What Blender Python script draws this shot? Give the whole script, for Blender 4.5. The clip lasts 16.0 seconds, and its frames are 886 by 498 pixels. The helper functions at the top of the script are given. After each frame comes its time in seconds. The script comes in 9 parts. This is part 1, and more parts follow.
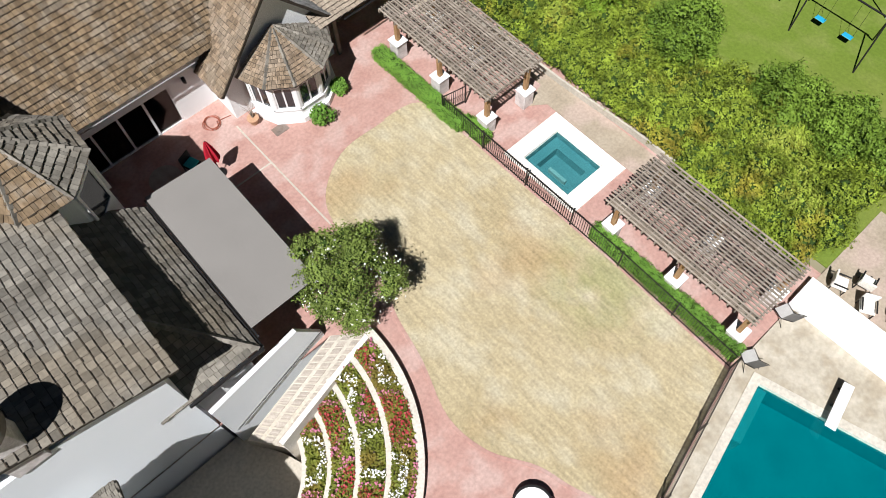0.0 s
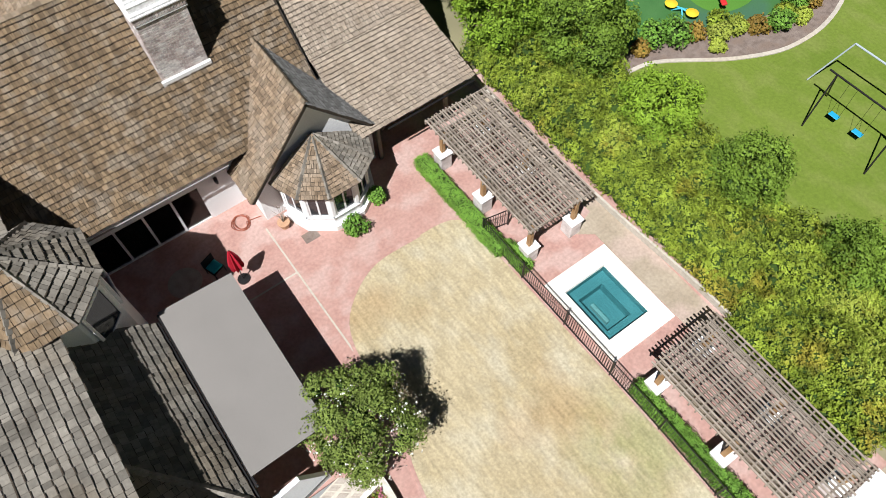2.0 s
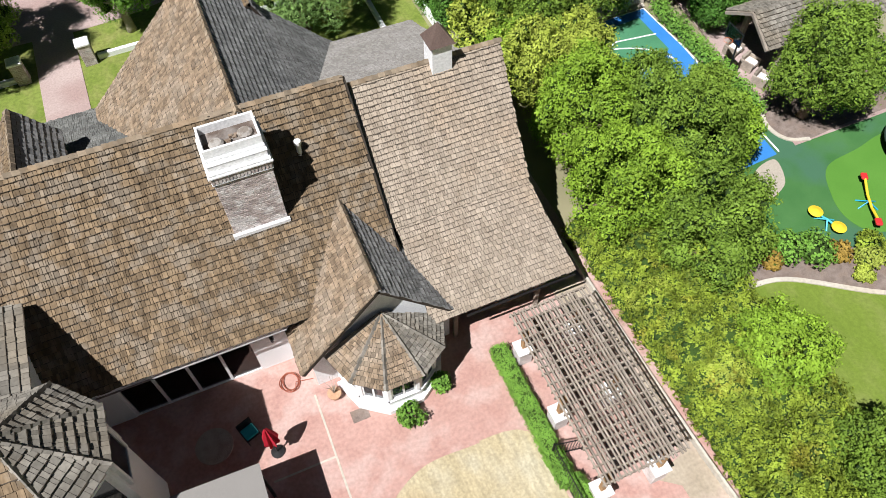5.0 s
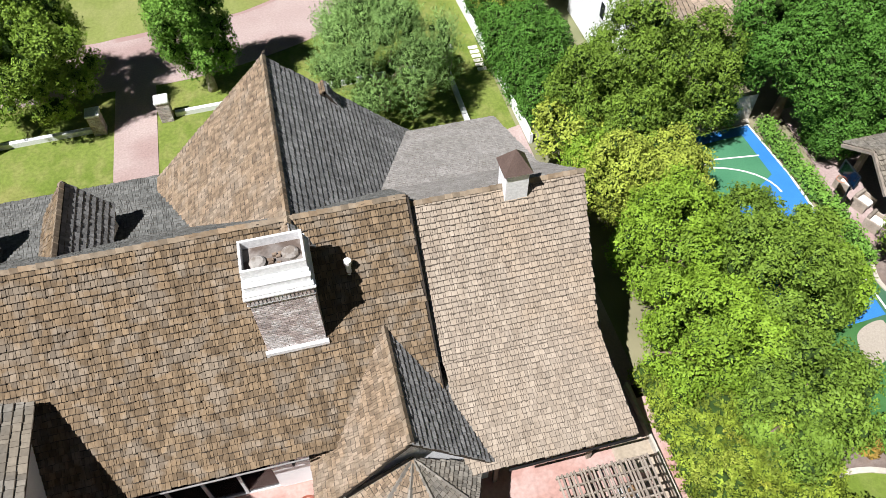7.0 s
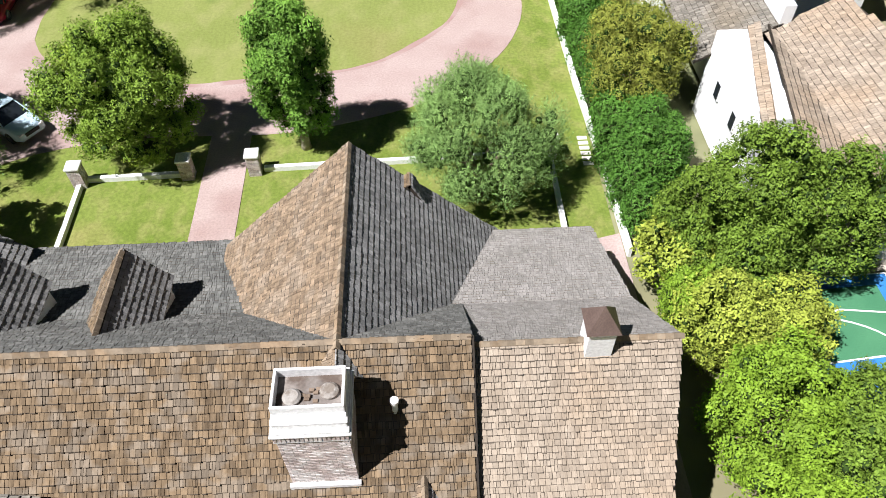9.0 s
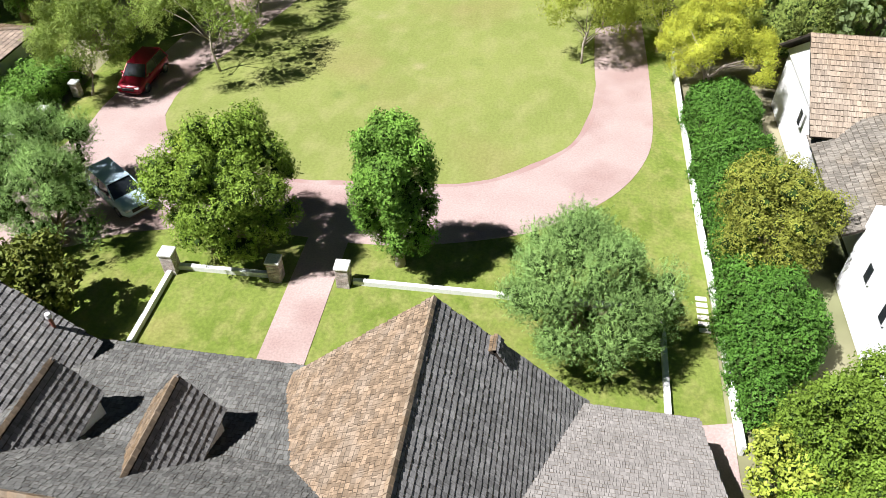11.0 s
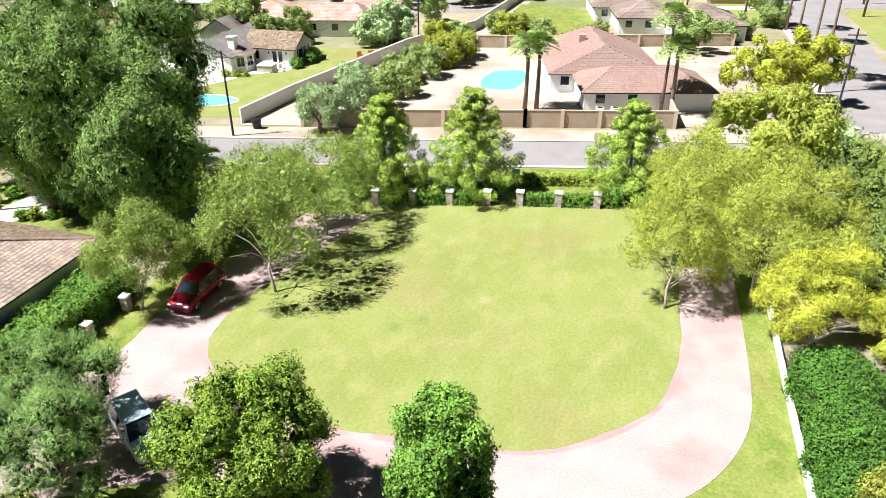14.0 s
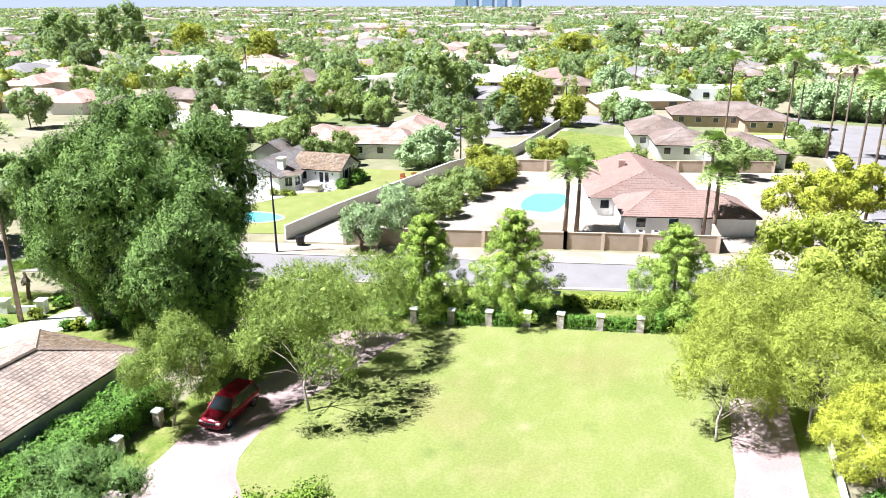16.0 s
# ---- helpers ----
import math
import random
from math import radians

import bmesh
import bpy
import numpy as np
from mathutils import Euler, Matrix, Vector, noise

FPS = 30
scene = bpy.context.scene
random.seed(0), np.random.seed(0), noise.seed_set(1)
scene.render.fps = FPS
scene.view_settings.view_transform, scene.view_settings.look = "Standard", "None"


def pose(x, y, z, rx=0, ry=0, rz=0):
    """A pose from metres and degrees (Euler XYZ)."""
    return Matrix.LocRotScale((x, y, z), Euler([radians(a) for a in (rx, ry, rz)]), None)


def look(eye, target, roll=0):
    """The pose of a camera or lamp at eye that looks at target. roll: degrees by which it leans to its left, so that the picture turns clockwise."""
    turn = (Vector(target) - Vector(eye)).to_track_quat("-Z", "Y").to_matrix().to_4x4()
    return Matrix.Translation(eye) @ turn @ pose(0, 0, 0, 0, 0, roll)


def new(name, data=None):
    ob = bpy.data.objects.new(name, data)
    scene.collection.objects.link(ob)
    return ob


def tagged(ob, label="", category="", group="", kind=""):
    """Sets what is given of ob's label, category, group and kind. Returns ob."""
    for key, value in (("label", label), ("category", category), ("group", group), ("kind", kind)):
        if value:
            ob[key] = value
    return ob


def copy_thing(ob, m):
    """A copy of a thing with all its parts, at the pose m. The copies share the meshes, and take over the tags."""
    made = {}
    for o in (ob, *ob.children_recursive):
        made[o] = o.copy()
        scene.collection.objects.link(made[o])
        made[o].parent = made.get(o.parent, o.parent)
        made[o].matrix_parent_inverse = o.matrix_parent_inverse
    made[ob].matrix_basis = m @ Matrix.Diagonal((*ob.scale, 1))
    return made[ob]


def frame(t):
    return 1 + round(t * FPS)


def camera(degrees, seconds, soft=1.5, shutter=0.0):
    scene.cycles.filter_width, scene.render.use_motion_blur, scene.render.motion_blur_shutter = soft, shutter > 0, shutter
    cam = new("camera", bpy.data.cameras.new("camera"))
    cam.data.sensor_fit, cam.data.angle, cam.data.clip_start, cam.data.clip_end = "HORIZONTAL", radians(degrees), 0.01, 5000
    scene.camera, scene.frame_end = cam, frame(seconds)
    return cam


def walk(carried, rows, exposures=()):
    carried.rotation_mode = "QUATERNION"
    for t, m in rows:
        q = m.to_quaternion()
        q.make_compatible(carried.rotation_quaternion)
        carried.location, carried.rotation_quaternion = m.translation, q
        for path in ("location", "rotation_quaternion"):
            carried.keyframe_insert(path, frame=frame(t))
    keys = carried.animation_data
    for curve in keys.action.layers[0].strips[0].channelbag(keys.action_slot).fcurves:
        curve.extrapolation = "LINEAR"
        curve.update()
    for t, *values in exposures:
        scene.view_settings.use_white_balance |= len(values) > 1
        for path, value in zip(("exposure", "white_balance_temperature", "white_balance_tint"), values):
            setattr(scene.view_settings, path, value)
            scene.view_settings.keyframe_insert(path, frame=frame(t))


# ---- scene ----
cam = camera(63.5, 16.0, 0.55)
METRES, EYE, TILT, LEAN, TURN = 31.0, 26.5, -63.0, 1.0, -42.2
ROWS = [
    (0.0, 0.0, 0.0, 0.0, 0.0, 0.0, 0.0),
    (0.5, 0.0006, 0.0159, 0.0315, 0.62, 0.76, -1.23),
    (1.0, 0.0009, 0.0315, 0.0631, 1.19, 1.49, -2.33),
    (1.5, -0.0001, 0.0473, 0.094, 1.77, 2.23, -3.53),
    (2.0, -0.0014, 0.064, 0.1247, 2.72, 2.93, -5.36),
    (2.5, -0.0043, 0.0797, 0.1564, 3.71, 3.55, -7.36),
    (3.0, -0.0085, 0.0951, 0.1883, 4.68, 4.12, -9.32),
    (3.5, -0.0147, 0.1101, 0.22, 5.62, 4.66, -11.25),
    (4.0, -0.0206, 0.126, 0.2512, 6.58, 5.21, -13.08),
    (6.5, -0.0635, 0.2023, 0.3995, 12.13, 7.3, -22.88),
    (7.0, -0.0756, 0.2178, 0.4281, 13.41, 7.53, -24.96),
    (7.5, -0.089, 0.2332, 0.4565, 14.83, 7.65, -27.15),
    (8.0, -0.1034, 0.2487, 0.4849, 16.31, 7.68, -29.32),
    (10.5, -0.1958, 0.3188, 0.6157, 27.52, 5.7, -42.57),
    (11.0, -0.2211, 0.3301, 0.6373, 29.49, 6.79, -44.46),
    (11.5, -0.247, 0.3415, 0.6582, 31.66, 7.7, -46.33),
    (12.0, -0.2731, 0.3521, 0.6781, 32.76, 9.35, -47.21),
    (12.5, -0.3002, 0.3626, 0.6969, 33.44, 11.31, -47.76),
    (13.0, -0.3275, 0.3726, 0.7157, 34.18, 13.22, -48.31),
    (13.5, -0.3549, 0.3817, 0.734, 34.95, 15.06, -48.87),
    (14.0, -0.3813, 0.3903, 0.7507, 35.78, 16.92, -49.47),
    (14.5, -0.3956, 0.3956, 0.7581, 36.62, 18.79, -50.07),
    (15.0, -0.3984, 0.3958, 0.7578, 37.45, 20.33, -50.61),
    (15.5, -0.3992, 0.3958, 0.7559, 38.4, 21.97, -51.21),
    (16.0, -0.3992, 0.3964, 0.7534, 39.46, 23.53, -51.77),
]
walk(cam, [(t, pose(0, 0, EYE, TILT, LEAN, TURN) @ pose(METRES * x, METRES * y, METRES * z, 90 + pitch, roll, yaw)) for t, x, y, z, yaw, pitch, roll in ROWS],
     [(0.0, 0.47, 6100, 12), (4.0, 0.6, 6100, 12), (8.0, 0.82, 6100, 14), (11.0, 1.02, 6150, 15), (13.0, 1.2, 6200, 15), (14.5, 1.4, 6000, 16), (16.0, 1.56, 5700, 17)])

# ---- world, sun ----
SUN_WAY = Vector((0.56, 0.30, -1.0)).normalized()
world = bpy.data.worlds.new("world")
scene.world = world
world.use_nodes = True
sky = world.node_tree.nodes.new("ShaderNodeTexSky")
sky.sky_type, sky.sun_disc = "NISHITA", False
sky.sun_elevation = math.asin(-SUN_WAY.z)
sky.sun_rotation = math.atan2(-SUN_WAY.x, -SUN_WAY.y)
sky.air_density, sky.dust_density, sky.altitude = 1.0, 0.1, 400.0
world.node_tree.links.new(sky.outputs[0], world.node_tree.nodes["Background"].inputs[0])
world.node_tree.nodes["Background"].inputs[1].default_value = 0.009
sun_data = bpy.data.lights.new("sun", "SUN")
sun_data.energy, sun_data.angle, sun_data.color = 5.0, radians(0.53), (1.0, 0.965, 0.91)
sun = new("sun", sun_data)
sun.matrix_world = look((0, 0, 60), Vector((0, 0, 60)) + SUN_WAY)


# ---- materials ----
def nodes_of(name):
    m = bpy.data.materials.new(name)
    m.use_nodes = True
    t = m.node_tree
    return m, t, t.nodes["Principled BSDF"]


def rgba(c):
    return (c[0], c[1], c[2], 1.0)


def mixed(t, fac, a, b, kind="MIX"):
    n = t.nodes.new("ShaderNodeMix")
    n.data_type, n.blend_type = "RGBA", kind
    for sock, val in ((n.inputs[0], fac), (n.inputs[6], a), (n.inputs[7], b)):
        if isinstance(val, bpy.types.NodeSocket):
            t.links.new(val, sock)
        else:
            sock.default_value = val if isinstance(val, (int, float)) else rgba(val)
    return n.outputs[2]


def noise_of(t, scale, detail=4.0, stretch=None, lo=0.3, hi=0.7):
    geo = t.nodes.new("ShaderNodeNewGeometry")
    src = geo.outputs["Position"]
    if stretch:
        mp = t.nodes.new("ShaderNodeMapping")
        mp.inputs["Scale"].default_value = stretch[:3]
        if len(stretch) > 3:
            mp.inputs["Rotation"].default_value = (0, 0, radians(stretch[3]))
        t.links.new(src, mp.inputs[0])
        src = mp.outputs[0]
    n = t.nodes.new("ShaderNodeTexNoise")
    n.inputs["Scale"].default_value, n.inputs["Detail"].default_value = scale, detail
    t.links.new(src, n.inputs["Vector"])
    r = t.nodes.new("ShaderNodeMapRange")
    r.inputs[1].default_value, r.inputs[2].default_value = lo, hi
    t.links.new(n.outputs[0], r.inputs[0])
    return r.outputs[0]


def random_of(t, where, lo, hi):
    if where == "island":
        out = t.nodes.new("ShaderNodeNewGeometry").outputs["Random Per Island"]
    else:
        out = t.nodes.new("ShaderNodeObjectInfo").outputs["Random"]
    r = t.nodes.new("ShaderNodeMapRange")
    r.inputs[3].default_value, r.inputs[4].default_value = lo, hi
    t.links.new(out, r.inputs[0])
    return r.outputs[0]


def surface(name, a, b, c=None, coarse=0.5, fine=12.0, rough=0.85, bump=0.15, metal=0.0, island=None, depth=0.02, patch=0.12, stretch=None, spec=0.3):
    """Two colours by a coarse noise, a third in patches, a fine grain and relief; island: pieces vary between the two."""
    m, t, p = nodes_of(name)
    col = mixed(t, noise_of(t, coarse, 5, stretch), a, b)
    if c:
        col = mixed(t, noise_of(t, patch, 3, None, 0.48, 0.62), col, c)
    if island:
        where, dark = island
        fac = random_of(t, where, dark, 2.0 - dark)
        grey = t.nodes.new("ShaderNodeCombineColor")
        for k in range(3):
            t.links.new(fac, grey.inputs[k])
        col = mixed(t, 1.0, col, grey.outputs[0], "MULTIPLY")
    grain = noise_of(t, fine, 6, stretch, 0.2, 0.8)
    ramp = t.nodes.new("ShaderNodeMapRange")
    ramp.inputs[3].default_value, ramp.inputs[4].default_value = 0.78, 1.18
    t.links.new(grain, ramp.inputs[0])
    grey2 = t.nodes.new("ShaderNodeCombineColor")
    for k in range(3):
        t.links.new(ramp.outputs[0], grey2.inputs[k])
    col = mixed(t, 1.0, col, grey2.outputs[0], "MULTIPLY")
    t.links.new(col, p.inputs["Base Color"])
    p.inputs["Roughness"].default_value, p.inputs["Metallic"].default_value = rough, metal
    p.inputs["Specular IOR Level"].default_value = spec
    if bump:
        bn = t.nodes.new("ShaderNodeBump")
        bn.inputs["Strength"].default_value, bn.inputs["Distance"].default_value = bump, depth
        t.links.new(grain, bn.inputs["Height"])
        t.links.new(bn.outputs[0], p.inputs["Normal"])
    return m


def leafy(name, dark, light, odd=None, odd_share=0.1, through_share=0.06, patch=0.5, spread=0.3, mottle=0.16):
    """Leaves that vary one by one and by clump, and let some light through."""
    m, t, p = nodes_of(name)
    col = mixed(t, random_of(t, "island", spread, 1.0), dark, light)
    mean = [0.5 * (x + y) for x, y in zip(dark, light)]
    col = mixed(t, noise_of(t, patch, 2, None, 0.35, 0.65), col, mixed(t, 0.5, col, [1.5 * v for v in light]))
    if odd:
        col = mixed(t, noise_of(t, patch * 0.6, 3, None, 0.62 - odd_share, 0.74 - odd_share), col, mixed(t, 0.65, col, odd))
    tint = mixed(t, random_of(t, "object", 0.0, 0.35), col, mean)
    shade = t.nodes.new("ShaderNodeMapRange")
    shade.inputs[3].default_value, shade.inputs[4].default_value = 1 - 1.6 * mottle, 1 + mottle
    t.links.new(noise_of(t, 1.5, 3, None, 0.35, 0.65), shade.inputs[0])
    grey = t.nodes.new("ShaderNodeCombineColor")
    for k in range(3):
        t.links.new(shade.outputs[0], grey.inputs[k])
    tint = mixed(t, 1.0, tint, grey.outputs[0], "MULTIPLY")
    t.links.new(tint, p.inputs["Base Color"])
    p.inputs["Roughness"].default_value = 0.6
    p.inputs["Specular IOR Level"].default_value = 0.16
    tr = t.nodes.new("ShaderNodeBsdfTranslucent")
    t.links.new(mixed(t, 1.0, tint, (1.3, 1.25, 0.6), "MULTIPLY"), tr.inputs[0])
    mx = t.nodes.new("ShaderNodeMixShader")
    mx.inputs[0].default_value = through_share
    t.links.new(p.outputs[0], mx.inputs[1])
    t.links.new(tr.outputs[0], mx.inputs[2])
    t.links.new(mx.outputs[0], t.nodes["Material Output"].inputs[0])
    return m


def plain(name, c, rough=0.5, metal=0.0, spec=0.5):
    m, t, p = nodes_of(name)
    p.inputs["Base Color"].default_value = rgba(c)
    p.inputs["Roughness"].default_value, p.inputs["Metallic"].default_value = rough, metal
    p.inputs["Specular IOR Level"].default_value = spec
    return m


M_SHAKE = surface("cedar_shake", (0.117, 0.081, 0.046), (0.214, 0.154, 0.092), (0.196, 0.157, 0.113), 1.9, 7, 0.9, 0.25, island=("island", 0.7), patch=1.6, stretch=(3, 1, 1))
M_SHAKE_PIECE = surface("cedar_shake_piece", (0.117, 0.081, 0.046), (0.214, 0.154, 0.092), (0.196, 0.157, 0.113), 1.9, 7, 0.9, 0.25, island=("object", 0.7), patch=1.6, stretch=(3, 1, 1))
# paler shake: sunlit tone of west slopes put into colour; plain tan elsewhere
M_SHAKE_TAN = surface("sunlit_tan_shake", (0.158, 0.114, 0.073), (0.28, 0.208, 0.138), (0.25, 0.197, 0.142), 1.9, 7, 0.9, 0.25, island=("island", 0.7), patch=1.0, stretch=(3, 1, 1))
M_SHAKE_FAWN = surface("fawn_shake", (0.27, 0.22, 0.165), (0.37, 0.31, 0.24), (0.33, 0.255, 0.18), 0.9, 9, 0.9, 0.4, island=("island", 0.8), patch=0.3)
M_SHAKE_GREY = surface("weathered_shake", (0.155, 0.142, 0.118), (0.235, 0.217, 0.182), (0.2, 0.172, 0.13), 0.9, 9, 0.9, 0.5, island=("island", 0.7), patch=0.3)
M_SHAKE_EAST = surface("bleached_shake", (0.275, 0.224, 0.168), (0.36, 0.302, 0.235), (0.325, 0.257, 0.186), 0.9, 7, 0.9, 0.2, island=("island", 0.84), patch=0.3, stretch=(3, 1, 1))
M_CAP = surface("pale_ridge_shake", (0.2, 0.155, 0.105), (0.31, 0.25, 0.18), (0.26, 0.19, 0.12), 2, 9, 0.9, 0.3, island=("object", 0.7), patch=1.5)
M_CAP_GREY = surface("grey_ridge_shake", (0.16, 0.145, 0.12), (0.25, 0.23, 0.195), None, 2, 9, 0.9, 0.3, island=("object", 0.7))
# end grain darkened so each course keeps a shadow line in its colour
M_BUTT = surface("end_grain_shadow", (0.05, 0.038, 0.026), (0.08, 0.062, 0.044), None, 2, 10)
M_BUTT_PALE = surface("pale_end_grain_shadow", (0.12, 0.098, 0.075), (0.17, 0.14, 0.11), None, 2, 10)
# darker copy for the north slopes, their shade put into the colour
M_SHAKE_DARK = surface("north_shade_shake", (0.1, 0.102, 0.094), (0.165, 0.165, 0.152), None, 0.9, 9, 0.9, 0.5, island=("island", 0.7))
# cool copy for east slopes: shade tone in the colour, lifted for grazing sun
M_SHAKE_SHADED = surface("shade_toned_shake", (0.2, 0.2, 0.194), (0.3, 0.298, 0.288), None, 0.9, 9, 0.9, 0.5, island=("island", 0.72))
M_SHAKE_PALE = surface("silvered_shake", (0.225, 0.213, 0.193), (0.285, 0.27, 0.25), None, 0.9, 9, 0.9, 0.3, island=("island", 0.85))
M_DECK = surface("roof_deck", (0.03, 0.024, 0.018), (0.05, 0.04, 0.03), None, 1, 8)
M_STUCCO = surface("white_stucco", (0.78, 0.79, 0.78), (0.84, 0.85, 0.845), None, 0.7, 30, 0.9, 0.12)
M_WHITE = surface("white_paint", (0.76, 0.76, 0.75), (0.8, 0.8, 0.79), None, 2, 10, 0.5, 0.03)
# paler, bluer stucco for wing walls: sky light put into the colour
M_STUCCO_SKYLIT = surface("skylit_stucco", (0.84, 0.88, 0.9), (0.88, 0.91, 0.925), None, 0.5, 30, 0.9, 0.06)
M_BRICK_WHITE = surface("washed_brick", (0.5, 0.45, 0.42), (0.7, 0.66, 0.63), None, 3, 18, 0.9, 0.4, island=("island", 0.75))
M_PAVE = surface("red_stamped_concrete", (0.385, 0.222, 0.185), (0.44, 0.275, 0.232), (0.455, 0.315, 0.275), 1.2, 7, 0.75, 0.15, patch=0.6)
M_DRIVE = surface("pink_concrete", (0.36, 0.272, 0.248), (0.405, 0.32, 0.292), (0.325, 0.23, 0.208), 0.35, 9, 0.85, 0.1, patch=0.18)
M_CONC = surface("pale_concrete", (0.42, 0.385, 0.32), (0.52, 0.48, 0.41), (0.46, 0.41, 0.33), 0.8, 8, 0.85, 0.1, patch=0.4)
M_CONC_TAN = surface("tan_concrete", (0.31, 0.255, 0.185), (0.39, 0.33, 0.25), (0.42, 0.33, 0.27), 0.8, 8, 0.85, 0.1, patch=0.5)
M_COPING = surface("pale_coping", (0.74, 0.7, 0.62), (0.8, 0.77, 0.7), None, 1.2, 14, 0.8, 0.05)
def turf(name, shades, scales, tint, tint_scale, grain=0.3, turn=20.0, spot=None, band=0.035):
    """Mown or parched grass: three shades mottled at three scales, faint streaks, a tint in large patches, fine blades."""
    m, t, p = nodes_of(name)
    col = mixed(t, noise_of(t, scales[0], 4, (1, 1, 1, turn), 0.36, 0.64), shades[0], shades[1])
    col = mixed(t, noise_of(t, scales[1], 6, (1, 0.7, 1, turn), 0.46, 0.68), col, shades[2])
    col = mixed(t, noise_of(t, tint_scale, 3, None, 0.54, 0.72), col, mixed(t, 0.6, col, tint))
    for x, y, r, c in spot or ():
        geo, ln, mr = t.nodes.new("ShaderNodeNewGeometry"), t.nodes.new("ShaderNodeVectorMath"), t.nodes.new("ShaderNodeMapRange")
        ln.operation = "DISTANCE"
        ln.inputs[1].default_value = (x, y, 0)
        t.links.new(geo.outputs["Position"], ln.inputs[0])
        mr.inputs[1].default_value, mr.inputs[2].default_value, mr.inputs[3].default_value, mr.inputs[4].default_value = 0.2 * r, r, 0.55, 0.0
        t.links.new(ln.outputs["Value"], mr.inputs[0])
        mul = t.nodes.new("ShaderNodeMath")
        mul.operation = "MULTIPLY"
        t.links.new(mr.outputs[0], mul.inputs[0])
        t.links.new(noise_of(t, 0.9, 5, None, 0.3, 0.55), mul.inputs[1])
        col = mixed(t, mul.outputs[0], col, c)
    fine = noise_of(t, scales[2], 8, None, 0.25, 0.75)
    streak = noise_of(t, 2.4, 8, (2.6, 0.45, 1, turn + 65), 0.3, 0.66)
    for n, lo, hi in ((fine, 1 - grain, 1 + grain), (streak, 1 - band, 1 + band), (noise_of(t, 26.0, 3, None, 0.2, 0.8), 0.87, 1.13)):
        r = t.nodes.new("ShaderNodeMapRange")
        r.inputs[3].default_value, r.inputs[4].default_value = lo, hi
        t.links.new(n, r.inputs[0])
        g = t.nodes.new("ShaderNodeCombineColor")
        for k in range(3):
            t.links.new(r.outputs[0], g.inputs[k])
        col = mixed(t, 1.0, col, g.outputs[0], "MULTIPLY")
    t.links.new(col, p.inputs["Base Color"])
    p.inputs["Roughness"].default_value, p.inputs["Specular IOR Level"].default_value = 0.95, 0.15
    bn = t.nodes.new("ShaderNodeBump")
    bn.inputs["Strength"].default_value, bn.inputs["Distance"].default_value = 0.3, 0.03
    t.links.new(fine, bn.inputs["Height"])
    t.links.new(bn.outputs[0], p.inputs["Normal"])
    return m


M_DRY = turf("dry_grass", ((0.355, 0.292, 0.172), (0.4, 0.34, 0.216), (0.425, 0.38, 0.27)), (0.3, 0.7, 9.0), (0.35, 0.235, 0.115), 0.2, 0.2, 15.0, [(12.4, 4.8, 3.2, (0.22, 0.24, 0.09))], 0.14)
SPOTS = [(4.4, 69.3, 0.8, (0.115, 0.16, 0.04)), (-4.7, 63.2, 0.7, (0.1, 0.15, 0.035)), (-3.3, 64.4, 0.7, (0.12, 0.165, 0.045)), (0.2, 67.9, 0.7, (0.3, 0.27, 0.14)), (-4.7, 75.8, 0.9, (0.3, 0.28, 0.15))]
M_GRASS = turf("mown_grass", ((0.18, 0.214, 0.056), (0.205, 0.236, 0.066), (0.23, 0.246, 0.084)), (0.16, 0.6, 5.0), (0.225, 0.2, 0.078), 0.1, 0.14, 75.0, SPOTS)
M_GRASS2 = turf("fresh_grass", ((0.12, 0.168, 0.026), (0.168, 0.212, 0.044), (0.205, 0.222, 0.064)), (0.35, 1.2, 5.0), (0.235, 0.215, 0.075), 0.2, 0.22, 40.0)
M_PLAY = turf("play_grass", ((0.115, 0.17, 0.022), (0.145, 0.2, 0.03), (0.165, 0.205, 0.045)), (0.12, 0.8, 6.0), (0.19, 0.2, 0.05), 0.06, 0.13, 70.0)
M_SOIL = surface("bark_mulch", (0.15, 0.115, 0.095), (0.26, 0.21, 0.18), (0.2, 0.15, 0.12), 3, 22, 0.95, 0.8, patch=1.5)
M_EARTH = surface("dry_ground", (0.19, 0.18, 0.09), (0.31, 0.27, 0.19), (0.13, 0.17, 0.055), 0.05, 0.5, 0.95, 0.2, patch=0.02)
M_ASPHALT = surface("grey_asphalt", (0.205, 0.194, 0.186), (0.25, 0.237, 0.226), None, 0.3, 10, 0.9, 0.1)
M_GRAVEL = surface("pale_gravel", (0.33, 0.29, 0.235), (0.4, 0.355, 0.29), (0.29, 0.24, 0.18), 0.5, 14, 0.95, 0.2)
M_TIMBER = surface("weathered_timber", (0.2, 0.165, 0.13), (0.32, 0.275, 0.225), None, 2.5, 20, 0.9, 0.4, island=("object", 0.78), stretch=(1, 1, 1))
M_POST = surface("cedar_post", (0.3, 0.17, 0.075), (0.4, 0.25, 0.12), None, 3, 20, 0.8, 0.3)
M_IRON = plain("black_iron", (0.015, 0.014, 0.014), 0.45, 0.3)
M_AWNING = surface("grey_canvas", (0.215, 0.203, 0.187), (0.235, 0.222, 0.205), None, 0.6, 40, 0.85, 0.04)
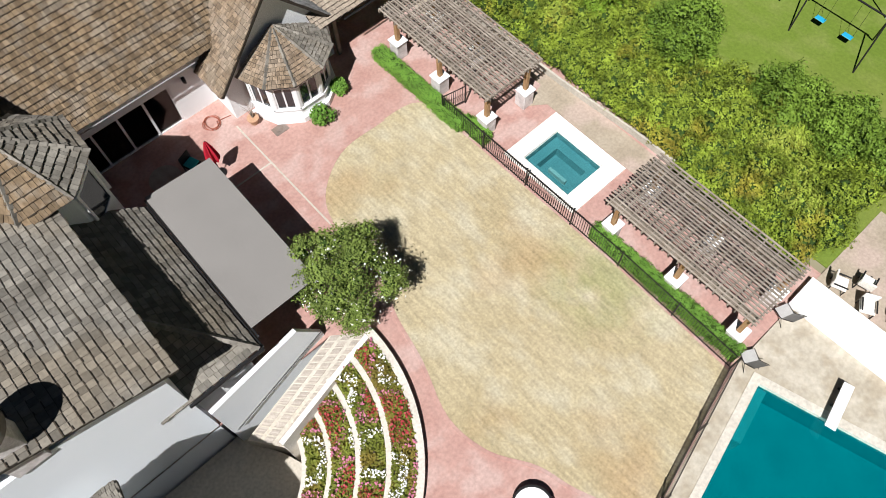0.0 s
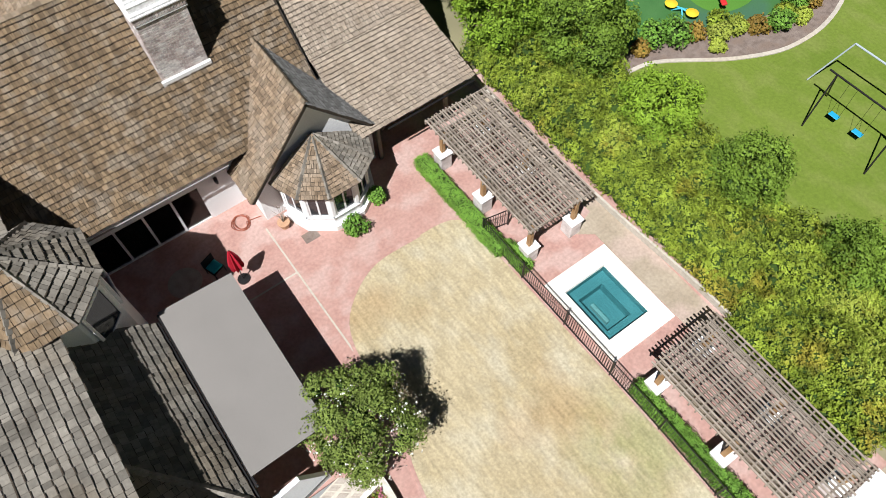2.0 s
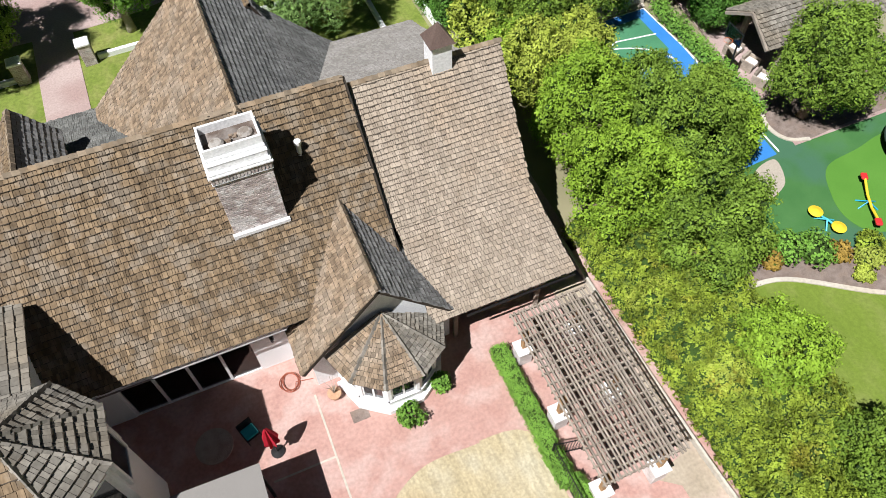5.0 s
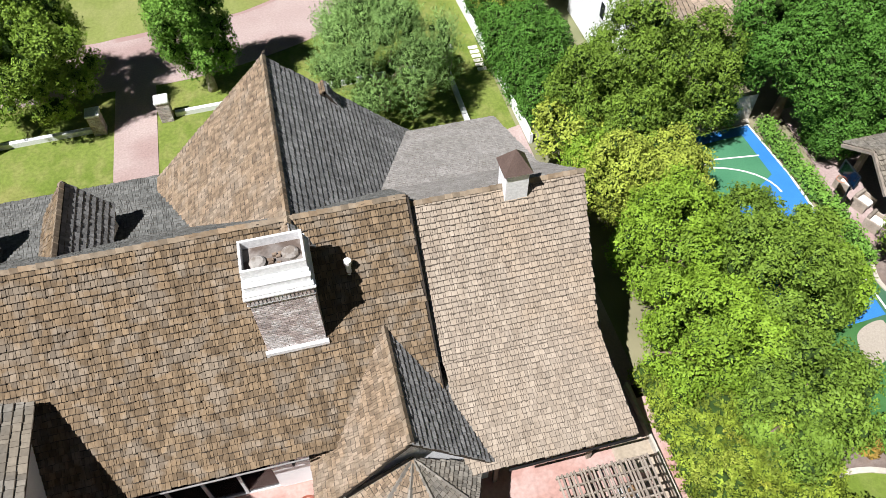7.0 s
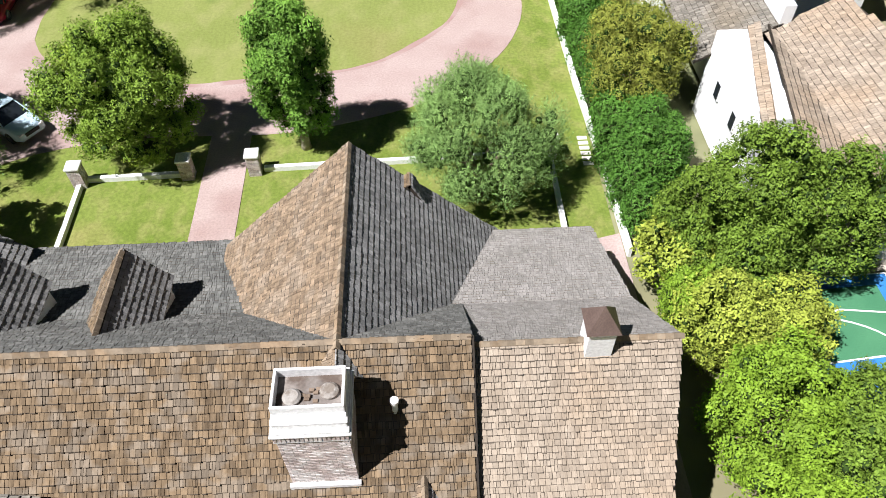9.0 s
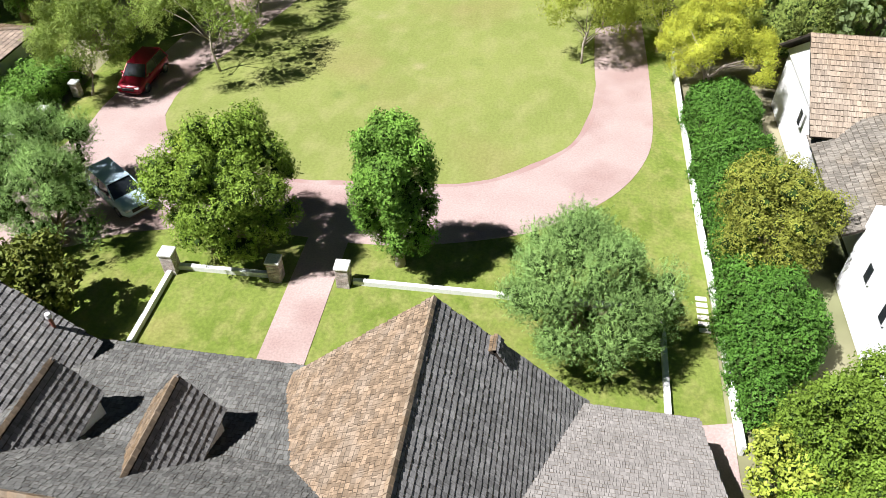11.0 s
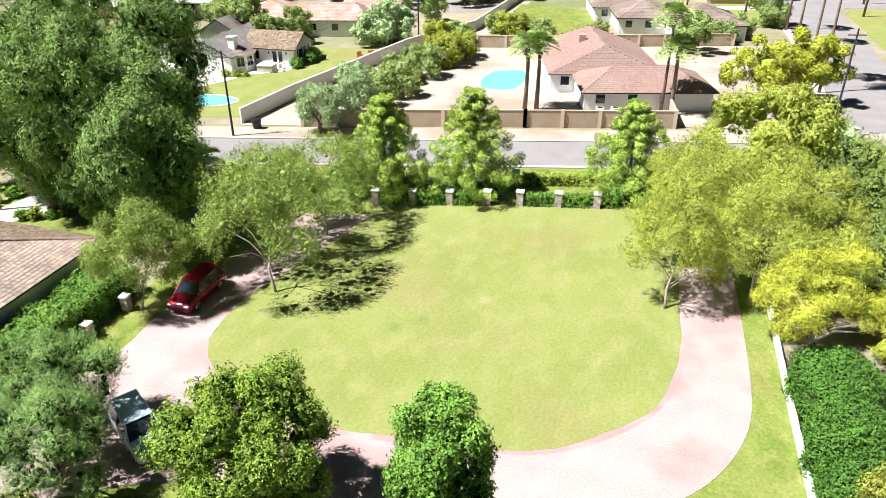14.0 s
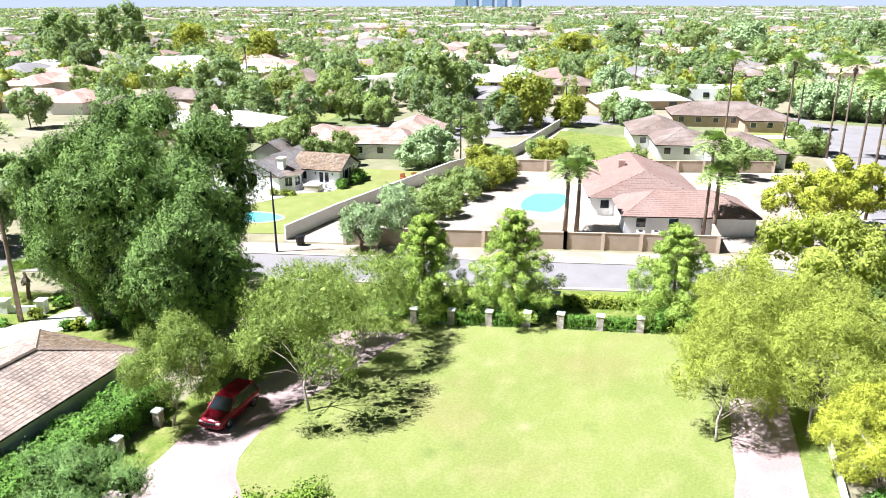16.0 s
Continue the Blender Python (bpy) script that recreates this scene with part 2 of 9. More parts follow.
def clear(name, tint, gloss=0.08):
    """Clear glass or water: light goes straight through, tinted, with a mirror sheen."""
    m, t, p = nodes_of(name)
    tr, gl, mx, fr = (t.nodes.new(k) for k in ("ShaderNodeBsdfTransparent", "ShaderNodeBsdfGlossy", "ShaderNodeMixShader", "ShaderNodeFresnel"))
    tr.inputs[0].default_value, gl.inputs["Roughness"].default_value, fr.inputs[0].default_value = rgba(tint), 0.03, 1.33 + gloss
    t.links.new(fr.outputs[0], mx.inputs[0])
    t.links.new(tr.outputs[0], mx.inputs[1])
    t.links.new(gl.outputs[0], mx.inputs[2])
    t.links.new(mx.outputs[0], t.nodes["Material Output"].inputs[0])
    return m


M_PANE = clear("window_glass", (0.6, 0.65, 0.66), 0.15)
# near-black walls and floor: the darkness of the unlit room is painted on
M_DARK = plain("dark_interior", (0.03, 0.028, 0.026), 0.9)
M_BARK = surface("tree_bark", (0.14, 0.1, 0.07), (0.25, 0.19, 0.14), None, 3, 20, 0.95, 0.6)
M_BARK_PALE = surface("pale_bark", (0.3, 0.26, 0.21), (0.42, 0.37, 0.31), None, 3, 20, 0.95, 0.5)
L_HEDGE = leafy("hedge_leaves", (0.085, 0.14, 0.014), (0.235, 0.3, 0.032), (0.46, 0.31, 0.05), 0.05, patch=0.75, mottle=0.3)
L_BLOOM = leafy("blossom_tree_leaves", (0.084, 0.125, 0.0256), (0.2, 0.265, 0.056), None)
L_FICUS = leafy("ficus_leaves", (0.0625, 0.157, 0.0234), (0.173, 0.324, 0.0468), None)
L_CAROB = leafy("broad_leaves", (0.0873, 0.166, 0.0188), (0.226, 0.339, 0.0407), (0.3, 0.33, 0.03), 0.07)
L_OAK = leafy("oak_leaves", (0.115, 0.167, 0.0332), (0.257, 0.333, 0.0756), None)
L_OLIVE = leafy("olive_leaves", (0.108, 0.21, 0.056), (0.25, 0.392, 0.115), None)
L_MAGNOLIA = leafy("magnolia_leaves", (0.05, 0.08, 0.014), (0.17, 0.2, 0.038), (0.28, 0.19, 0.05), 0.03, patch=1.4)
L_DULL = leafy("dull_yellow_leaves", (0.12, 0.15, 0.02), (0.26, 0.285, 0.046), None)
L_MESQ = leafy("mesquite_leaves", (0.21, 0.263, 0.0399), (0.409, 0.467, 0.0884), None, 0.1, 0.27)
L_OLIVE_PALE = leafy("pale_olive_leaves", (0.2, 0.29, 0.125), (0.35, 0.46, 0.22), None)
L_PINE = leafy("pine_needles", (0.148, 0.253, 0.0449), (0.368, 0.491, 0.0853), None)
L_LIME = leafy("lime_leaves", (0.0901, 0.175, 0.0158), (0.231, 0.356, 0.0317), None)
L_ACACIA = leafy("acacia_leaves", (0.25, 0.3, 0.028), (0.46, 0.49, 0.055), None)
L_YELLOW = leafy("yellow_green_leaves", (0.173, 0.231, 0.0282), (0.347, 0.407, 0.0598), None)
L_EUC = leafy("gum_leaves", (0.06, 0.128, 0.032), (0.205, 0.315, 0.074), None, 0.1, 0.04, 0.3, 0.3, 0.16)
L_DEEP = leafy("deep_green_leaves", (0.035, 0.108, 0.016), (0.1, 0.225, 0.03), None)
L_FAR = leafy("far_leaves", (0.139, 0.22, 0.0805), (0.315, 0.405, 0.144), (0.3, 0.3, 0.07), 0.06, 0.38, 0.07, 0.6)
L_SCREEN = leafy("screen_leaves", (0.062, 0.122, 0.014), (0.17, 0.262, 0.032), None)
L_PALM = leafy("palm_fronds", (0.2, 0.3, 0.08), (0.36, 0.47, 0.15), None)
# near-black fill under the leaves; the shade inside crowns is in its colour
M_INNER_SHADE = surface("inner_foliage", (0.022, 0.045, 0.007), (0.045, 0.085, 0.012), None, 3, 14, 1.0, 0.8)


# ---- mesh tools ----
def group_of(name, at=(0, 0, 0), turn=0.0, label="", category="", group="", kind=""):
    ob = new(name)
    ob.matrix_world = pose(*at, 0, 0, turn)
    return tagged(ob, label, category, group, kind)


def finish(name, me, material, parent=None, label="", category="", kind="", group=""):
    if material:
        me.materials.append(material)
    ob = new(name, me)
    if parent:
        ob.parent = parent
    return tagged(ob, label, category, group, kind)


def raw(name, verts, faces, material, parent=None, label="", category="", kind="", smooth=False):
    me = bpy.data.meshes.new(name)
    me.from_pydata([tuple(v) for v in verts], [], faces)
    if smooth:
        me.polygons.foreach_set("use_smooth", [True] * len(me.polygons))
    me.update()
    return finish(name, me, material, parent, label, category, kind)


def part(name, bm, material, parent=None, label="", category="", kind="", smooth=False):
    me = bpy.data.meshes.new(name)
    bmesh.ops.recalc_face_normals(bm, faces=bm.faces)
    if smooth:
        for f in bm.faces:
            f.smooth = True
    bm.to_mesh(me)
    bm.free()
    return finish(name, me, material, parent, label, category, kind)


def box(bm, x0, x1, y0, y1, z0, z1, bevel=0.0, m=None):
    made = bmesh.ops.create_cube(bm, size=1.0)["verts"]
    for v in made:
        v.co = Vector(((x0 + x1) / 2 + v.co.x * (x1 - x0), (y0 + y1) / 2 + v.co.y * (y1 - y0), (z0 + z1) / 2 + v.co.z * (z1 - z0)))
    if bevel:
        edges = list({e for v in made for e in v.link_edges})
        made = list({v for f in bmesh.ops.bevel(bm, geom=edges, offset=bevel, segments=1, affect="EDGES")["faces"] for v in f.verts} | set(v for v in made if v.is_valid))
    if m:
        for v in made:
            v.co = m @ v.co
    return made


def block(name, x0, x1, y0, y1, z0, z1, material, parent=None, label="", category="", kind="", bevel=0.0):
    bm = bmesh.new()
    box(bm, x0, x1, y0, y1, z0, z1, bevel)
    return part(name, bm, material, parent, label, category, kind)


def tube(bm, pts, radii, seg=8):
    rings = []
    pts = [Vector(p) for p in pts]
    for i, p in enumerate(pts):
        way = (pts[min(i + 1, len(pts) - 1)] - pts[max(i - 1, 0)]).normalized()
        side = way.orthogonal().normalized()
        other = way.cross(side)
        rings.append([bm.verts.new(p + radii[i] * (math.cos(a) * side + math.sin(a) * other)) for a in (2 * math.pi * k / seg for k in range(seg))])
    for a, b in zip(rings, rings[1:]):
        best = min(range(seg), key=lambda s: (a[0].co - b[s].co).length)
        for k in range(seg):
            bm.faces.new((a[k], a[(k + 1) % seg], b[(k + 1 + best) % seg], b[(k + best) % seg]))
    bm.faces.new(rings[0][::-1])
    bm.faces.new(rings[-1])


def prism(bm, outline, z0, z1):
    """An upright prism on a plan outline."""
    low = [bm.verts.new((x, y, z0)) for x, y in outline]
    top = [bm.verts.new((x, y, z1)) for x, y in outline]
    bm.faces.new(top)
    bm.faces.new(low[::-1])
    n = len(outline)
    for i in range(n):
        bm.faces.new((low[i], low[(i + 1) % n], top[(i + 1) % n], top[i]))


def slab(name, outline, z0, z1, material, label="", parent=None, category="", kind="structure"):
    bm = bmesh.new()
    prism(bm, outline, z0, z1)
    return part(name, bm, material, parent, label, category, kind)


def curve(pts, steps=6, closed=False):
    """A smooth line through plan points."""
    n, out = len(pts), []
    for i in range(n if closed else n - 1):
        p = [pts[(i + k) % n] if closed else pts[min(max(i + k, 0), n - 1)] for k in (-1, 0, 1, 2)]
        for s in range(steps):
            u = s / steps
            out.append(tuple(0.5 * (2 * p[1][k] + (p[2][k] - p[0][k]) * u + (2 * p[0][k] - 5 * p[1][k] + 4 * p[2][k] - p[3][k]) * u * u
                                    + (3 * p[1][k] - p[0][k] - 3 * p[2][k] + p[3][k]) * u ** 3) for k in (0, 1)))
    if not closed:
        out.append(tuple(pts[-1]))
    return out


def ribbon(bm, line, width, z0, z1):
    """A kerb or low wall that follows a plan line."""
    left, right = [], []
    for i, p in enumerate(line):
        a, b = Vector(line[max(i - 1, 0)]), Vector(line[min(i + 1, len(line) - 1)])
        d = (b - a).normalized()
        n = Vector((-d.y, d.x)) * width / 2
        left.append((p[0] + n.x, p[1] + n.y))
        right.append((p[0] - n.x, p[1] - n.y))
    for i in range(len(line) - 1):
        prism(bm, [right[i], right[i + 1], left[i + 1], left[i]], z0, z1)


# ---- leaves and trees ----
def leaf_mesh(name, at, out, size, rng, aspect=0.55, droop=0.0, ruffle=0.42, way=None):
    """One small blade at each place, turned roughly outwards; way: the shoots along which the blades lie."""
    n = len(at)
    out = out / (np.linalg.norm(out, axis=1)[:, None] + 1e-9)
    nor = out + rng.normal(0, ruffle, (n, 3))
    nor /= np.linalg.norm(nor, axis=1)[:, None] + 1e-9
    tan = np.cross(nor, rng.normal(0, 1, (n, 3))) if way is None else way + rng.normal(0, 0.4, (n, 3))
    tan -= nor * np.sum(tan * nor, axis=1)[:, None]
    tan[:, 2] -= droop
    tan /= np.linalg.norm(tan, axis=1)[:, None] + 1e-9
    bit = np.cross(nor, tan)
    s = (size * rng.uniform(0.65, 1.35, n))[:, None]
    v = np.empty((n, 4, 3))
    v[:, 0] = at - tan * s
    v[:, 1] = at + bit * s * aspect + nor * s * 0.12
    v[:, 2] = at + tan * s
    v[:, 3] = at - bit * s * aspect + nor * s * 0.12
    me = bpy.data.meshes.new(name)
    me.vertices.add(4 * n)
    me.vertices.foreach_set("co", v.ravel())
    me.loops.add(4 * n)
    me.loops.foreach_set("vertex_index", np.arange(4 * n, dtype=np.int32))
    me.polygons.add(n)
    me.polygons.foreach_set("loop_start", np.arange(0, 4 * n, 4, dtype=np.int32))
    me.update(calc_edges=True)
    return me


def ball_points(rng, n, centre, radius, flat=1.0, inner=0.55):
    d = rng.normal(0, 1, (n, 3))
    d /= np.linalg.norm(d, axis=1)[:, None]
    r = radius * rng.uniform(inner ** 3, 1, n)[:, None] ** (1 / 3)
    return np.asarray(centre) + d * r * (1, 1, flat), d


def tufted(rng, n, seeds, normals, tuft, per=20, tall=1.0):
    """Leaves gathered in small tufts at some of the places given."""
    k = max(n // per, 1)
    pick = rng.integers(0, len(seeds), k)
    at = np.repeat(seeds[pick], per, axis=0)
    d = rng.normal(0, 1, at.shape) * tuft * (1, 1, tall)
    out = np.repeat(normals[pick], per, axis=0) + d / tuft * 0.12
    return at + d, out


def crown_clumps(rng, centre, radii, clumps, clump, below):
    """Centres, radii and outward ways of the clumps that make up a crown."""
    gold, out = math.pi * (3 - math.sqrt(5)), []
    for k in range(clumps):
        z = 1 - (1 - below) * (k + 0.5) / clumps
        ring, a = math.sqrt(max(0, 1 - z * z)), gold * k + rng.uniform(-0.3, 0.3)
        d = np.array((math.cos(a) * ring, math.sin(a) * ring, z))
        out.append((np.asarray(centre) + d * np.asarray(radii) * rng.uniform(0.6, 1.03), clump * rng.uniform(0.6, 1.45), d))
    return out


def lobed_clumps(rng, centre, radii, clumps, clump, below):
    """A crown of large lobes, each made of smaller clumps on its outer side, with hollows between them."""
    gold, out = math.pi * (3 - math.sqrt(5)), []
    lobes = max(8, int(clumps * 0.72))
    for k in range(lobes):
        z = 1 - (1 - below) * (k + 0.5) / lobes
        ring, a = math.sqrt(max(0, 1 - z * z)), gold * k + rng.uniform(-0.4, 0.4)
        d = np.array((math.cos(a) * ring, math.sin(a) * ring, z))
        c = np.asarray(centre) + d * np.asarray(radii) * rng.uniform(0.55, 0.92)
        big = clump * rng.uniform(0.85, 1.5)
        for j in range(8):
            w = d * 0.9 + (0, 0, 0.25) + rng.normal(0, 0.72, 3)
            w /= np.linalg.norm(w) + 1e-9
            out.append((c + w * big * rng.uniform(0.4, 1.05), big * rng.uniform(0.24, 0.6), w))
    return out


def sprigs(rng, made, n, per=8, shoot=0.12, wide=0.05, rise=0.5, back=-0.3, depth=0.32, tall=0.9):
    """Places, outward ways and shoot ways of about n leaves, gathered in short shoots spread evenly over the clumps, with gaps between the shoots."""
    gold = math.pi * (3 - math.sqrt(5))
    total = sum(r * r for c, r, d in made)
    at, nor = [], []
    for c, r, d in made:
        k = max(int(n / per * r * r / total), 5)
        i = np.arange(k)
        z = 1 - (1 - back) * (i + 0.5) / k
        ring, a = np.sqrt(1 - z * z), gold * i + rng.uniform(0, 6.28)
        w = np.asarray(d) / (np.linalg.norm(d) + 1e-9)
        e = np.cross(w, (0.31, 0.52, 0.8) if abs(w[2]) < 0.9 else (1.0, 0.0, 0.0))
        e /= np.linalg.norm(e)
        o = np.outer(z, w) + np.outer(ring * np.cos(a), e) + np.outer(ring * np.sin(a), np.cross(w, e)) + rng.normal(0, 0.13, (k, 3))
        o /= np.linalg.norm(o, axis=1)[:, None]
        at.append(c + o * (r * (1 - depth * rng.uniform(0, 1, k) ** 1.5 + 0.09 * rng.normal(0, 1, k)))[:, None] * (1, 1, tall))
        nor.append(o + 0.25 * w)
    at, nor = np.concatenate(at), np.concatenate(nor)
    way = nor + (0, 0, rise) + rng.normal(0, 0.25, nor.shape)
    way /= np.linalg.norm(way, axis=1)[:, None]
    at, nor, way = (np.repeat(q, per, axis=0) for q in (at, nor, way))
    u = rng.uniform(0, 1, len(at))[:, None]
    p = at + way * shoot * u + rng.normal(0, wide, at.shape) * (1.15 - 0.6 * u)
    return p, nor + 0.22 * rng.normal(0, 1, nor.shape) + (0, 0, 0.05), way


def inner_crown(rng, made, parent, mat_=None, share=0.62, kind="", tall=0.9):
    """The dense inside of a crown, a knobbly mass under the leaves of every clump, by default near-black with the shade
    in its colour.
    """
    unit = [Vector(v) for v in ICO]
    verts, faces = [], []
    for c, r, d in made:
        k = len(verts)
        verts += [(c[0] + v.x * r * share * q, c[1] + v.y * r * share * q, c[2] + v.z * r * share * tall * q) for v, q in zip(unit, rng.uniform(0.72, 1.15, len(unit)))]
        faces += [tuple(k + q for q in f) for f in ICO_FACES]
    return raw("inner_foliage", verts, faces, mat_ or M_INNER_SHADE, parent, kind=kind, smooth=True)


bm = bmesh.new()
bmesh.ops.create_icosphere(bm, subdivisions=1, radius=1.0)
ICO, ICO_FACES = [tuple(v.co) for v in bm.verts], [tuple(v.index for v in f.verts) for f in bm.faces]
bm.free()


def limbs(bm, rng, base, top, spread, count, r0):
    """A tapered trunk that forks into limbs."""
    base, top = Vector(base), Vector(top)
    bend = Vector((rng.uniform(-0.2, 0.2), rng.uniform(-0.2, 0.2), 0))
    tube(bm, [base, base.lerp(top, 0.3) + bend * 0.5, base.lerp(top, 0.65) + bend, top], [r0 * 1.25, r0, r0 * 0.85, r0 * 0.6], 9)
    for k in range(count):
        a = 2 * math.pi * k / count + rng.uniform(-0.4, 0.4)
        s = base.lerp(top, rng.uniform(0.55, 0.98))
        e = top + Vector((math.cos(a) * spread * rng.uniform(0.5, 0.95), math.sin(a) * spread * rng.uniform(0.5, 0.95), spread * rng.uniform(0.25, 0.8)))
        tube(bm, [s, s.lerp(e, 0.45) + Vector((0, 0, 0.12 * spread)), e], [r0 * 0.5, r0 * 0.33, r0 * 0.1], 6)


def tree(name, x, y, height, radius, leaves, bark, label, seed, n=9000, size=0.13, clumps=38, clump=None, trunk=0.25, base_z=0.28, aspect=0.55,
         droop=0.0, below=-0.55, lean=(0, 0), limbs_n=7, category="tree", group="", squash=1.0, per=10, shoot=0.24, wide=0.085, rise=0.5, ruffle=0.4, core=0.6, depth=0.4, tall=1.0, inside=None, taper=0.0):
    rng = np.random.default_rng(seed)
    ob = group_of(name, (x, y, 0), 0, label, category, group)
    low = height * base_z
    mid = (low + height) / 2
    rz = (height - low) / 2
    clump = clump or radius * 0.36
    cx, cy = lean
    radii = (radius * 0.82, radius * 0.82 * squash, max(rz - clump * 0.4, 0.3))
    made = lobed_clumps(rng, (cx, cy, mid), radii, clumps, clump, below)
    if taper:
        made = [((cx + (c[0] - cx) * q, cy + (c[1] - cy) * q, c[2]), r, d) for c, r, d in made for q in (1 - taper * max(0.0, min(1.0, (height * 0.66 - c[2]) / (0.5 * height))),)]
    p, o, way = sprigs(rng, made, n, per, shoot, wide, rise, depth=depth, tall=tall)
    if core:
        middle = [((cx, cy, mid + k * rz * 0.45), min(radius * 0.62, rz * 0.6), None) for k in (-0.6, 0.0, 0.5)] if core > 0.55 else []
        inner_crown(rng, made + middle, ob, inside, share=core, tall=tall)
    if droop:
        p[:, 2] -= droop * np.abs(rng.normal(0, 0.35, len(p)))
    finish("crown", leaf_mesh("crown", p, o, size, rng, aspect, droop, ruffle, way if aspect < 0.4 else None), leaves, ob)
    bm = bmesh.new()
    limbs(bm, rng, (0, 0, -0.15), (cx * 0.6, cy * 0.6, low + 0.25 * rz), radius * 0.8, limbs_n, trunk)
    part("trunk", bm, bark, ob, smooth=True)
    return ob


def hedge(name, outline_boxes, leaves, label, seed, density=120, size=0.07, kind="", category="hedge", lump=0.12):
    """A clipped or loose hedge: leaves over the faces of long boxes, uneven on top."""
    rng = np.random.default_rng(seed)
    pts, outs = [], []
    for x0, x1, y0, y1, z0, z1 in outline_boxes:
        dx, dy, dz = x1 - x0, y1 - y0, z1 - z0
        areas = np.array((dx * dy, dx * dz, dx * dz, dy * dz, dy * dz))
        for face, area in enumerate(areas):
            k = max(int(area * density), 8)
            u, v = rng.uniform(0, 1, k), rng.uniform(0, 1, k)
            p, o = np.empty((k, 3)), np.zeros((k, 3))
            if face == 0:
                p[:] = np.stack((x0 + dx * u, y0 + dy * v, np.full(k, z1)), 1)
                o[:, 2] = 1
            elif face < 3:
                p[:] = np.stack((x0 + dx * u, np.full(k, y0 if face == 1 else y1), z0 + dz * v), 1)
                o[:, 1] = -1 if face == 1 else 1
            else:
                p[:] = np.stack((np.full(k, x0 if face == 3 else x1), y0 + dy * u, z0 + dz * v), 1)
                o[:, 0] = -1 if face == 3 else 1
            wave = np.sin(p[:, 0] * 2.1 + p[:, 1] * 1.3 + face) * np.sin(p[:, 1] * 1.7 - p[:, 0] * 0.9 + p[:, 2] * 2.0)
            p += o * (lump * wave - rng.uniform(0, 0.25, k) ** 2 * 2 * lump + rng.normal(0, lump * 0.35, k))[:, None]
            p, o = tufted(rng, k, p, o + (0, 0, 0.15), size * 1.3, 8)
            pts.append(p)
            outs.append(o)
    me = leaf_mesh(name, np.concatenate(pts), np.concatenate(outs), size, rng)
    ob = finish(name, me, leaves, None, label, category, kind)
    bm = bmesh.new()
    g = min(1.6 * lump, 0.3)
    for x0, x1, y0, y1, z0, z1 in outline_boxes:
        box(bm, x0 + g, x1 - g, y0 + 0.5 * g, y1 - 0.5 * g, z0, z1 - g) if x1 - x0 > 2 * g else None
    if bm.verts:
        part("inner_foliage", bm, M_INNER_SHADE, ob, kind="stuff" if kind else "")
    else:
        bm.free()
    return ob


def shrubbery(name, mounds, leaves, label, seed, density=150, size=0.1, category="shrubs", shoot=0.2, wide=0.055):
    """A thicket of rounded bushes grown together: mounds (x, y, radius, height), each lumpy, with dark gaps between."""
    rng = np.random.default_rng(seed)
    made, bm = [], bmesh.new()
    for x, y, r, hgt in mounds:
        made += crown_clumps(rng, (x, y, hgt - r), (r * 0.74, r * 0.74, r * 0.8), 11, r * 0.38, -0.3)
        z = hgt - 1.7 * r
        while hgt > 2.3 and z > 0.3:
            a0 = rng.uniform(0, 6.28)
            made += [(np.array((x + 0.72 * r * math.cos(a0 + k), y + 0.72 * r * math.sin(a0 + k), z + rng.uniform(-0.15, 0.15))), r * 0.38, np.array((math.cos(a0 + k), math.sin(a0 + k), 0.25))) for k in (0, 0.9, 1.8, 2.7, 3.6, 4.5, 5.4)]
            z -= 0.55 * r
        m = Matrix.Translation((x, y, (hgt - 0.35 * r) / 2)) @ Matrix.Diagonal((r * 0.72, r * 0.72, (hgt - 0.35 * r) / 2, 1))
        bmesh.ops.create_icosphere(bm, subdivisions=2, radius=1.0, matrix=m)
    p, o, way = sprigs(rng, made, int(sum(6.28 * r * r for c, r, d in made) * density), 9, shoot, wide, depth=0.5)
    ob = finish(name, leaf_mesh(name, p, o, size, rng, ruffle=0.36), leaves, None, label, category, "stuff")
    part("inner_foliage", bm, M_INNER_SHADE, ob, kind="stuff", smooth=True)
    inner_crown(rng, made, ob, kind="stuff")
    return ob


# ---- roofs ----
SHAKE_WIDE = (0.075, 0.1, 0.13, 0.17, 0.21)


def shake_shape(w, length, lift, th=0.065):
    """A split shake, the butt end lifted, its shadow line painted in as a dark edge strip."""
    g = 0.007
    return [(g, 0, lift), (w - g, 0, lift), (w - g, length, 0.004), (g, length, 0.004),
            (g, 0, lift - th), (w - g, 0, lift - th), (w - g, length, -0.01), (g, length, -0.01), (g, 0.012, lift), (w - g, 0.012, lift)]


SHAKE_FACES = [(8, 9, 2, 3), (0, 1, 9, 8), (4, 5, 1, 0), (5, 6, 2, 1), (7, 4, 0, 3)]
SHAKE_MESHES = {}


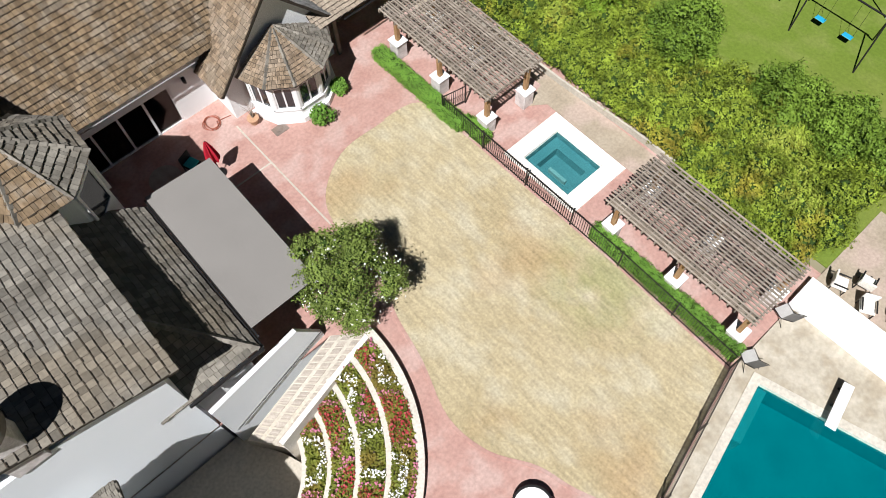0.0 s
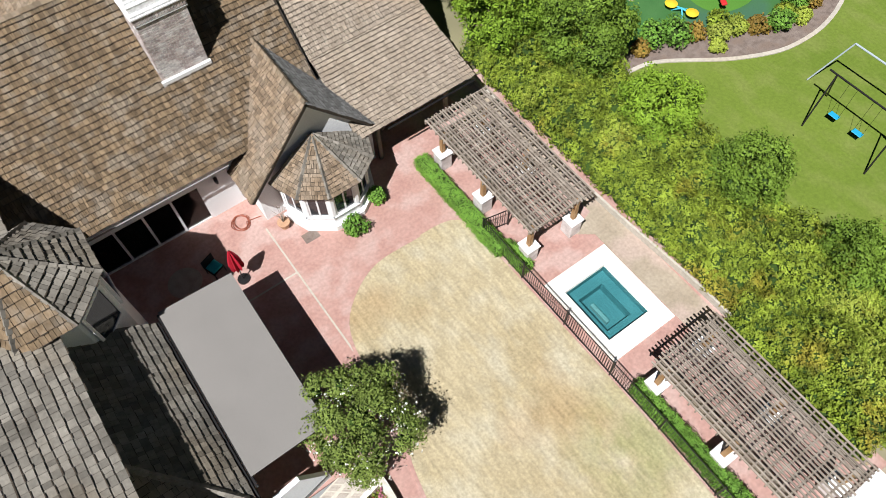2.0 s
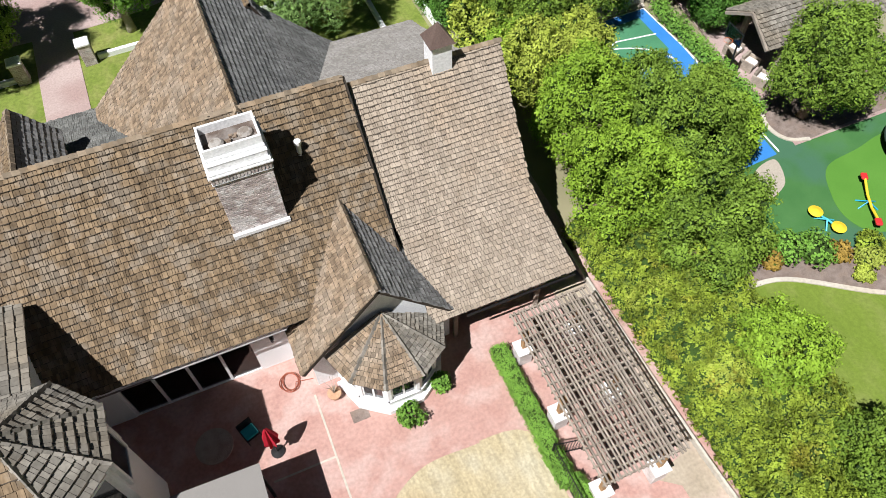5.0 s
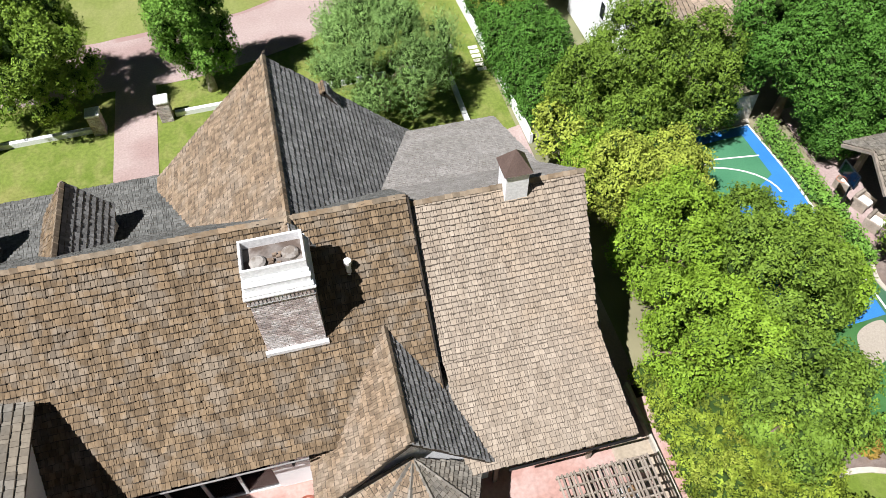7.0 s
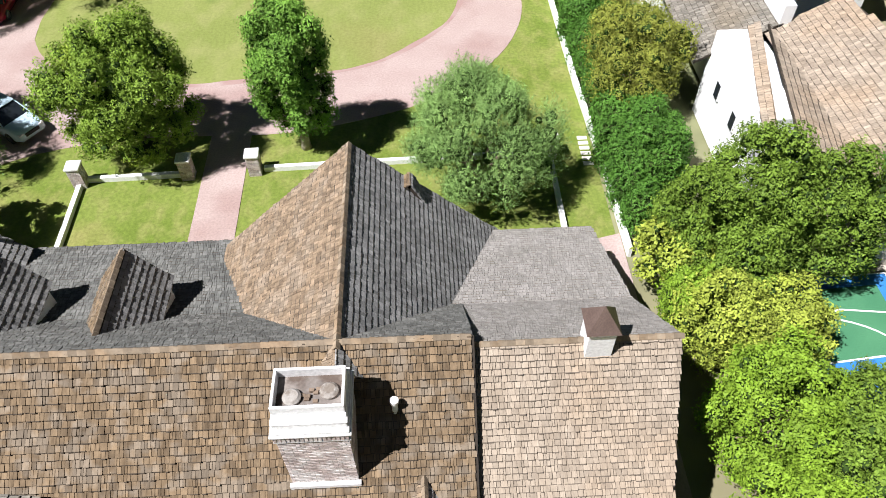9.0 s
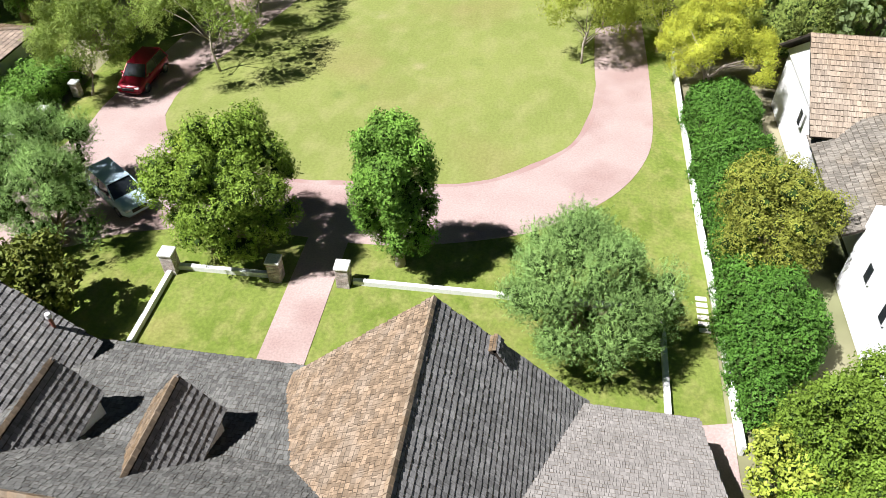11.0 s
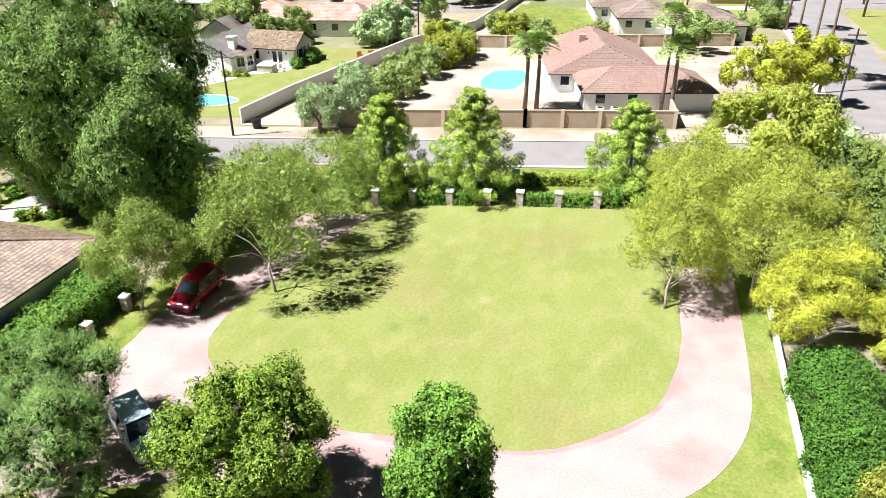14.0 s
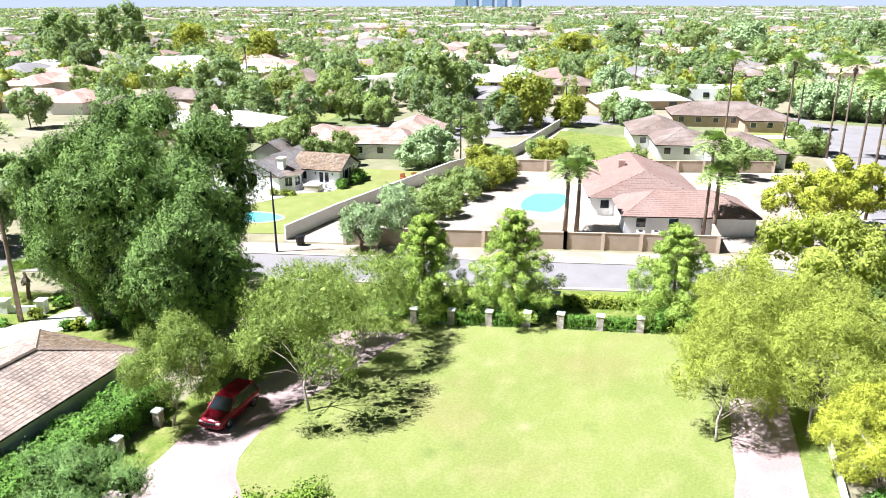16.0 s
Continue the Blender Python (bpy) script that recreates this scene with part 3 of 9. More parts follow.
def slope(parent, corners, material, seed, course=0.24, loose=None, thick=0.14, name="roof_slope", piece=None, wides=SHAKE_WIDE, edge=None, relief=1.0):
    """A roof slope: a deck under courses of single shakes. The first two corners are the eave, the rest go round. loose: the stretch
    (u0, u1, v0, v1) of the slope whose shakes are objects of their own."""
    rng = random.Random(seed)
    c = [Vector(p) for p in corners]
    u = (c[1] - c[0]).normalized()
    nor = (c[1] - c[0]).cross(c[-1] - c[0]).normalized()
    if nor.z < 0:
        nor = -nor
    v = nor.cross(u)
    if v.dot(c[-1] - c[0]) < 0:
        v = -v
    flat = [((p - c[0]).dot(u), (p - c[0]).dot(v)) for p in c]
    n = len(c)
    c = [c[0] + u * a + v * b for a, b in flat]
    down = nor * -thick
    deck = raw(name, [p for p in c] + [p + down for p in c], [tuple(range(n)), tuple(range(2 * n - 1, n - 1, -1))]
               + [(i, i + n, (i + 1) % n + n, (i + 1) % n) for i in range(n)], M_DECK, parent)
    verts, faces = [], []
    top = max(q for _, q in flat)
    rows = int(top / course) + 1
    for r in range(rows):
        at = r * course
        level = min(at + course * 0.5, top - 0.02)
        cuts = []
        for i in range(n):
            (ua, va), (ub, vb) = flat[i], flat[(i + 1) % n]
            if (va - level) * (vb - level) < 0:
                cuts.append(ua + (ub - ua) * (level - va) / (vb - va))
        if len(cuts) < 2:
            continue
        lo, hi = min(cuts), max(cuts)
        x = lo - rng.uniform(0, 0.06)
        while x < hi - 0.05:
            wide = rng.randrange(5)
            w = wides[wide]
            if x + w > hi + 0.05:
                w = max(hi - x, 0.08)
            wob, lift = rng.uniform(-0.028, 0.028), relief * rng.uniform(0.055, 0.09)
            mid = (x + w / 2, at + course / 2)
            if loose and loose[0] < mid[0] < loose[1] and loose[2] < mid[1] < loose[3] and w == wides[wide]:
                key = (wide, round(course, 2))
                if key not in SHAKE_MESHES:
                    me = bpy.data.meshes.new("shingle")
                    me.from_pydata(shake_shape(w, course * 1.12, 0.075), [], SHAKE_FACES)
                    me.materials.append(piece or M_SHAKE_PIECE)
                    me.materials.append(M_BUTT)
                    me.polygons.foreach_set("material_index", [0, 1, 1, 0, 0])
                    SHAKE_MESHES[key] = me
                ob = new("shingle", SHAKE_MESHES[key])
                ob.parent = deck
                m = Matrix((u, v, nor)).transposed().to_4x4()
                m.translation = c[0] + u * x + v * (at + wob)
                ob.matrix_basis = m
            else:
                k = len(verts)
                for a, b, h in shake_shape(w, min(course * 1.12, top - at + 0.03), lift, 0.065 * relief):
                    verts.append(c[0] + u * (x + a) + v * (at + b + (wob if b == 0 else 0)) + nor * h)
                faces += [tuple(k + q for q in f) for f in SHAKE_FACES]
            x += w
    ob = raw("shingles", verts, faces, material, deck, kind="stuff")
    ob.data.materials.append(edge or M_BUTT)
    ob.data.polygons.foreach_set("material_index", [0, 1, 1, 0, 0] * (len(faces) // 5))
    return deck


CAP_MESHES = {}


def caps(parent, a, b, material, seed, wide=0.22, step=0.26):
    """Ridge or hip caps: overlapping bent pieces along a line."""
    rng = random.Random(seed)
    a, b = Vector(a), Vector(b)
    way = (b - a).normalized()
    side = way.cross(Vector((0, 0, 1))).normalized()
    up = side.cross(way)
    key = (material.name, wide)
    if key not in CAP_MESHES:
        me = bpy.data.meshes.new("ridge_cap")
        w, ln = wide / 2, step * 1.25
        v = [(-w, 0, -0.03), (0, 0, 0.11), (w, 0, -0.03), (-w, ln, -0.07), (0, ln, 0.06), (w, ln, -0.07), (-w, 0, -0.07), (0, 0, 0.05), (w, 0, -0.07)]
        me.from_pydata(v, [], [(0, 1, 4, 3), (1, 2, 5, 4), (6, 7, 1, 0), (7, 8, 2, 1)])
        me.materials.append(material)
        CAP_MESHES[key] = me
    for k in range(int((b - a).length / step)):
        ob = new("ridge_cap", CAP_MESHES[key])
        ob.parent = parent
        m = Matrix((side, way, up)).transposed().to_4x4()
        m.translation = a + way * (k * step) + up * rng.uniform(-0.01, 0.015)
        ob.matrix_basis = m


# ---- ground and paving ----
HOLE = (-12.0, 19.2, -15.0, 24.5)   # the yard, where slabs of paving at their own levels take over
bm = bmesh.new()
for x0, x1, y0, y1 in ((-4400, HOLE[0], -4400, 4400), (HOLE[1], 4400, -4400, 4400), (HOLE[0], HOLE[1], -4400, HOLE[2]), (HOLE[0], HOLE[1], HOLE[3], 4400)):
    box(bm, x0, x1, y0, y1, -3.2, -0.06)
box(bm, HOLE[0], HOLE[1], HOLE[2], HOLE[3], -3.2, -2.9)
part("ground", bm, M_EARTH, None, "dry tan ground with scattered green, reaching the horizon", kind="structure")

BED = (-3.5, 9.3)


def arc(r, a0, a1, n=20):
    return [(BED[0] + r * math.cos(radians(a0 + (a1 - a0) * k / n)), BED[1] + r * math.sin(radians(a0 + (a1 - a0) * k / n))) for k in range(n + 1)]


bm = bmesh.new()
prism(bm, [(-2.4, 10.5), (13.9, 10.5), (13.9, 23.4), (-12, 23.4), (-12, 10.5)], -0.12, 0.0)
prism(bm, arc(7.72, 2, -78) + [(-1.8, -8), (-1.8, -15), (7.6, -15), (7.6, -2.3), (13.5, -0.95), (13.9, -0.9), (13.9, 10.5), (4.25, 10.5)], -0.12, 0.0)
prism(bm, [(2.9, 10.5), (4.12, 9.58), (4.25, 9.6), (4.25, 10.5)], -0.12, 0.0)
for x0, x1, y0, y1 in ((13.9, 17.25, -0.9, 7.8), (13.9, 17.25, 12.0, 23.4), (17.25, 19.2, -0.9, 23.4)):
    prism(bm, [(x0, y0), (x1, y0), (x1, y1), (x0, y1)], -0.12, 0.0)
part("patio", bm, M_PAVE, None, "red stamped concrete patio with pale patches", kind="structure")
LAWN = curve([(13.2, -0.9), (13.38, 4.5), (13.36, 10.0), (13.3, 14.2), (13.05, 16.7), (10.7, 17.1), (8.55, 17.0), (6.65, 15.7), (6.0, 13.9), (6.1, 12.2), (5.8, 10.6), (5.3, 9.3),
              (4.85, 7.3), (4.1, 5.0), (4.35, 3.1), (5.3, 1.5), (5.75, 0.0), (6.6, -1.6), (7.8, -2.2)], 5)
slab("back_lawn", LAWN, -0.05, 0.025, M_DRY, "parched straw-coloured lawn with a faint green patch")
bm = bmesh.new()
ribbon(bm, LAWN[24:], 0.14, -0.05, 0.035)
part("lawn_edging", bm, M_PAVE, None, "narrow brick-red edging along the dry lawn", kind="structure")
# scored joint lines of the patio
bm = bmesh.new()
box(bm, 5.98, 6.06, 13.6, 21.4, -0.02, 0.008)
box(bm, 3.6, 5.98, 18.66, 18.74, -0.02, 0.006)
part("patio_joint", bm, M_CONC, None, "pale concrete joint strip across the patio", kind="structure")
slab("side_path", [(16.5, 13.2), (17.3, 12.6), (17.3, 6.4), (18.7, 6.4), (18.7, 24), (16.9, 24), (16.9, 20.5), (17.9, 20.5), (17.9, 13.6)], -0.05, 0.02, M_CONC_TAN,
     "sandy concrete strip along the boundary wall")
bm = bmesh.new()
wall_line = curve([(18.45, 24.0), (18.5, 18), (18.6, 13), (18.85, 9), (18.9, 6.3)], 4)
ribbon(bm, wall_line, 0.11, -0.05, 0.36)
part("planter_wall", bm, M_CONC, None, "low white stucco planter wall under the hedge", kind="structure")

# spa
bm = bmesh.new()
for x0, x1, y0, y1 in ((13.9, 14.4, 7.8, 12.0), (16.6, 17.25, 7.8, 12.0), (14.4, 16.6, 7.8, 8.6), (14.4, 16.6, 11.25, 12.0)):
    box(bm, x0, x1, y0, y1, -0.14, 0.06)
part("spa_coping", bm, M_COPING, None, "broad cream coping around the square spa", kind="structure")
M_POOLTILE = surface("teal_plaster", (0.012, 0.145, 0.17), (0.02, 0.175, 0.2), None, 0.8, 10, 0.6, 0.03)
M_WATER = clear("pool_water", (0.5, 0.92, 0.92), 0.0)
spa = group_of("spa", (0, 0, 0), 0, "square sunken spa with teal water and inner bench", "spa")
M_SPATILE = surface("pale_teal_plaster", (0.085, 0.2, 0.22), (0.11, 0.24, 0.26), None, 0.8, 10, 0.6, 0.03)
bm = bmesh.new()
box(bm, 14.25, 16.75, 8.45, 11.4, -1.1, -1.0)
for a, b, c, d in ((14.25, 14.4, 8.45, 11.4), (16.6, 16.75, 8.45, 11.4), (14.4, 16.6, 8.45, 8.6), (14.4, 16.6, 11.25, 11.4)):
    box(bm, a, b, c, d, -1.0, -0.145)
part("basin", bm, M_SPATILE, spa)
bm = bmesh.new()
for a, b, c, d in ((14.4, 14.85, 8.6, 11.25), (16.15, 16.6, 8.6, 11.25), (14.85, 16.15, 8.6, 9.05), (14.85, 16.15, 10.8, 11.25)):
    box(bm, a, b, c, d, -0.995, -0.5)
part("bench", bm, M_SPATILE, spa)
block("step", 15.2, 15.36, 9.4, 10.4, -0.995, -0.75, surface("wet_step", (0.22, 0.33, 0.33), (0.27, 0.38, 0.38), None, 1, 12), spa)
block("water", 14.402, 16.598, 8.602, 11.248, -0.13, -0.12, clear("spa_water", (0.82, 0.95, 0.95), 0.0), spa)

# swimming pool and deck
M_TRAV = surface("travertine", (0.4, 0.355, 0.275), (0.49, 0.445, 0.36), (0.36, 0.31, 0.23), 1.3, 5, 0.8, 0.08, patch=0.9)
M_TRAVW = surface("pale_travertine", (0.5, 0.455, 0.38), (0.58, 0.54, 0.46), None, 1.3, 8, 0.8, 0.08)
PX, PW, PS = Vector((13.63, -1.97)), Vector((-0.974, -0.225)), Vector((0.27, -0.963))
POOL = [PX, PX + PW * 8.8, PX + PW * 8.8 + PS * 10.5, PX + PS * 10.5]
RIM = [PX - PW * 0.35 - PS * 0.35, PX + PW * 9.15 - PS * 0.35, PX + PW * 9.15 + PS * 10.85, PX - PW * 0.35 + PS * 10.85]
DECK = [Vector((19.2, -0.9)), Vector((7.6, -2.3)), Vector((7.6, -15)), Vector((19.2, -15))]
bm = bmesh.new()
prism(bm, [(13.5, -0.95), (19.2, -0.9), tuple(RIM[3]), tuple(RIM[0])], -0.12, 0.012)
prism(bm, [(13.5, -0.95), tuple(RIM[0]), tuple(RIM[1]), (7.6, -2.3)], -0.12, 0.012)
prism(bm, [(19.2, -0.9), (19.2, -15), tuple(RIM[3])], -0.12, 0.012)
part("pool_deck", bm, M_TRAV, None, "pale travertine-coloured pool deck", kind="structure")
bm = bmesh.new()
for k in range(4):
    a, b, c, d = RIM[k], RIM[(k + 1) % 4], POOL[(k + 1) % 4], POOL[k]
    prism(bm, [tuple(a), tuple(b), tuple(c), tuple(d)], -0.2, 0.04)
part("pool_coping", bm, M_TRAVW, None, "cream coping round the swimming pool", kind="structure")
pool = group_of("swimming_pool", (0, 0, 0), 0, "swimming pool with deep teal water", "pool")
bm = bmesh.new()
prism(bm, [tuple(p) for p in RIM], -1.6, -1.4)
for k in range(4):
    prism(bm, [tuple(v) for v in (RIM[k], RIM[(k + 1) % 4], POOL[(k + 1) % 4], POOL[k])], -1.4, -0.205)
part("basin", bm, M_POOLTILE, pool)
bm = bmesh.new()
prism(bm, [tuple(p) for p in (PX + PW * 0.01 + PS * 0.01, PX + PW * 2.35 + PS * 0.01, PX + PW * 2.35 + PS * 0.42, PX + PW * 0.01 + PS * 0.42)], -1.395, -0.3)
part("bench", bm, M_SPATILE, pool)
bm = bmesh.new()
prism(bm, [tuple(p) for p in (PX + PW * 4.2 + PS * 4.3, PX + PW * 5.0 + PS * 4.3, PX + PW * 5.0 + PS * 4.6, PX + PW * 4.2 + PS * 4.6)], -1.395, -1.3)
part("drain_cover", bm, M_SPATILE, pool)
bm = bmesh.new()
prism(bm, [tuple(PX + PW * a + PS * b) for a, b in ((0.003, 0.003), (8.797, 0.003), (8.797, 10.497), (0.003, 10.497))], -0.16, -0.15)
part("water", bm, M_WATER, pool)
board = group_of("diving_board", (0, 0, 0), 0, "white diving board on a dark base over the pool", "diving board")
m = Matrix.Translation((15.45, -4.25, 0)) @ Matrix.Rotation(math.atan2(-0.225, -0.974), 4, "Z")
bm = bmesh.new()
box(bm, -0.35, 1.6, -0.2, 0.2, 0.5, 0.55, 0.015, m)
part("plank", bm, M_WHITE, board)
for x in (-0.25, 0.5):
    bm = bmesh.new()
    box(bm, x - 0.05, x + 0.05, -0.17, 0.17, 0.0, 0.5, 0, m)
    part("stand", bm, M_IRON, board)
# low white wall by the pool terrace
bm = bmesh.new()
ribbon(bm, [(17.8, -0.75), (17.95, -9.0)], 1.45, -0.1, 0.45)
part("terrace_wall", bm, M_STUCCO, None, "broad white stucco wall beside the pool deck", kind="structure")

# ---- the house ----
house = group_of("house", (0, 0, 0), 0, "large white stucco house with steep cedar shake roofs", "house")
RY, RZ, EY, EZ = 28.3, 9.1, 22.8, 3.4   # ridge and south eave
KY, KZ, NY, NZ = 32.2, 5.25, 38.0, 2.8  # break and eave of the north slope
STEP = 10.75                            # where the east roof drops
# main south slope, north slopes
slope(house, [(-13, EY, EZ), (STEP, EY, EZ), (STEP, RY, RZ), (-13, RY, RZ)], M_SHAKE, 1, loose=(16.0, 18.9, 2.4, 5.2))
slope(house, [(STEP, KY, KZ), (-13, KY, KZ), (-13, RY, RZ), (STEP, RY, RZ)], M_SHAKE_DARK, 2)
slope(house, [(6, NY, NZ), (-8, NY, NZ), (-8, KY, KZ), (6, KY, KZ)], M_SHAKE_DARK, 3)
# east roof, a step lower, with a flared foot
EK = (24.4, 4.7)
slope(house, [(STEP - 0.1, EK[0], EK[1]), (16.65, EK[0], EK[1]), (17.0, RY, RZ - 0.45), (STEP - 0.1, RY, RZ - 0.45)], M_SHAKE_EAST, 4, course=0.2, edge=M_BUTT_PALE)
slope(house, [(11.0, 21.0, 2.75), (17.15, 21.0, 2.75), (16.65, EK[0], EK[1]), (11.0, EK[0], EK[1])], M_SHAKE_EAST, 5, course=0.2, edge=M_BUTT_PALE)
slope(house, [(17.0, KY, KZ), (STEP - 0.1, KY, KZ), (STEP - 0.1, RY, RZ - 0.45), (17.0, RY, RZ - 0.45)], M_SHAKE_PALE, 6, course=0.2, relief=0.6, edge=M_BUTT_PALE)
slope(house, [(16.9, NY, NZ), (8, NY, NZ), (8, KY, KZ), (17.0, KY, KZ)], M_SHAKE_PALE, 7, course=0.2, relief=0.6, edge=M_BUTT_PALE)
caps(house, (-13, RY, RZ + 0.05), (STEP, RY, RZ + 0.05), M_CAP, 8)
caps(house, (STEP, RY, RZ - 0.4), (17.0, RY, RZ - 0.4), M_CAP, 9)
# verge board at the step
bm = bmesh.new()
for a, b, c, d in ((EY, EZ, RY, RZ),):
    for x in (STEP,):
        v = [bm.verts.new(p) for p in ((x, a, b - 0.4), (x, c, d - 0.4), (x, c, d + 0.04), (x, a, b + 0.04), (x + 0.06, a, b - 0.4), (x + 0.06, c, d - 0.4), (x + 0.06, c, d + 0.04), (x + 0.06, a, b + 0.04))]
        for f in ((0, 1, 2, 3), (7, 6, 5, 4), (0, 4, 5, 1), (1, 5, 6, 2), (2, 6, 7, 3), (3, 7, 4, 0)):
            bm.faces.new([v[i] for i in f])
part("verge_board", bm, M_DECK, house)

# front cross gable
TX, TZ, TY = 6.85, 9.15, 36.9
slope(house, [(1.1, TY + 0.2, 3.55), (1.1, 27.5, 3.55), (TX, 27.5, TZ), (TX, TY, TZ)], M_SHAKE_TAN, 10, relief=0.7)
slope(house, [(12.75, 27.5, 2.55), (12.75, TY + 1.4, 2.55), (TX, TY, TZ), (TX, 27.5, TZ)], M_SHAKE_SHADED, 11, course=0.26, relief=0.42)
caps(house, (TX, 28.0, TZ + 0.04), (TX, TY, TZ + 0.04), M_CAP, 12)
# gablet on its east slope
slope(house, [(7.7, 37.3, 6.0), (7.7, 36.6, 6.0), (9.0, 36.6, 7.2), (9.0, 37.3, 7.2)], M_SHAKE, 13)
slope(house, [(9.6, 36.6, 6.0), (9.6, 37.3, 6.0), (9.0, 37.3, 7.2), (9.0, 36.6, 7.2)], M_SHAKE_SHADED, 14)
# west cross gable
slope(house, [(-7.2, 27.5, 3.5), (-7.2, 37.4, 3.5), (-13, 37.4, 9.1), (-13, 27.5, 9.1)], M_SHAKE_SHADED, 15, course=0.26, relief=0.42)
slope(house, [(-19, 37.4, 3.5), (-19, 27.5, 3.5), (-13, 27.5, 9.1), (-13, 37.4, 9.1)], M_SHAKE, 16)
# front walls
def gable_wall(name, x0, x1, xr, y, zl, zr, zt, th=0.25, along="x"):
    pts = [(x0, 0.0), (x1, 0.0), (x1, zr), (xr, zt), (x0, zl)]
    bm = bmesh.new()
    rows = []
    for d in (0.0, th):
        rows.append([bm.verts.new((p, y + d, z) if along == "x" else (y + d, p, z)) for p, z in pts])
    bm.faces.new(rows[0])
    bm.faces.new(rows[1][::-1])
    for i in range(5):
        bm.faces.new((rows[0][i], rows[0][(i + 1) % 5], rows[1][(i + 1) % 5], rows[1][i]))
    return part(name, bm, M_STUCCO, house)


gable_wall("wall", 1.9, 12.2, TX, 36.3, 4.0, 3.0, TZ - 0.25)
gable_wall("wall", -18.4, -7.8, -13, 36.7, 3.9, 3.9, 8.9)
bm = bmesh.new()
rows = [[bm.verts.new((x, y, z)) for y, z in ((24.2, 0), (37.3, 0), (37.3, 2.85), (32.2, 4.9), (28.3, 8.6), (24.6, 4.75), (24.2, 4.4))] for x in (16.3, 16.52)]
bm.faces.new(rows[0])
bm.faces.new(rows[1][::-1])
for i in range(7):
    bm.faces.new((rows[0][i], rows[0][(i + 1) % 7], rows[1][(i + 1) % 7], rows[1][i]))
part("wall", bm, M_STUCCO, house)
block("wall", -8, 2, 37.0, 37.25, 0, 3.0, M_STUCCO, house)
block("wall", 12, 16.6, 37.0, 37.25, 0, 3.0, M_STUCCO, house)
block("wall", 11.6, 16.35, 24.2, 24.45, 0, 4.0, M_STUCCO, house)
for x in (12.2, 15.9):
    block("porch_post", x - 0.08, x + 0.08, 21.5, 21.66, 0, 2.9, M_TIMBER, house)

# dormers of the north slope
def dormer(x, y0=29.6, y1=33.7, half=1.3, zt=7.45, ze=5.75):
    slope(house, [(x - half, y1, ze), (x - half, y0, ze), (x, y0, zt), (x, y1, zt)], M_SHAKE, int(90 + x * 3))
    slope(house, [(x + half, y0, ze), (x + half, y1, ze), (x, y1, zt), (x, y0, zt)], M_SHAKE_SHADED, int(140 + x * 3), course=0.26, relief=0.42)
    caps(house, (x, y0, zt + 0.04), (x, y1, zt + 0.04), M_CAP, 17)
    bm = bmesh.new()
    pts = [(x - half + 0.2, 4.2), (x + half - 0.2, 4.2), (x + half - 0.2, ze + 0.15), (x, zt - 0.2), (x - half + 0.2, ze + 0.15)]
    a = [bm.verts.new((p, y1 - 0.2, z)) for p, z in pts]
    b = [bm.verts.new((p, y0 + 1, z)) for p, z in pts]
    bm.faces.new(a)
    bm.faces.new(b[::-1])
    for i in range(5):
        bm.faces.new((a[i], a[(i + 1) % 5], b[(i + 1) % 5], b[i]))
    part("dormer_wall", bm, M_STUCCO, house)
    win = block("window", x - 0.5, x + 0.5, y1 - 0.22, y1 - 0.16, 5.0, 6.2, M_WHITE, house)
    block("pane", x - 0.43, x + 0.43, y1 - 0.165, y1 - 0.15, 5.07, 6.13, M_DARKGLASS, win)


M_DARKGLASS = plain("dark_window_glass", (0.02, 0.025, 0.03), 0.06, 0.0, 0.8)
dormer(-1.15)
dormer(-5.6)

# south gable and bay window
GX, GZ = 9.2, 6.1
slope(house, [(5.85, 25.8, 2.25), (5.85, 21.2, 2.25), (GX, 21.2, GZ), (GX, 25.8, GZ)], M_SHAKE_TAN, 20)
slope(house, [(12.4, 21.2, 2.4), (12.4, 25.8, 2.4), (GX, 25.8, GZ), (GX, 21.2, GZ)], M_SHAKE_SHADED, 21, relief=0.55)
caps(house, (GX, 21.2, GZ + 0.04), (GX, 25.6, GZ + 0.04), M_CAP, 22)
gable_wall("wall", 6.3, 12.0, GX, 21.75, 2.6, 2.7, GZ - 0.25)
block("wall", 6.3, 6.5, 22.0, 23.4, 0, 2.7, M_STUCCO, house)
BAY = [(6.85, 21.4), (7.35, 20.05), (8.45, 19.25), (9.95, 19.25), (11.05, 20.0), (11.6, 21.4)]
APEX = (GX + 0.05, 21.6, 3.95)
for i in range(5):
    (xa, ya), (xb, yb) = BAY[i], BAY[i + 1]
    # sun-side facets tan, the others grey: light painted through the choice of shake
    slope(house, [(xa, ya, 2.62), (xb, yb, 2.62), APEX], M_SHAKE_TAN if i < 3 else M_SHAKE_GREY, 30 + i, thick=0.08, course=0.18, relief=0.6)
    caps(house, (*BAY[i], 2.66), APEX, M_CAP_GREY, 40 + i, 0.2)
def inset(line, d, c):
    return [(x + (c[0] - x) * d, y + (c[1] - y) * d) for x, y in line]


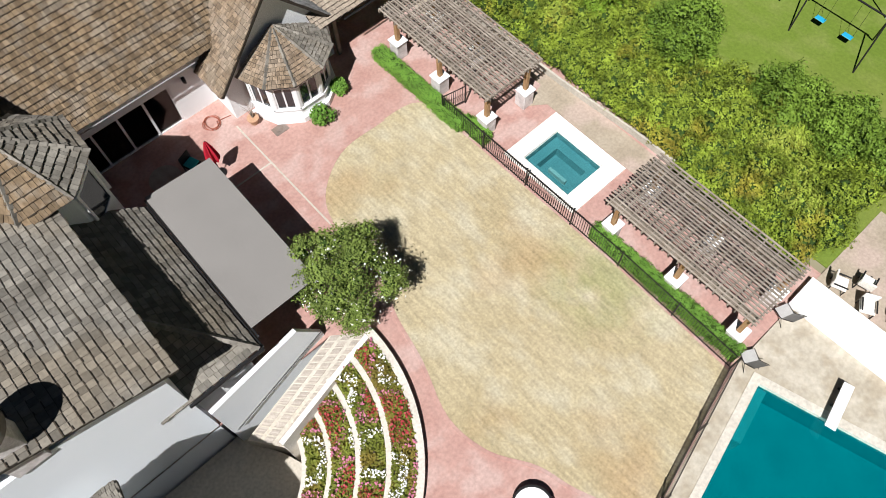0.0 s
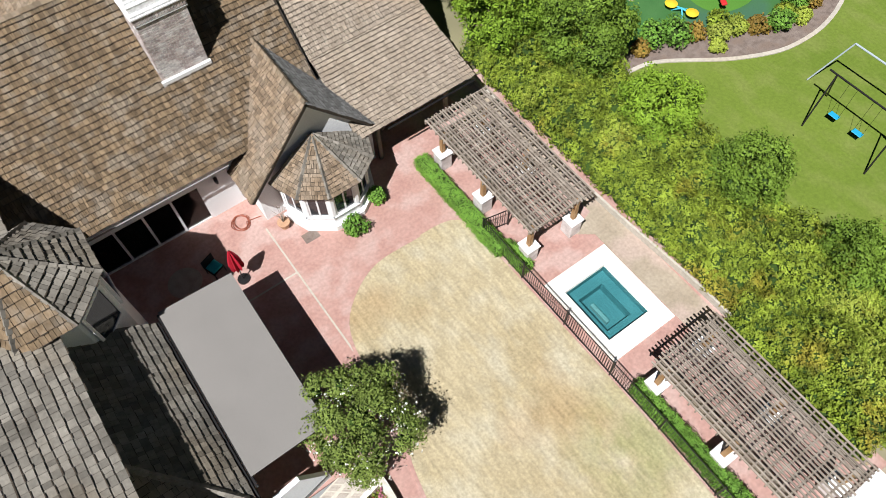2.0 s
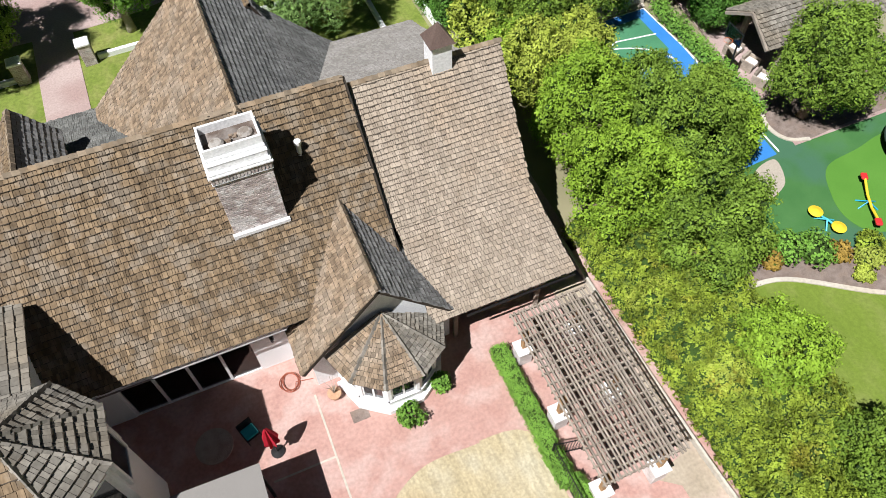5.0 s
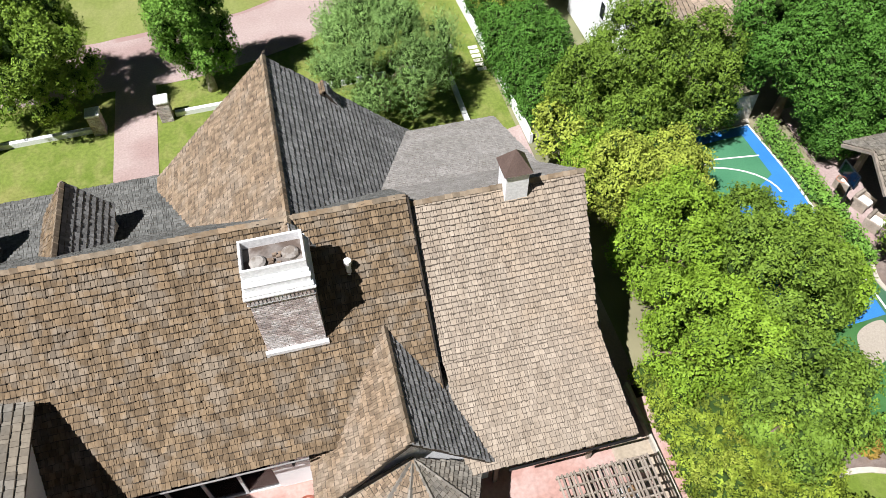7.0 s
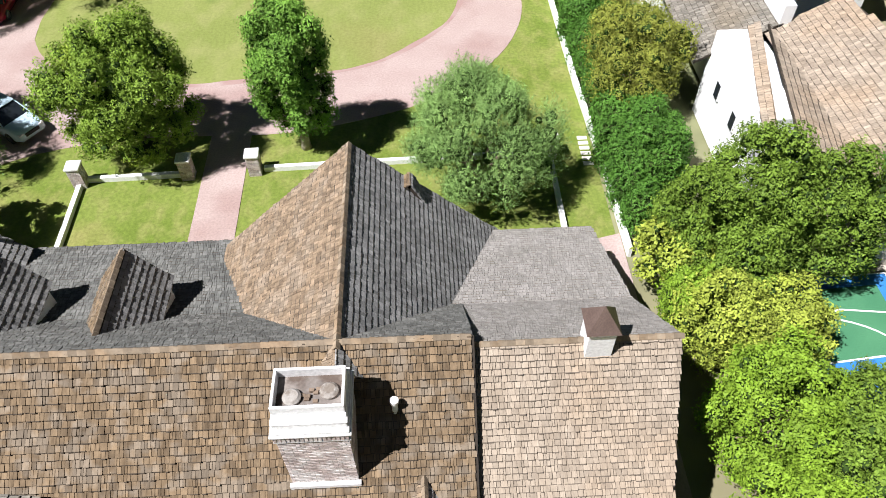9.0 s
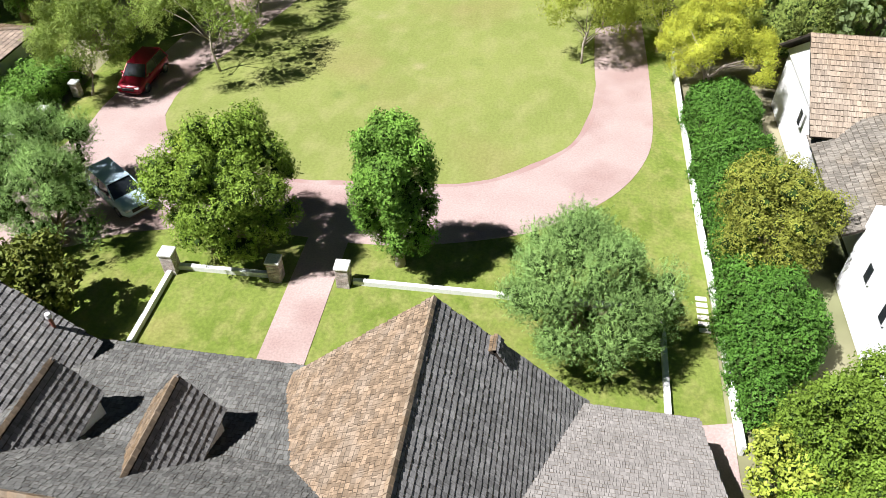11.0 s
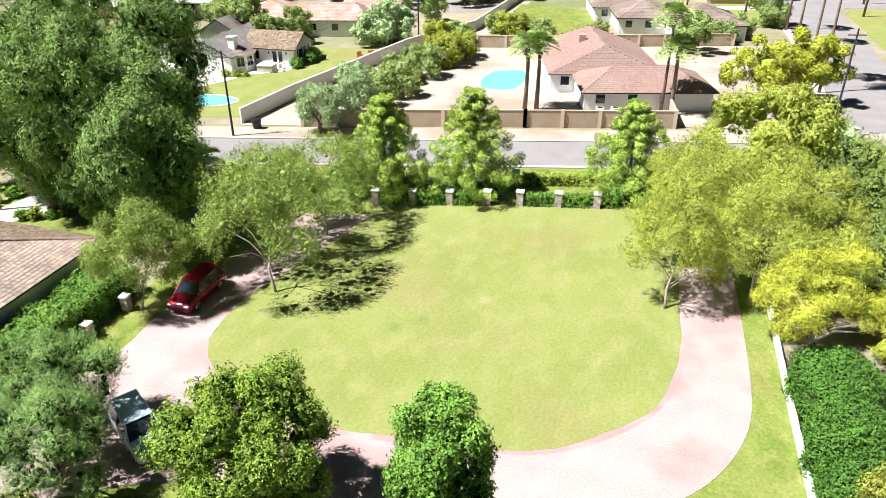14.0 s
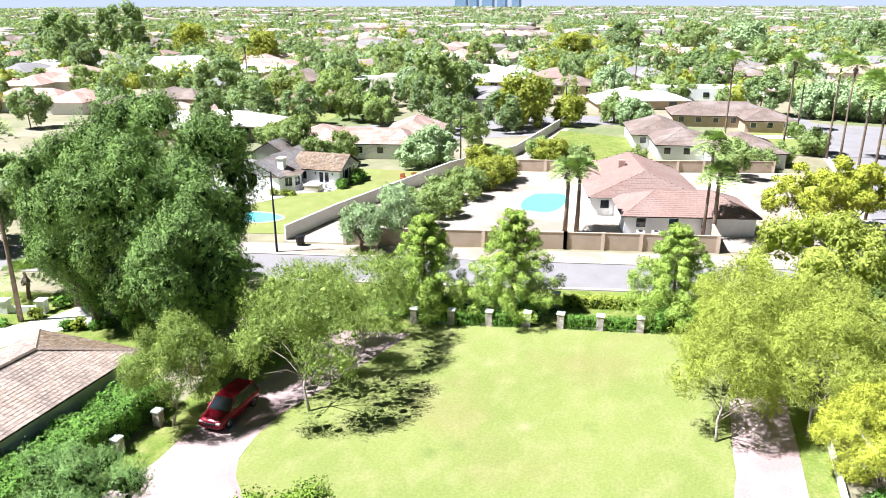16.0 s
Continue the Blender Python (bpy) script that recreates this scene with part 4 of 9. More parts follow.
BAYW = inset(BAY, 0.14, (GX, 21.9))
for i in range(5):
    (xa, ya), (xb, yb) = BAYW[i], BAYW[i + 1]
    a = math.atan2(yb - ya, xb - xa)
    ln = math.hypot(xb - xa, yb - ya)
    m = Matrix.Translation((xa, ya, 0)) @ Matrix.Rotation(a, 4, "Z")
    bm = bmesh.new()
    box(bm, 0, ln, 0, 0.15, 0, 0.75, 0, m)
    box(bm, 0, ln, 0, 0.15, 2.15, 2.62, 0, m)
    box(bm, 0, 0.14, 0, 0.15, 0.75, 2.15, 0, m)
    box(bm, ln - 0.14, ln, 0, 0.15, 0.75, 2.15, 0, m)
    part("bay_wall", bm, M_STUCCO, house)
    bm = bmesh.new()
    box(bm, -0.04, ln + 0.04, -0.06, 0.1, 0.7, 0.76, 0, m)
    box(bm, 0.14, ln - 0.14, 0.04, 0.1, 0.76, 0.84, 0, m)
    box(bm, 0.14, ln - 0.14, 0.04, 0.1, 2.07, 2.15, 0, m)
    for s in (0.14, ln / 2 - 0.04, ln - 0.22):
        box(bm, s, s + 0.08, 0.04, 0.1, 0.84, 2.07, 0, m)
    win = part("window", bm, M_WHITE, house)
    bm = bmesh.new()
    box(bm, 0.2, ln - 0.2, 0.06, 0.08, 0.8, 2.1, 0, m)
    part("pane", bm, M_DARKGLASS, win)
bm = bmesh.new()
prism(bm, inset(BAY, 0.06, (GX, 21.9)), 0.0, 0.3)
part("bay_plinth", bm, M_STUCCO, house)

# south wall with the glazed doors
block("wall", 4.5, 6.4, 23.3, 23.55, 0, 3.9, M_STUCCO, house)
block("wall", -0.6, 4.5, 23.3, 23.55, 2.35, 3.9, M_STUCCO, house)
block("wall", -13, -0.6, 23.3, 23.55, 0, 3.9, M_STUCCO, house)
# room behind the doors, its lack of light put into the colour
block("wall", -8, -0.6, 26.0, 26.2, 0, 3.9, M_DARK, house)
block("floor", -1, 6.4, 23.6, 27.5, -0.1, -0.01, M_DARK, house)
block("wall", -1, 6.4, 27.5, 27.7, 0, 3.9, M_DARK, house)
door = group_of("sliding_door", (0, 0, 0), 0)
door.parent = house
bm = bmesh.new()
box(bm, -0.6, 4.5, 23.34, 23.46, 2.25, 2.35)
box(bm, -0.6, 4.5, 23.34, 23.46, 0.0, 0.08)
for x in (-0.6, 0.65, 1.9, 3.15, 4.4):
    box(bm, x, x + 0.1, 23.34, 23.46, 0.08, 2.25)
part("door_frame", bm, M_WHITE, door)
for x in (-0.5, 0.75, 2.0, 3.25):
    block("pane", x, x + 1.15, 23.39, 23.41, 0.08, 2.25, M_PANE, door)
# gutter
M_GUTTER = surface("weathered_gutter", (0.22, 0.21, 0.2), (0.3, 0.29, 0.28), None, 3, 14, 0.5, 0.05)
bm = bmesh.new()
box(bm, -1.0, 5.9, EY - 0.08, EY - 0.02, EZ - 0.19, EZ - 0.13, 0.015)
part("gutter", bm, M_GUTTER, house)
bm = bmesh.new()
box(bm, 12.4, 17.1, 20.89, 20.97, 2.52, 2.62, 0.02)
part("gutter", bm, M_IRON, house)

# chimney
chimney = group_of("chimney", (0, 0, 0), 0)
chimney.parent = house
CX0, CX1, CY0, CY1 = 5.35, 7.3, 25.4, 27.15
M_MORTAR = surface("pale_mortar", (0.62, 0.6, 0.57), (0.7, 0.68, 0.65), None, 3, 18, 0.9, 0.2)
M_BRICK = surface("faded_brick", (0.4, 0.33, 0.3), (0.53, 0.46, 0.43), (0.62, 0.58, 0.55), 3, 18, 0.9, 0.4, island=("island", 0.75), patch=2.5)
block("shaft", CX0 + 0.02, CX1 - 0.02, CY0 + 0.02, CY1 - 0.02, 5.5, 9.2, M_MORTAR, chimney)
M_SOOT = surface("sooty_concrete", (0.15, 0.13, 0.115), (0.25, 0.22, 0.195), (0.1, 0.075, 0.06), 2, 12, patch=1.8)

verts, faces = [], []
def brick(x, y, z, sx, sy, sz):
    k = len(verts)
    for dz in (0, sz):
        verts.extend([(x, y, z + dz), (x + sx, y, z + dz), (x + sx, y + sy, z + dz), (x, y + sy, z + dz)])
    faces.extend([tuple(k + q for q in f) for f in ((4, 5, 6, 7), (0, 1, 5, 4), (1, 2, 6, 5), (2, 3, 7, 6), (3, 0, 4, 7))])


rng = random.Random(5)
for r in range(33):
    z = 5.6 + r * 0.1
    off = 0.12 if r % 2 else 0.0
    for k in range(9 if off else 8):
        a = max(CX0 + k * 0.2437 - off, CX0)
        b = min(CX0 + (k + 1) * 0.2437 - off, CX1)
        for y in (CY0, CY1 - 0.06):
            brick(a + 0.011, y + rng.uniform(-0.004, 0.004), z, b - a - 0.022, 0.06, 0.078)
    for k in range(7):
        for x in (CX0, CX1 - 0.06):
            brick(x + rng.uniform(-0.004, 0.004), CY0 + 0.07 + k * 0.232, z, 0.06, 0.212, 0.078)
raw("bricks", verts, faces, M_BRICK, chimney, kind="stuff")
verts, faces = [], []
for k in range(17):
    brick(CX0 - 0.03 + k * 0.1185, CY0 - 0.06, 8.92, 0.085, 0.08, 0.26)
for k in range(15):
    for x in (CX0 - 0.06, CX1 - 0.02):
        brick(x, CY0 + 0.05 + k * 0.1165, 8.92, 0.08, 0.085, 0.26)
raw("soldier_course", verts, faces, M_BRICK, chimney, "upright brick band under the mouldings", kind="stuff")
for z0, z1, g, back in ((8.84, 8.91, 0.05, 0.0), (9.19, 9.27, 0.1, 0.0), (9.27, 9.36, 0.05, 0.0), (9.36, 9.58, 0.0, 0.08), (9.58, 9.64, 0.03, 0.1), (9.64, 9.74, 0.0, 0.22)):
    bm = bmesh.new()
    box(bm, CX0 - g, CX1 + g, CY0 - g + back, CY1 + g - 0.6 * back, z0, z1, 0.015)
    part("moulding", bm, M_WHITE, chimney)
RX0, RX1, RY0, RY1 = CX0 + 0.02, CX1 - 0.02, CY0 + 0.3, CY1 - 0.25
bm = bmesh.new()
for a, b, c, d in ((RX0, RX1, RY0, RY0 + 0.08), (RX0, RX1, RY1 - 0.08, RY1), (RX0, RX0 + 0.08, RY0 + 0.08, RY1 - 0.08), (RX1 - 0.08, RX1, RY0 + 0.08, RY1 - 0.08)):
    box(bm, a, b, c, d, 9.74, 10.1, 0.012)
part("parapet", bm, M_WHITE, chimney)
block("crown_floor", RX0 + 0.08, RX1 - 0.08, RY0 + 0.08, RY1 - 0.08, 9.72, 9.76, M_SOOT, chimney)
M_POT = surface("grey_clay_pot", (0.3, 0.28, 0.25), (0.4, 0.375, 0.345), (0.2, 0.17, 0.14), 3, 14, patch=3.0)
for x, y, r in ((5.87, 26.16, 0.24), (6.84, 26.3, 0.24)):
    bm = bmesh.new()
    tube(bm, [(x, y, 9.76), (x, y, 9.84), (x, y, 9.86), (x, y, 9.93)], [r, r, r * 1.05, r * 0.75], 18)
    part("flue", bm, M_POT, chimney, "round grey clay flue pot")
bm = bmesh.new()
for k in range(7):
    q = rng.uniform(6.15, 6.6)
    box(bm, q - 0.07, q + 0.07, 26.0 + 0.06 * k, 26.1 + 0.06 * k, 9.76, 9.8 + 0.03 * (k % 3), 0.01)
part("debris", bm, M_BARK, chimney, "dry twigs and leaves between the flue pots")
block("flashing", CX0 - 0.06, CX1 + 0.06, CY0 - 0.14, CY0 - 0.005, 6.0, 6.2, M_WHITE, chimney, "white flashing at the chimney's foot")

# cupola vent on the east ridge
cup = group_of("roof_vent", (0, 0, 0), 0)
cup.parent = house
block("body", 14.05, 14.85, 27.9, 28.7, 8.2, 9.55, M_WHITE, cup, bevel=0.01)
raw("cap", [(13.95, 27.8, 9.55), (14.95, 27.8, 9.55), (14.95, 28.8, 9.55), (13.95, 28.8, 9.55), (14.45, 28.3, 10.3)], [(0, 1, 4), (1, 2, 4), (2, 3, 4), (3, 0, 4), (3, 2, 1, 0)],
    surface("copper_brown", (0.13, 0.09, 0.075), (0.17, 0.12, 0.1), None, 2, 20, 0.5, 0.1, 0.3), cup)
bm = bmesh.new()
tube(bm, [(8.44, 26.84, 7.4), (8.44, 26.84, 8.1)], [0.09, 0.09], 12)
tube(bm, [(8.44, 26.84, 8.06), (8.44, 26.84, 8.2)], [0.13, 0.13], 12)
part("flue_pipe", bm, M_WHITE, house)

# south wing: upper roof, octagon, low roof
WX, WZ = -1.7, 6.5
slope(house, [(WX, 10.1, WZ), (WX, 25.2, WZ), (-9.5, 25.2, WZ + 2.5), (-9.5, 10.1, WZ + 2.5)], M_SHAKE_GREY, 50, course=0.28, wides=(0.14, 0.18, 0.24, 0.28, 0.31), relief=0.62)
block("wall", -10, -2.3, 10.5, 25.0, 3.0, 6.5, M_STUCCO_SKYLIT, house)
block("wall", -10, -2.3, 10.5, 22.0, -2.9, 3.0, M_STUCCO_SKYLIT, house)
OC = (-2.0, 19.45)
OCT = [(OC[0] + 2.46 * math.cos(radians(22.5 + 45 * k)), OC[1] + 2.46 * math.sin(radians(22.5 + 45 * k))) for k in range(8)]
for k in range(8):
    a, b = OCT[k], OCT[(k + 1) % 8]
    # facets towards the sun brown, the rest grey: lit and shaded sides in colour
    slope(house, [(*a, 6.72), (*b, 6.72), (*OC, 8.75)], M_SHAKE if 2 < k < 6 else M_SHAKE_GREY, 60 + k, thick=0.1, course=0.3, wides=(0.12, 0.15, 0.19, 0.23, 0.27), relief=0.95)
    caps(house, (*a, 6.76), (*OC, 8.79), M_CAP_GREY, 70 + k, 0.2)
bm = bmesh.new()
prism(bm, inset(OCT, 0.14, OC), 0, 6.72)
part("tower_wall", bm, M_STUCCO, house)
IN = inset(OCT, 0.13, OC)
for k in (6, 7, 0):
    a, b = Vector(IN[k]), Vector(IN[(k + 1) % 8])
    ang = math.atan2(b.y - a.y, b.x - a.x)
    m = Matrix.Translation((a.x, a.y, 0)) @ Matrix.Rotation(ang, 4, "Z")
    ln = (b - a).length
    bm = bmesh.new()
    for x0, x1, z0, z1 in ((0.15, ln - 0.15, 4.3, 4.42), (0.15, ln - 0.15, 6.2, 6.32), (0.15, 0.27, 4.42, 6.2), (ln - 0.27, ln - 0.15, 4.42, 6.2)):
        box(bm, x0, x1, -0.1, 0.02, z0, z1, 0, m)
    win = part("window", bm, M_WHITE, house)
    bm = bmesh.new()
    box(bm, 0.27, ln - 0.27, -0.06, -0.03, 4.42, 6.2, 0, m)
    part("pane", bm, M_DARKGLASS, win)
LX, LZ, LS, LT = 0.5, 3.35, 10.45, 5.6
slope(house, [(LX, LS, LZ), (LX, 18.0, LZ), (-2.0, 18.0, LT), (-2.0, LS + 2.5, LT)], M_SHAKE_GREY, 80, course=0.28, wides=(0.14, 0.18, 0.24, 0.28, 0.31), relief=0.62)
slope(house, [(-3.4, LS, LZ), (LX, LS, LZ), (-2.0, LS + 2.5, LT)], M_SHAKE_GREY, 81, course=0.28, wides=(0.14, 0.18, 0.24, 0.28, 0.31), relief=0.62)
caps(house, (LX, LS, LZ + 0.05), (-2.0, LS + 2.5, LT + 0.06), M_CAP_GREY, 82)
block("wall", -2.5, 0.0, 11.0, 17.6, 0, 3.4, M_STUCCO, house)
bm = bmesh.new()
box(bm, LX + 0.02, LX + 0.14, LS, 18.0, LZ - 0.16, LZ - 0.04, 0.02)
box(bm, -2.4, LX + 0.1, LS - 0.14, LS - 0.02, LZ - 0.16, LZ - 0.04, 0.02)
part("gutter", bm, M_IRON, house)
# chimney of the south wing
stack = group_of("chimney_stack", (0, 0, 0), 0)
stack.parent = house
WCX, WCY = -6.1, 10.8
block("shaft", WCX - 0.5, WCX + 0.5, WCY - 0.4, WCY + 0.4, 6.5, 8.9, M_BRICK_WHITE, stack, bevel=0.02)
bm = bmesh.new()
tube(bm, [(WCX, WCY, 8.9), (WCX, WCY, 9.0), (WCX, WCY, 9.3)], [0.62, 0.75, 0.7], 24)
part("cowl", bm, M_SOOT, stack, "round dark chimney cowl")
bm = bmesh.new()
tube(bm, [(-8.55, 36.9, 4.4), (-8.55, 36.9, 5.4)], [0.07, 0.07], 10)
part("vent_pipe", bm, surface("rust_red_metal", (0.2, 0.07, 0.05), (0.26, 0.1, 0.07), None, 3, 12, 0.6, 0.1), house, "rust-red vent pipe")

bm = bmesh.new()
tube(bm, [(-8.55, 36.9, 5.36), (-8.55, 36.9, 5.56)], [0.12, 0.11], 10)
part("vent_cap", bm, M_WHITE, house, "white cap of the vent pipe")

# awning over the terrace
awning = group_of("awning", (0, 0, 0), 0, "flat grey canvas awning stretched over the terrace", "awning")
raw("canvas", [(0.7, 11.25, 3.32), (3.55, 11.35, 3.12), (3.65, 18.35, 3.12), (0.75, 18.35, 3.32), (0.7, 11.25, 3.29), (3.55, 11.35, 3.09), (3.65, 18.35, 3.09), (0.75, 18.35, 3.29)],
    [(0, 1, 2, 3), (7, 6, 5, 4), (0, 4, 5, 1), (1, 5, 6, 2), (2, 6, 7, 3), (3, 7, 4, 0)], M_AWNING, awning)
for x, y in ((3.45, 11.5), (3.5, 18.2), (3.5, 14.9)):
    block("post", x - 0.05, x + 0.05, y - 0.05, y + 0.05, 0, 3.1, M_IRON, awning)
block("rail", 0.66, 0.74, 10.9, 18.3, 3.1, 3.25, M_IRON, awning)
# pergolas
def pergola(x0, x1, y0, y1, piers, label):
    ob = group_of("pergola", (0, 0, 0), 0, label, "pergola", "pergolas by the spa")
    for x, y in piers:
        pier = block("pier", x - 0.3, x + 0.3, y - 0.3, y + 0.3, 0, 0.95, M_BRICK_WHITE, ob, "brick pier with a white cap", bevel=0.02)
        block("cap", x - 0.35, x + 0.35, y - 0.35, y + 0.35, 0.95, 1.03, M_WHITE, pier, bevel=0.02)
        block("post", x - 0.1, x + 0.1, y - 0.1, y + 0.1, 1.03, 2.35, M_POST, ob, bevel=0.015)
    for x in sorted({p[0] for p in piers}):
        for d in (-0.13, 0.07):
            block("beam", x + d, x + d + 0.06, y0 + 0.1, y1 - 0.1, 2.28, 2.5, M_TIMBER, ob, bevel=0.01)
    n = int((y1 - y0) / 0.34)
    rafter = None
    for k in range(n + 1):
        y = y0 + 0.12 + k * (y1 - y0 - 0.24) / n
        if rafter is None:
            rafter = block("rafter", x0, x1, -0.03, 0.03, 2.48, 2.64, M_TIMBER, ob, bevel=0.008)
            rafter.location.y = y
        else:
            o = new("rafter", rafter.data)
            o.parent = ob
            o.matrix_basis = pose(0, y + random.uniform(-0.01, 0.01), random.uniform(-0.008, 0.008), 0, 0, random.uniform(-0.25, 0.25))
    n = int((x1 - x0) / 0.165)
    slat = None
    for k in range(n + 1):
        x = x0 + 0.06 + k * (x1 - x0 - 0.12) / n
        if slat is None:
            slat = block("slat", -0.035, 0.035, y0, y1, 2.64, 2.69, M_TIMBER, ob, bevel=0.006)
            slat.location.x = x
        else:
            o = new("slat", slat.data)
            o.parent = ob
            o.matrix_basis = pose(x + random.uniform(-0.015, 0.015), random.uniform(-0.06, 0.06), random.uniform(-0.004, 0.006), 0, 0, random.uniform(-0.12, 0.12))
    return ob


pergola(13.85, 17.2, 13.15, 20.3, [(14.25, 13.5), (14.25, 16.6), (14.25, 19.55), (16.55, 13.4), (16.55, 16.6), (16.55, 19.55)], "weathered timber lattice pergola on white brick piers beside the spa")
pergola(13.85, 17.15, -0.45, 6.6, [(14.25, 6.1), (14.25, 2.85), (14.25, -0.15), (16.7, 6.1), (16.7, 2.85), (16.7, -0.15)], "weathered timber lattice pergola on white brick piers beside the pool deck")

# ---- front garden ----
slab("front_lawn", [(-22, 39.0), (18.9, 39.0), (18.9, 88), (-24, 80)], -0.055, -0.02, M_GRASS2, "green front lawn with sunlit patches")
INNER = curve([(12.9, 76), (12.9, 65.2), (12.05, 60.9), (10.3, 58.1), (7.6, 55.75), (4.6, 54.5), (0, 53.9), (-4.2, 53.5), (-9, 54.2), (-13.6, 56.2), (-15.6, 59.0), (-15.6, 64.4), (-14.4, 68.8), (-12.0, 78.5)], 5)
OUTER = curve([(-18.5, 77.0), (-19.6, 66), (-20.3, 60), (-20.2, 56.5), (-21.5, 52), (-26, 48.5), (-26, 43.0), (-17.5, 44.6), (-12, 47.5), (-6, 48.6), (2, 48.6), (8.4, 50.3), (11.2, 52.0), (14.1, 54.7), (16.0, 58.1), (16.8, 62.0),
               (16.85, 70), (16.6, 78)], 5)
slab("driveway", INNER[::-1] + [(12.9, 78)] * 0 + OUTER[::-1], -0.06, 0.0, M_DRIVE, "pale pink concrete drive curving round the lawn")
EDGE = [(x + 0.1 * math.sin(0.9 * x + 0.6 * y) + 0.025 * math.sin(2.3 * y - 2.1 * x), y + 0.1 * math.cos(0.8 * y - 0.7 * x) + 0.025 * math.sin(2.7 * x + 1.9 * y)) for x, y in curve(INNER, 4)]
slab("oval_lawn", EDGE + [(-12.6, 81.0), (-6.3, 82.6), (-0.4, 84.0), (7.0, 85.4), (12.7, 86.2)], -0.05, 0.011, M_GRASS, "large sunlit lawn inside the drive")
# the worn inner edge of the drive: a strip whose wear fades outwards
M_WORN = M_DRIVE.copy()
M_WORN.name = "worn_pink_concrete"
t = M_WORN.node_tree
p = t.nodes["Principled BSDF"]
worn = t.nodes.new("ShaderNodeAttribute")
worn.attribute_name = "worn"
mul = t.nodes.new("ShaderNodeMath")
mul.operation = "MULTIPLY"
t.links.new(worn.outputs["Fac"], mul.inputs[0])
t.links.new(noise_of(t, 0.55, 5, None, 0.28, 0.6), mul.inputs[1])
clean = p.inputs["Base Color"].links[0].from_socket
t.links.new(mixed(t, mul.outputs[0], clean, (0.31, 0.2, 0.18)), p.inputs["Base Color"])
line = curve(INNER, 3)[12:150]
verts, faces, wear = [], [], []
for i, q in enumerate(line):
    d = (Vector(line[min(i + 1, len(line) - 1)]) - Vector(line[max(i - 1, 0)])).normalized()
    for w, k in ((-0.35, 1.0), (0.3, 0.9), (0.7, 0.55), (1.2, 0.2), (1.7, 0.0)):
        verts.append((q[0] + d.y * w, q[1] - d.x * w, 0.0055))
        wear.append(k * min(1.0, 0.06 * i, 0.06 * (len(line) - 1 - i)))
    if i:
        faces += [(5 * i - 5 + c, 5 * i - 4 + c, 5 * i + 1 + c, 5 * i + c) for c in range(4)]
band = raw("drive_edge", verts, faces, M_WORN, None, "worn reddish inner edge of the pink drive", kind="structure")
band.data.attributes.new("worn", "FLOAT", "POINT").data.foreach_set("value", wear)
slab("front_walk", [(-2.2, 38.0), (0.1, 38.0), (-0.1, 49.3), (-2.35, 49.3)], -0.05, 0.01, M_DRIVE, "straight pink concrete front walk")
# low front walls with pillars
def low_wall(a, b, h=0.28, th=0.24):
    bm = bmesh.new()
    ribbon(bm, [a, b], th, -0.05, h)
    part("garden_wall", bm, M_STUCCO, None, "low white garden wall with a flat top", "wall")


PILLARS = {}


def brick_shaft(s, h):
    """Single bricks in courses round a square shaft."""
    if (s, h) not in PILLARS:
        rng = random.Random(int(1000 * s))
        verts, faces = [], []
        rows = int((h + 0.1) / 0.1)
        for r in range(rows):
            z = -0.1 + r * (h + 0.1) / rows
            n = max(int(2 * s / 0.22), 2)
            for side in range(4):
                for k in range(n + r % 2):
                    a, b = max(-s, -s + (k - 0.5 * (r % 2)) * 2 * s / n), min(s, -s + (k + 1 - 0.5 * (r % 2)) * 2 * s / n)
                    d = s + rng.uniform(-0.004, 0.006)
                    q = len(verts)
                    for y in (s - 0.03, d):
                        for u, zz in ((a + 0.008, z + 0.01), (b - 0.008, z + 0.01), (b - 0.008, z + 0.088), (a + 0.008, z + 0.088)):
                            verts.append(((u, -y, zz), (y, u, zz), (-u, y, zz), (-y, -u, zz))[side])
                    faces += [tuple(q + f for f in ff) for ff in ((4, 5, 6, 7), (0, 1, 5, 4), (1, 2, 6, 5), (2, 3, 7, 6), (3, 0, 4, 7))]
        me = bpy.data.meshes.new("bricks")
        me.from_pydata(verts, [], faces)
        me.materials.append(M_BRICK)
        PILLARS[(s, h)] = me
    return PILLARS[(s, h)]


def pillar(x, y, h=1.25, s=0.33, label="square brick pillar with a white cap"):
    ob = group_of("pillar", (x, y, 0), 2.5, label, "pillar", "pillars")
    shaft = block("shaft", -s + 0.02, s - 0.02, -s + 0.02, s - 0.02, -0.1, h, M_MORTAR, ob)
    bricks = tagged(new("bricks", brick_shaft(s, h)), "faded brown bricks in pale mortar", kind="stuff")
    bricks.parent = shaft
    block("cap", -s - 0.05, s + 0.05, -s - 0.05, s + 0.05, h, h + 0.14, M_WHITE, ob, bevel=0.03)


low_wall((-8.6, 45.1), (-8.4, 38.9))
low_wall((-8.3, 45.2), (-3.2, 45.35))
low_wall((1.0, 45.55), (16.2, 46.0))
low_wall((16.45, 45.7), (16.4, 39.2))
for x, y in ((-8.6, 45.0), (-3.0, 45.3), (0.55, 45.45), (16.45, 45.95)):
    pillar(x, y)
bm = bmesh.new()
ribbon(bm, [(19.25, 38.5), (19.15, 45), (18.85, 52), (18.7, 62), (18.65, 72)], 0.17, -0.05, 0.6)
part("boundary_wall", bm, M_STUCCO, None, "long white stucco boundary wall", kind="structure")
slab("side_walk", [(16.6, 24), (19.1, 24), (19.1, 40), (16.6, 39.4)], -0.05, 0.008, M_DRIVE, "pink concrete side path by the house")

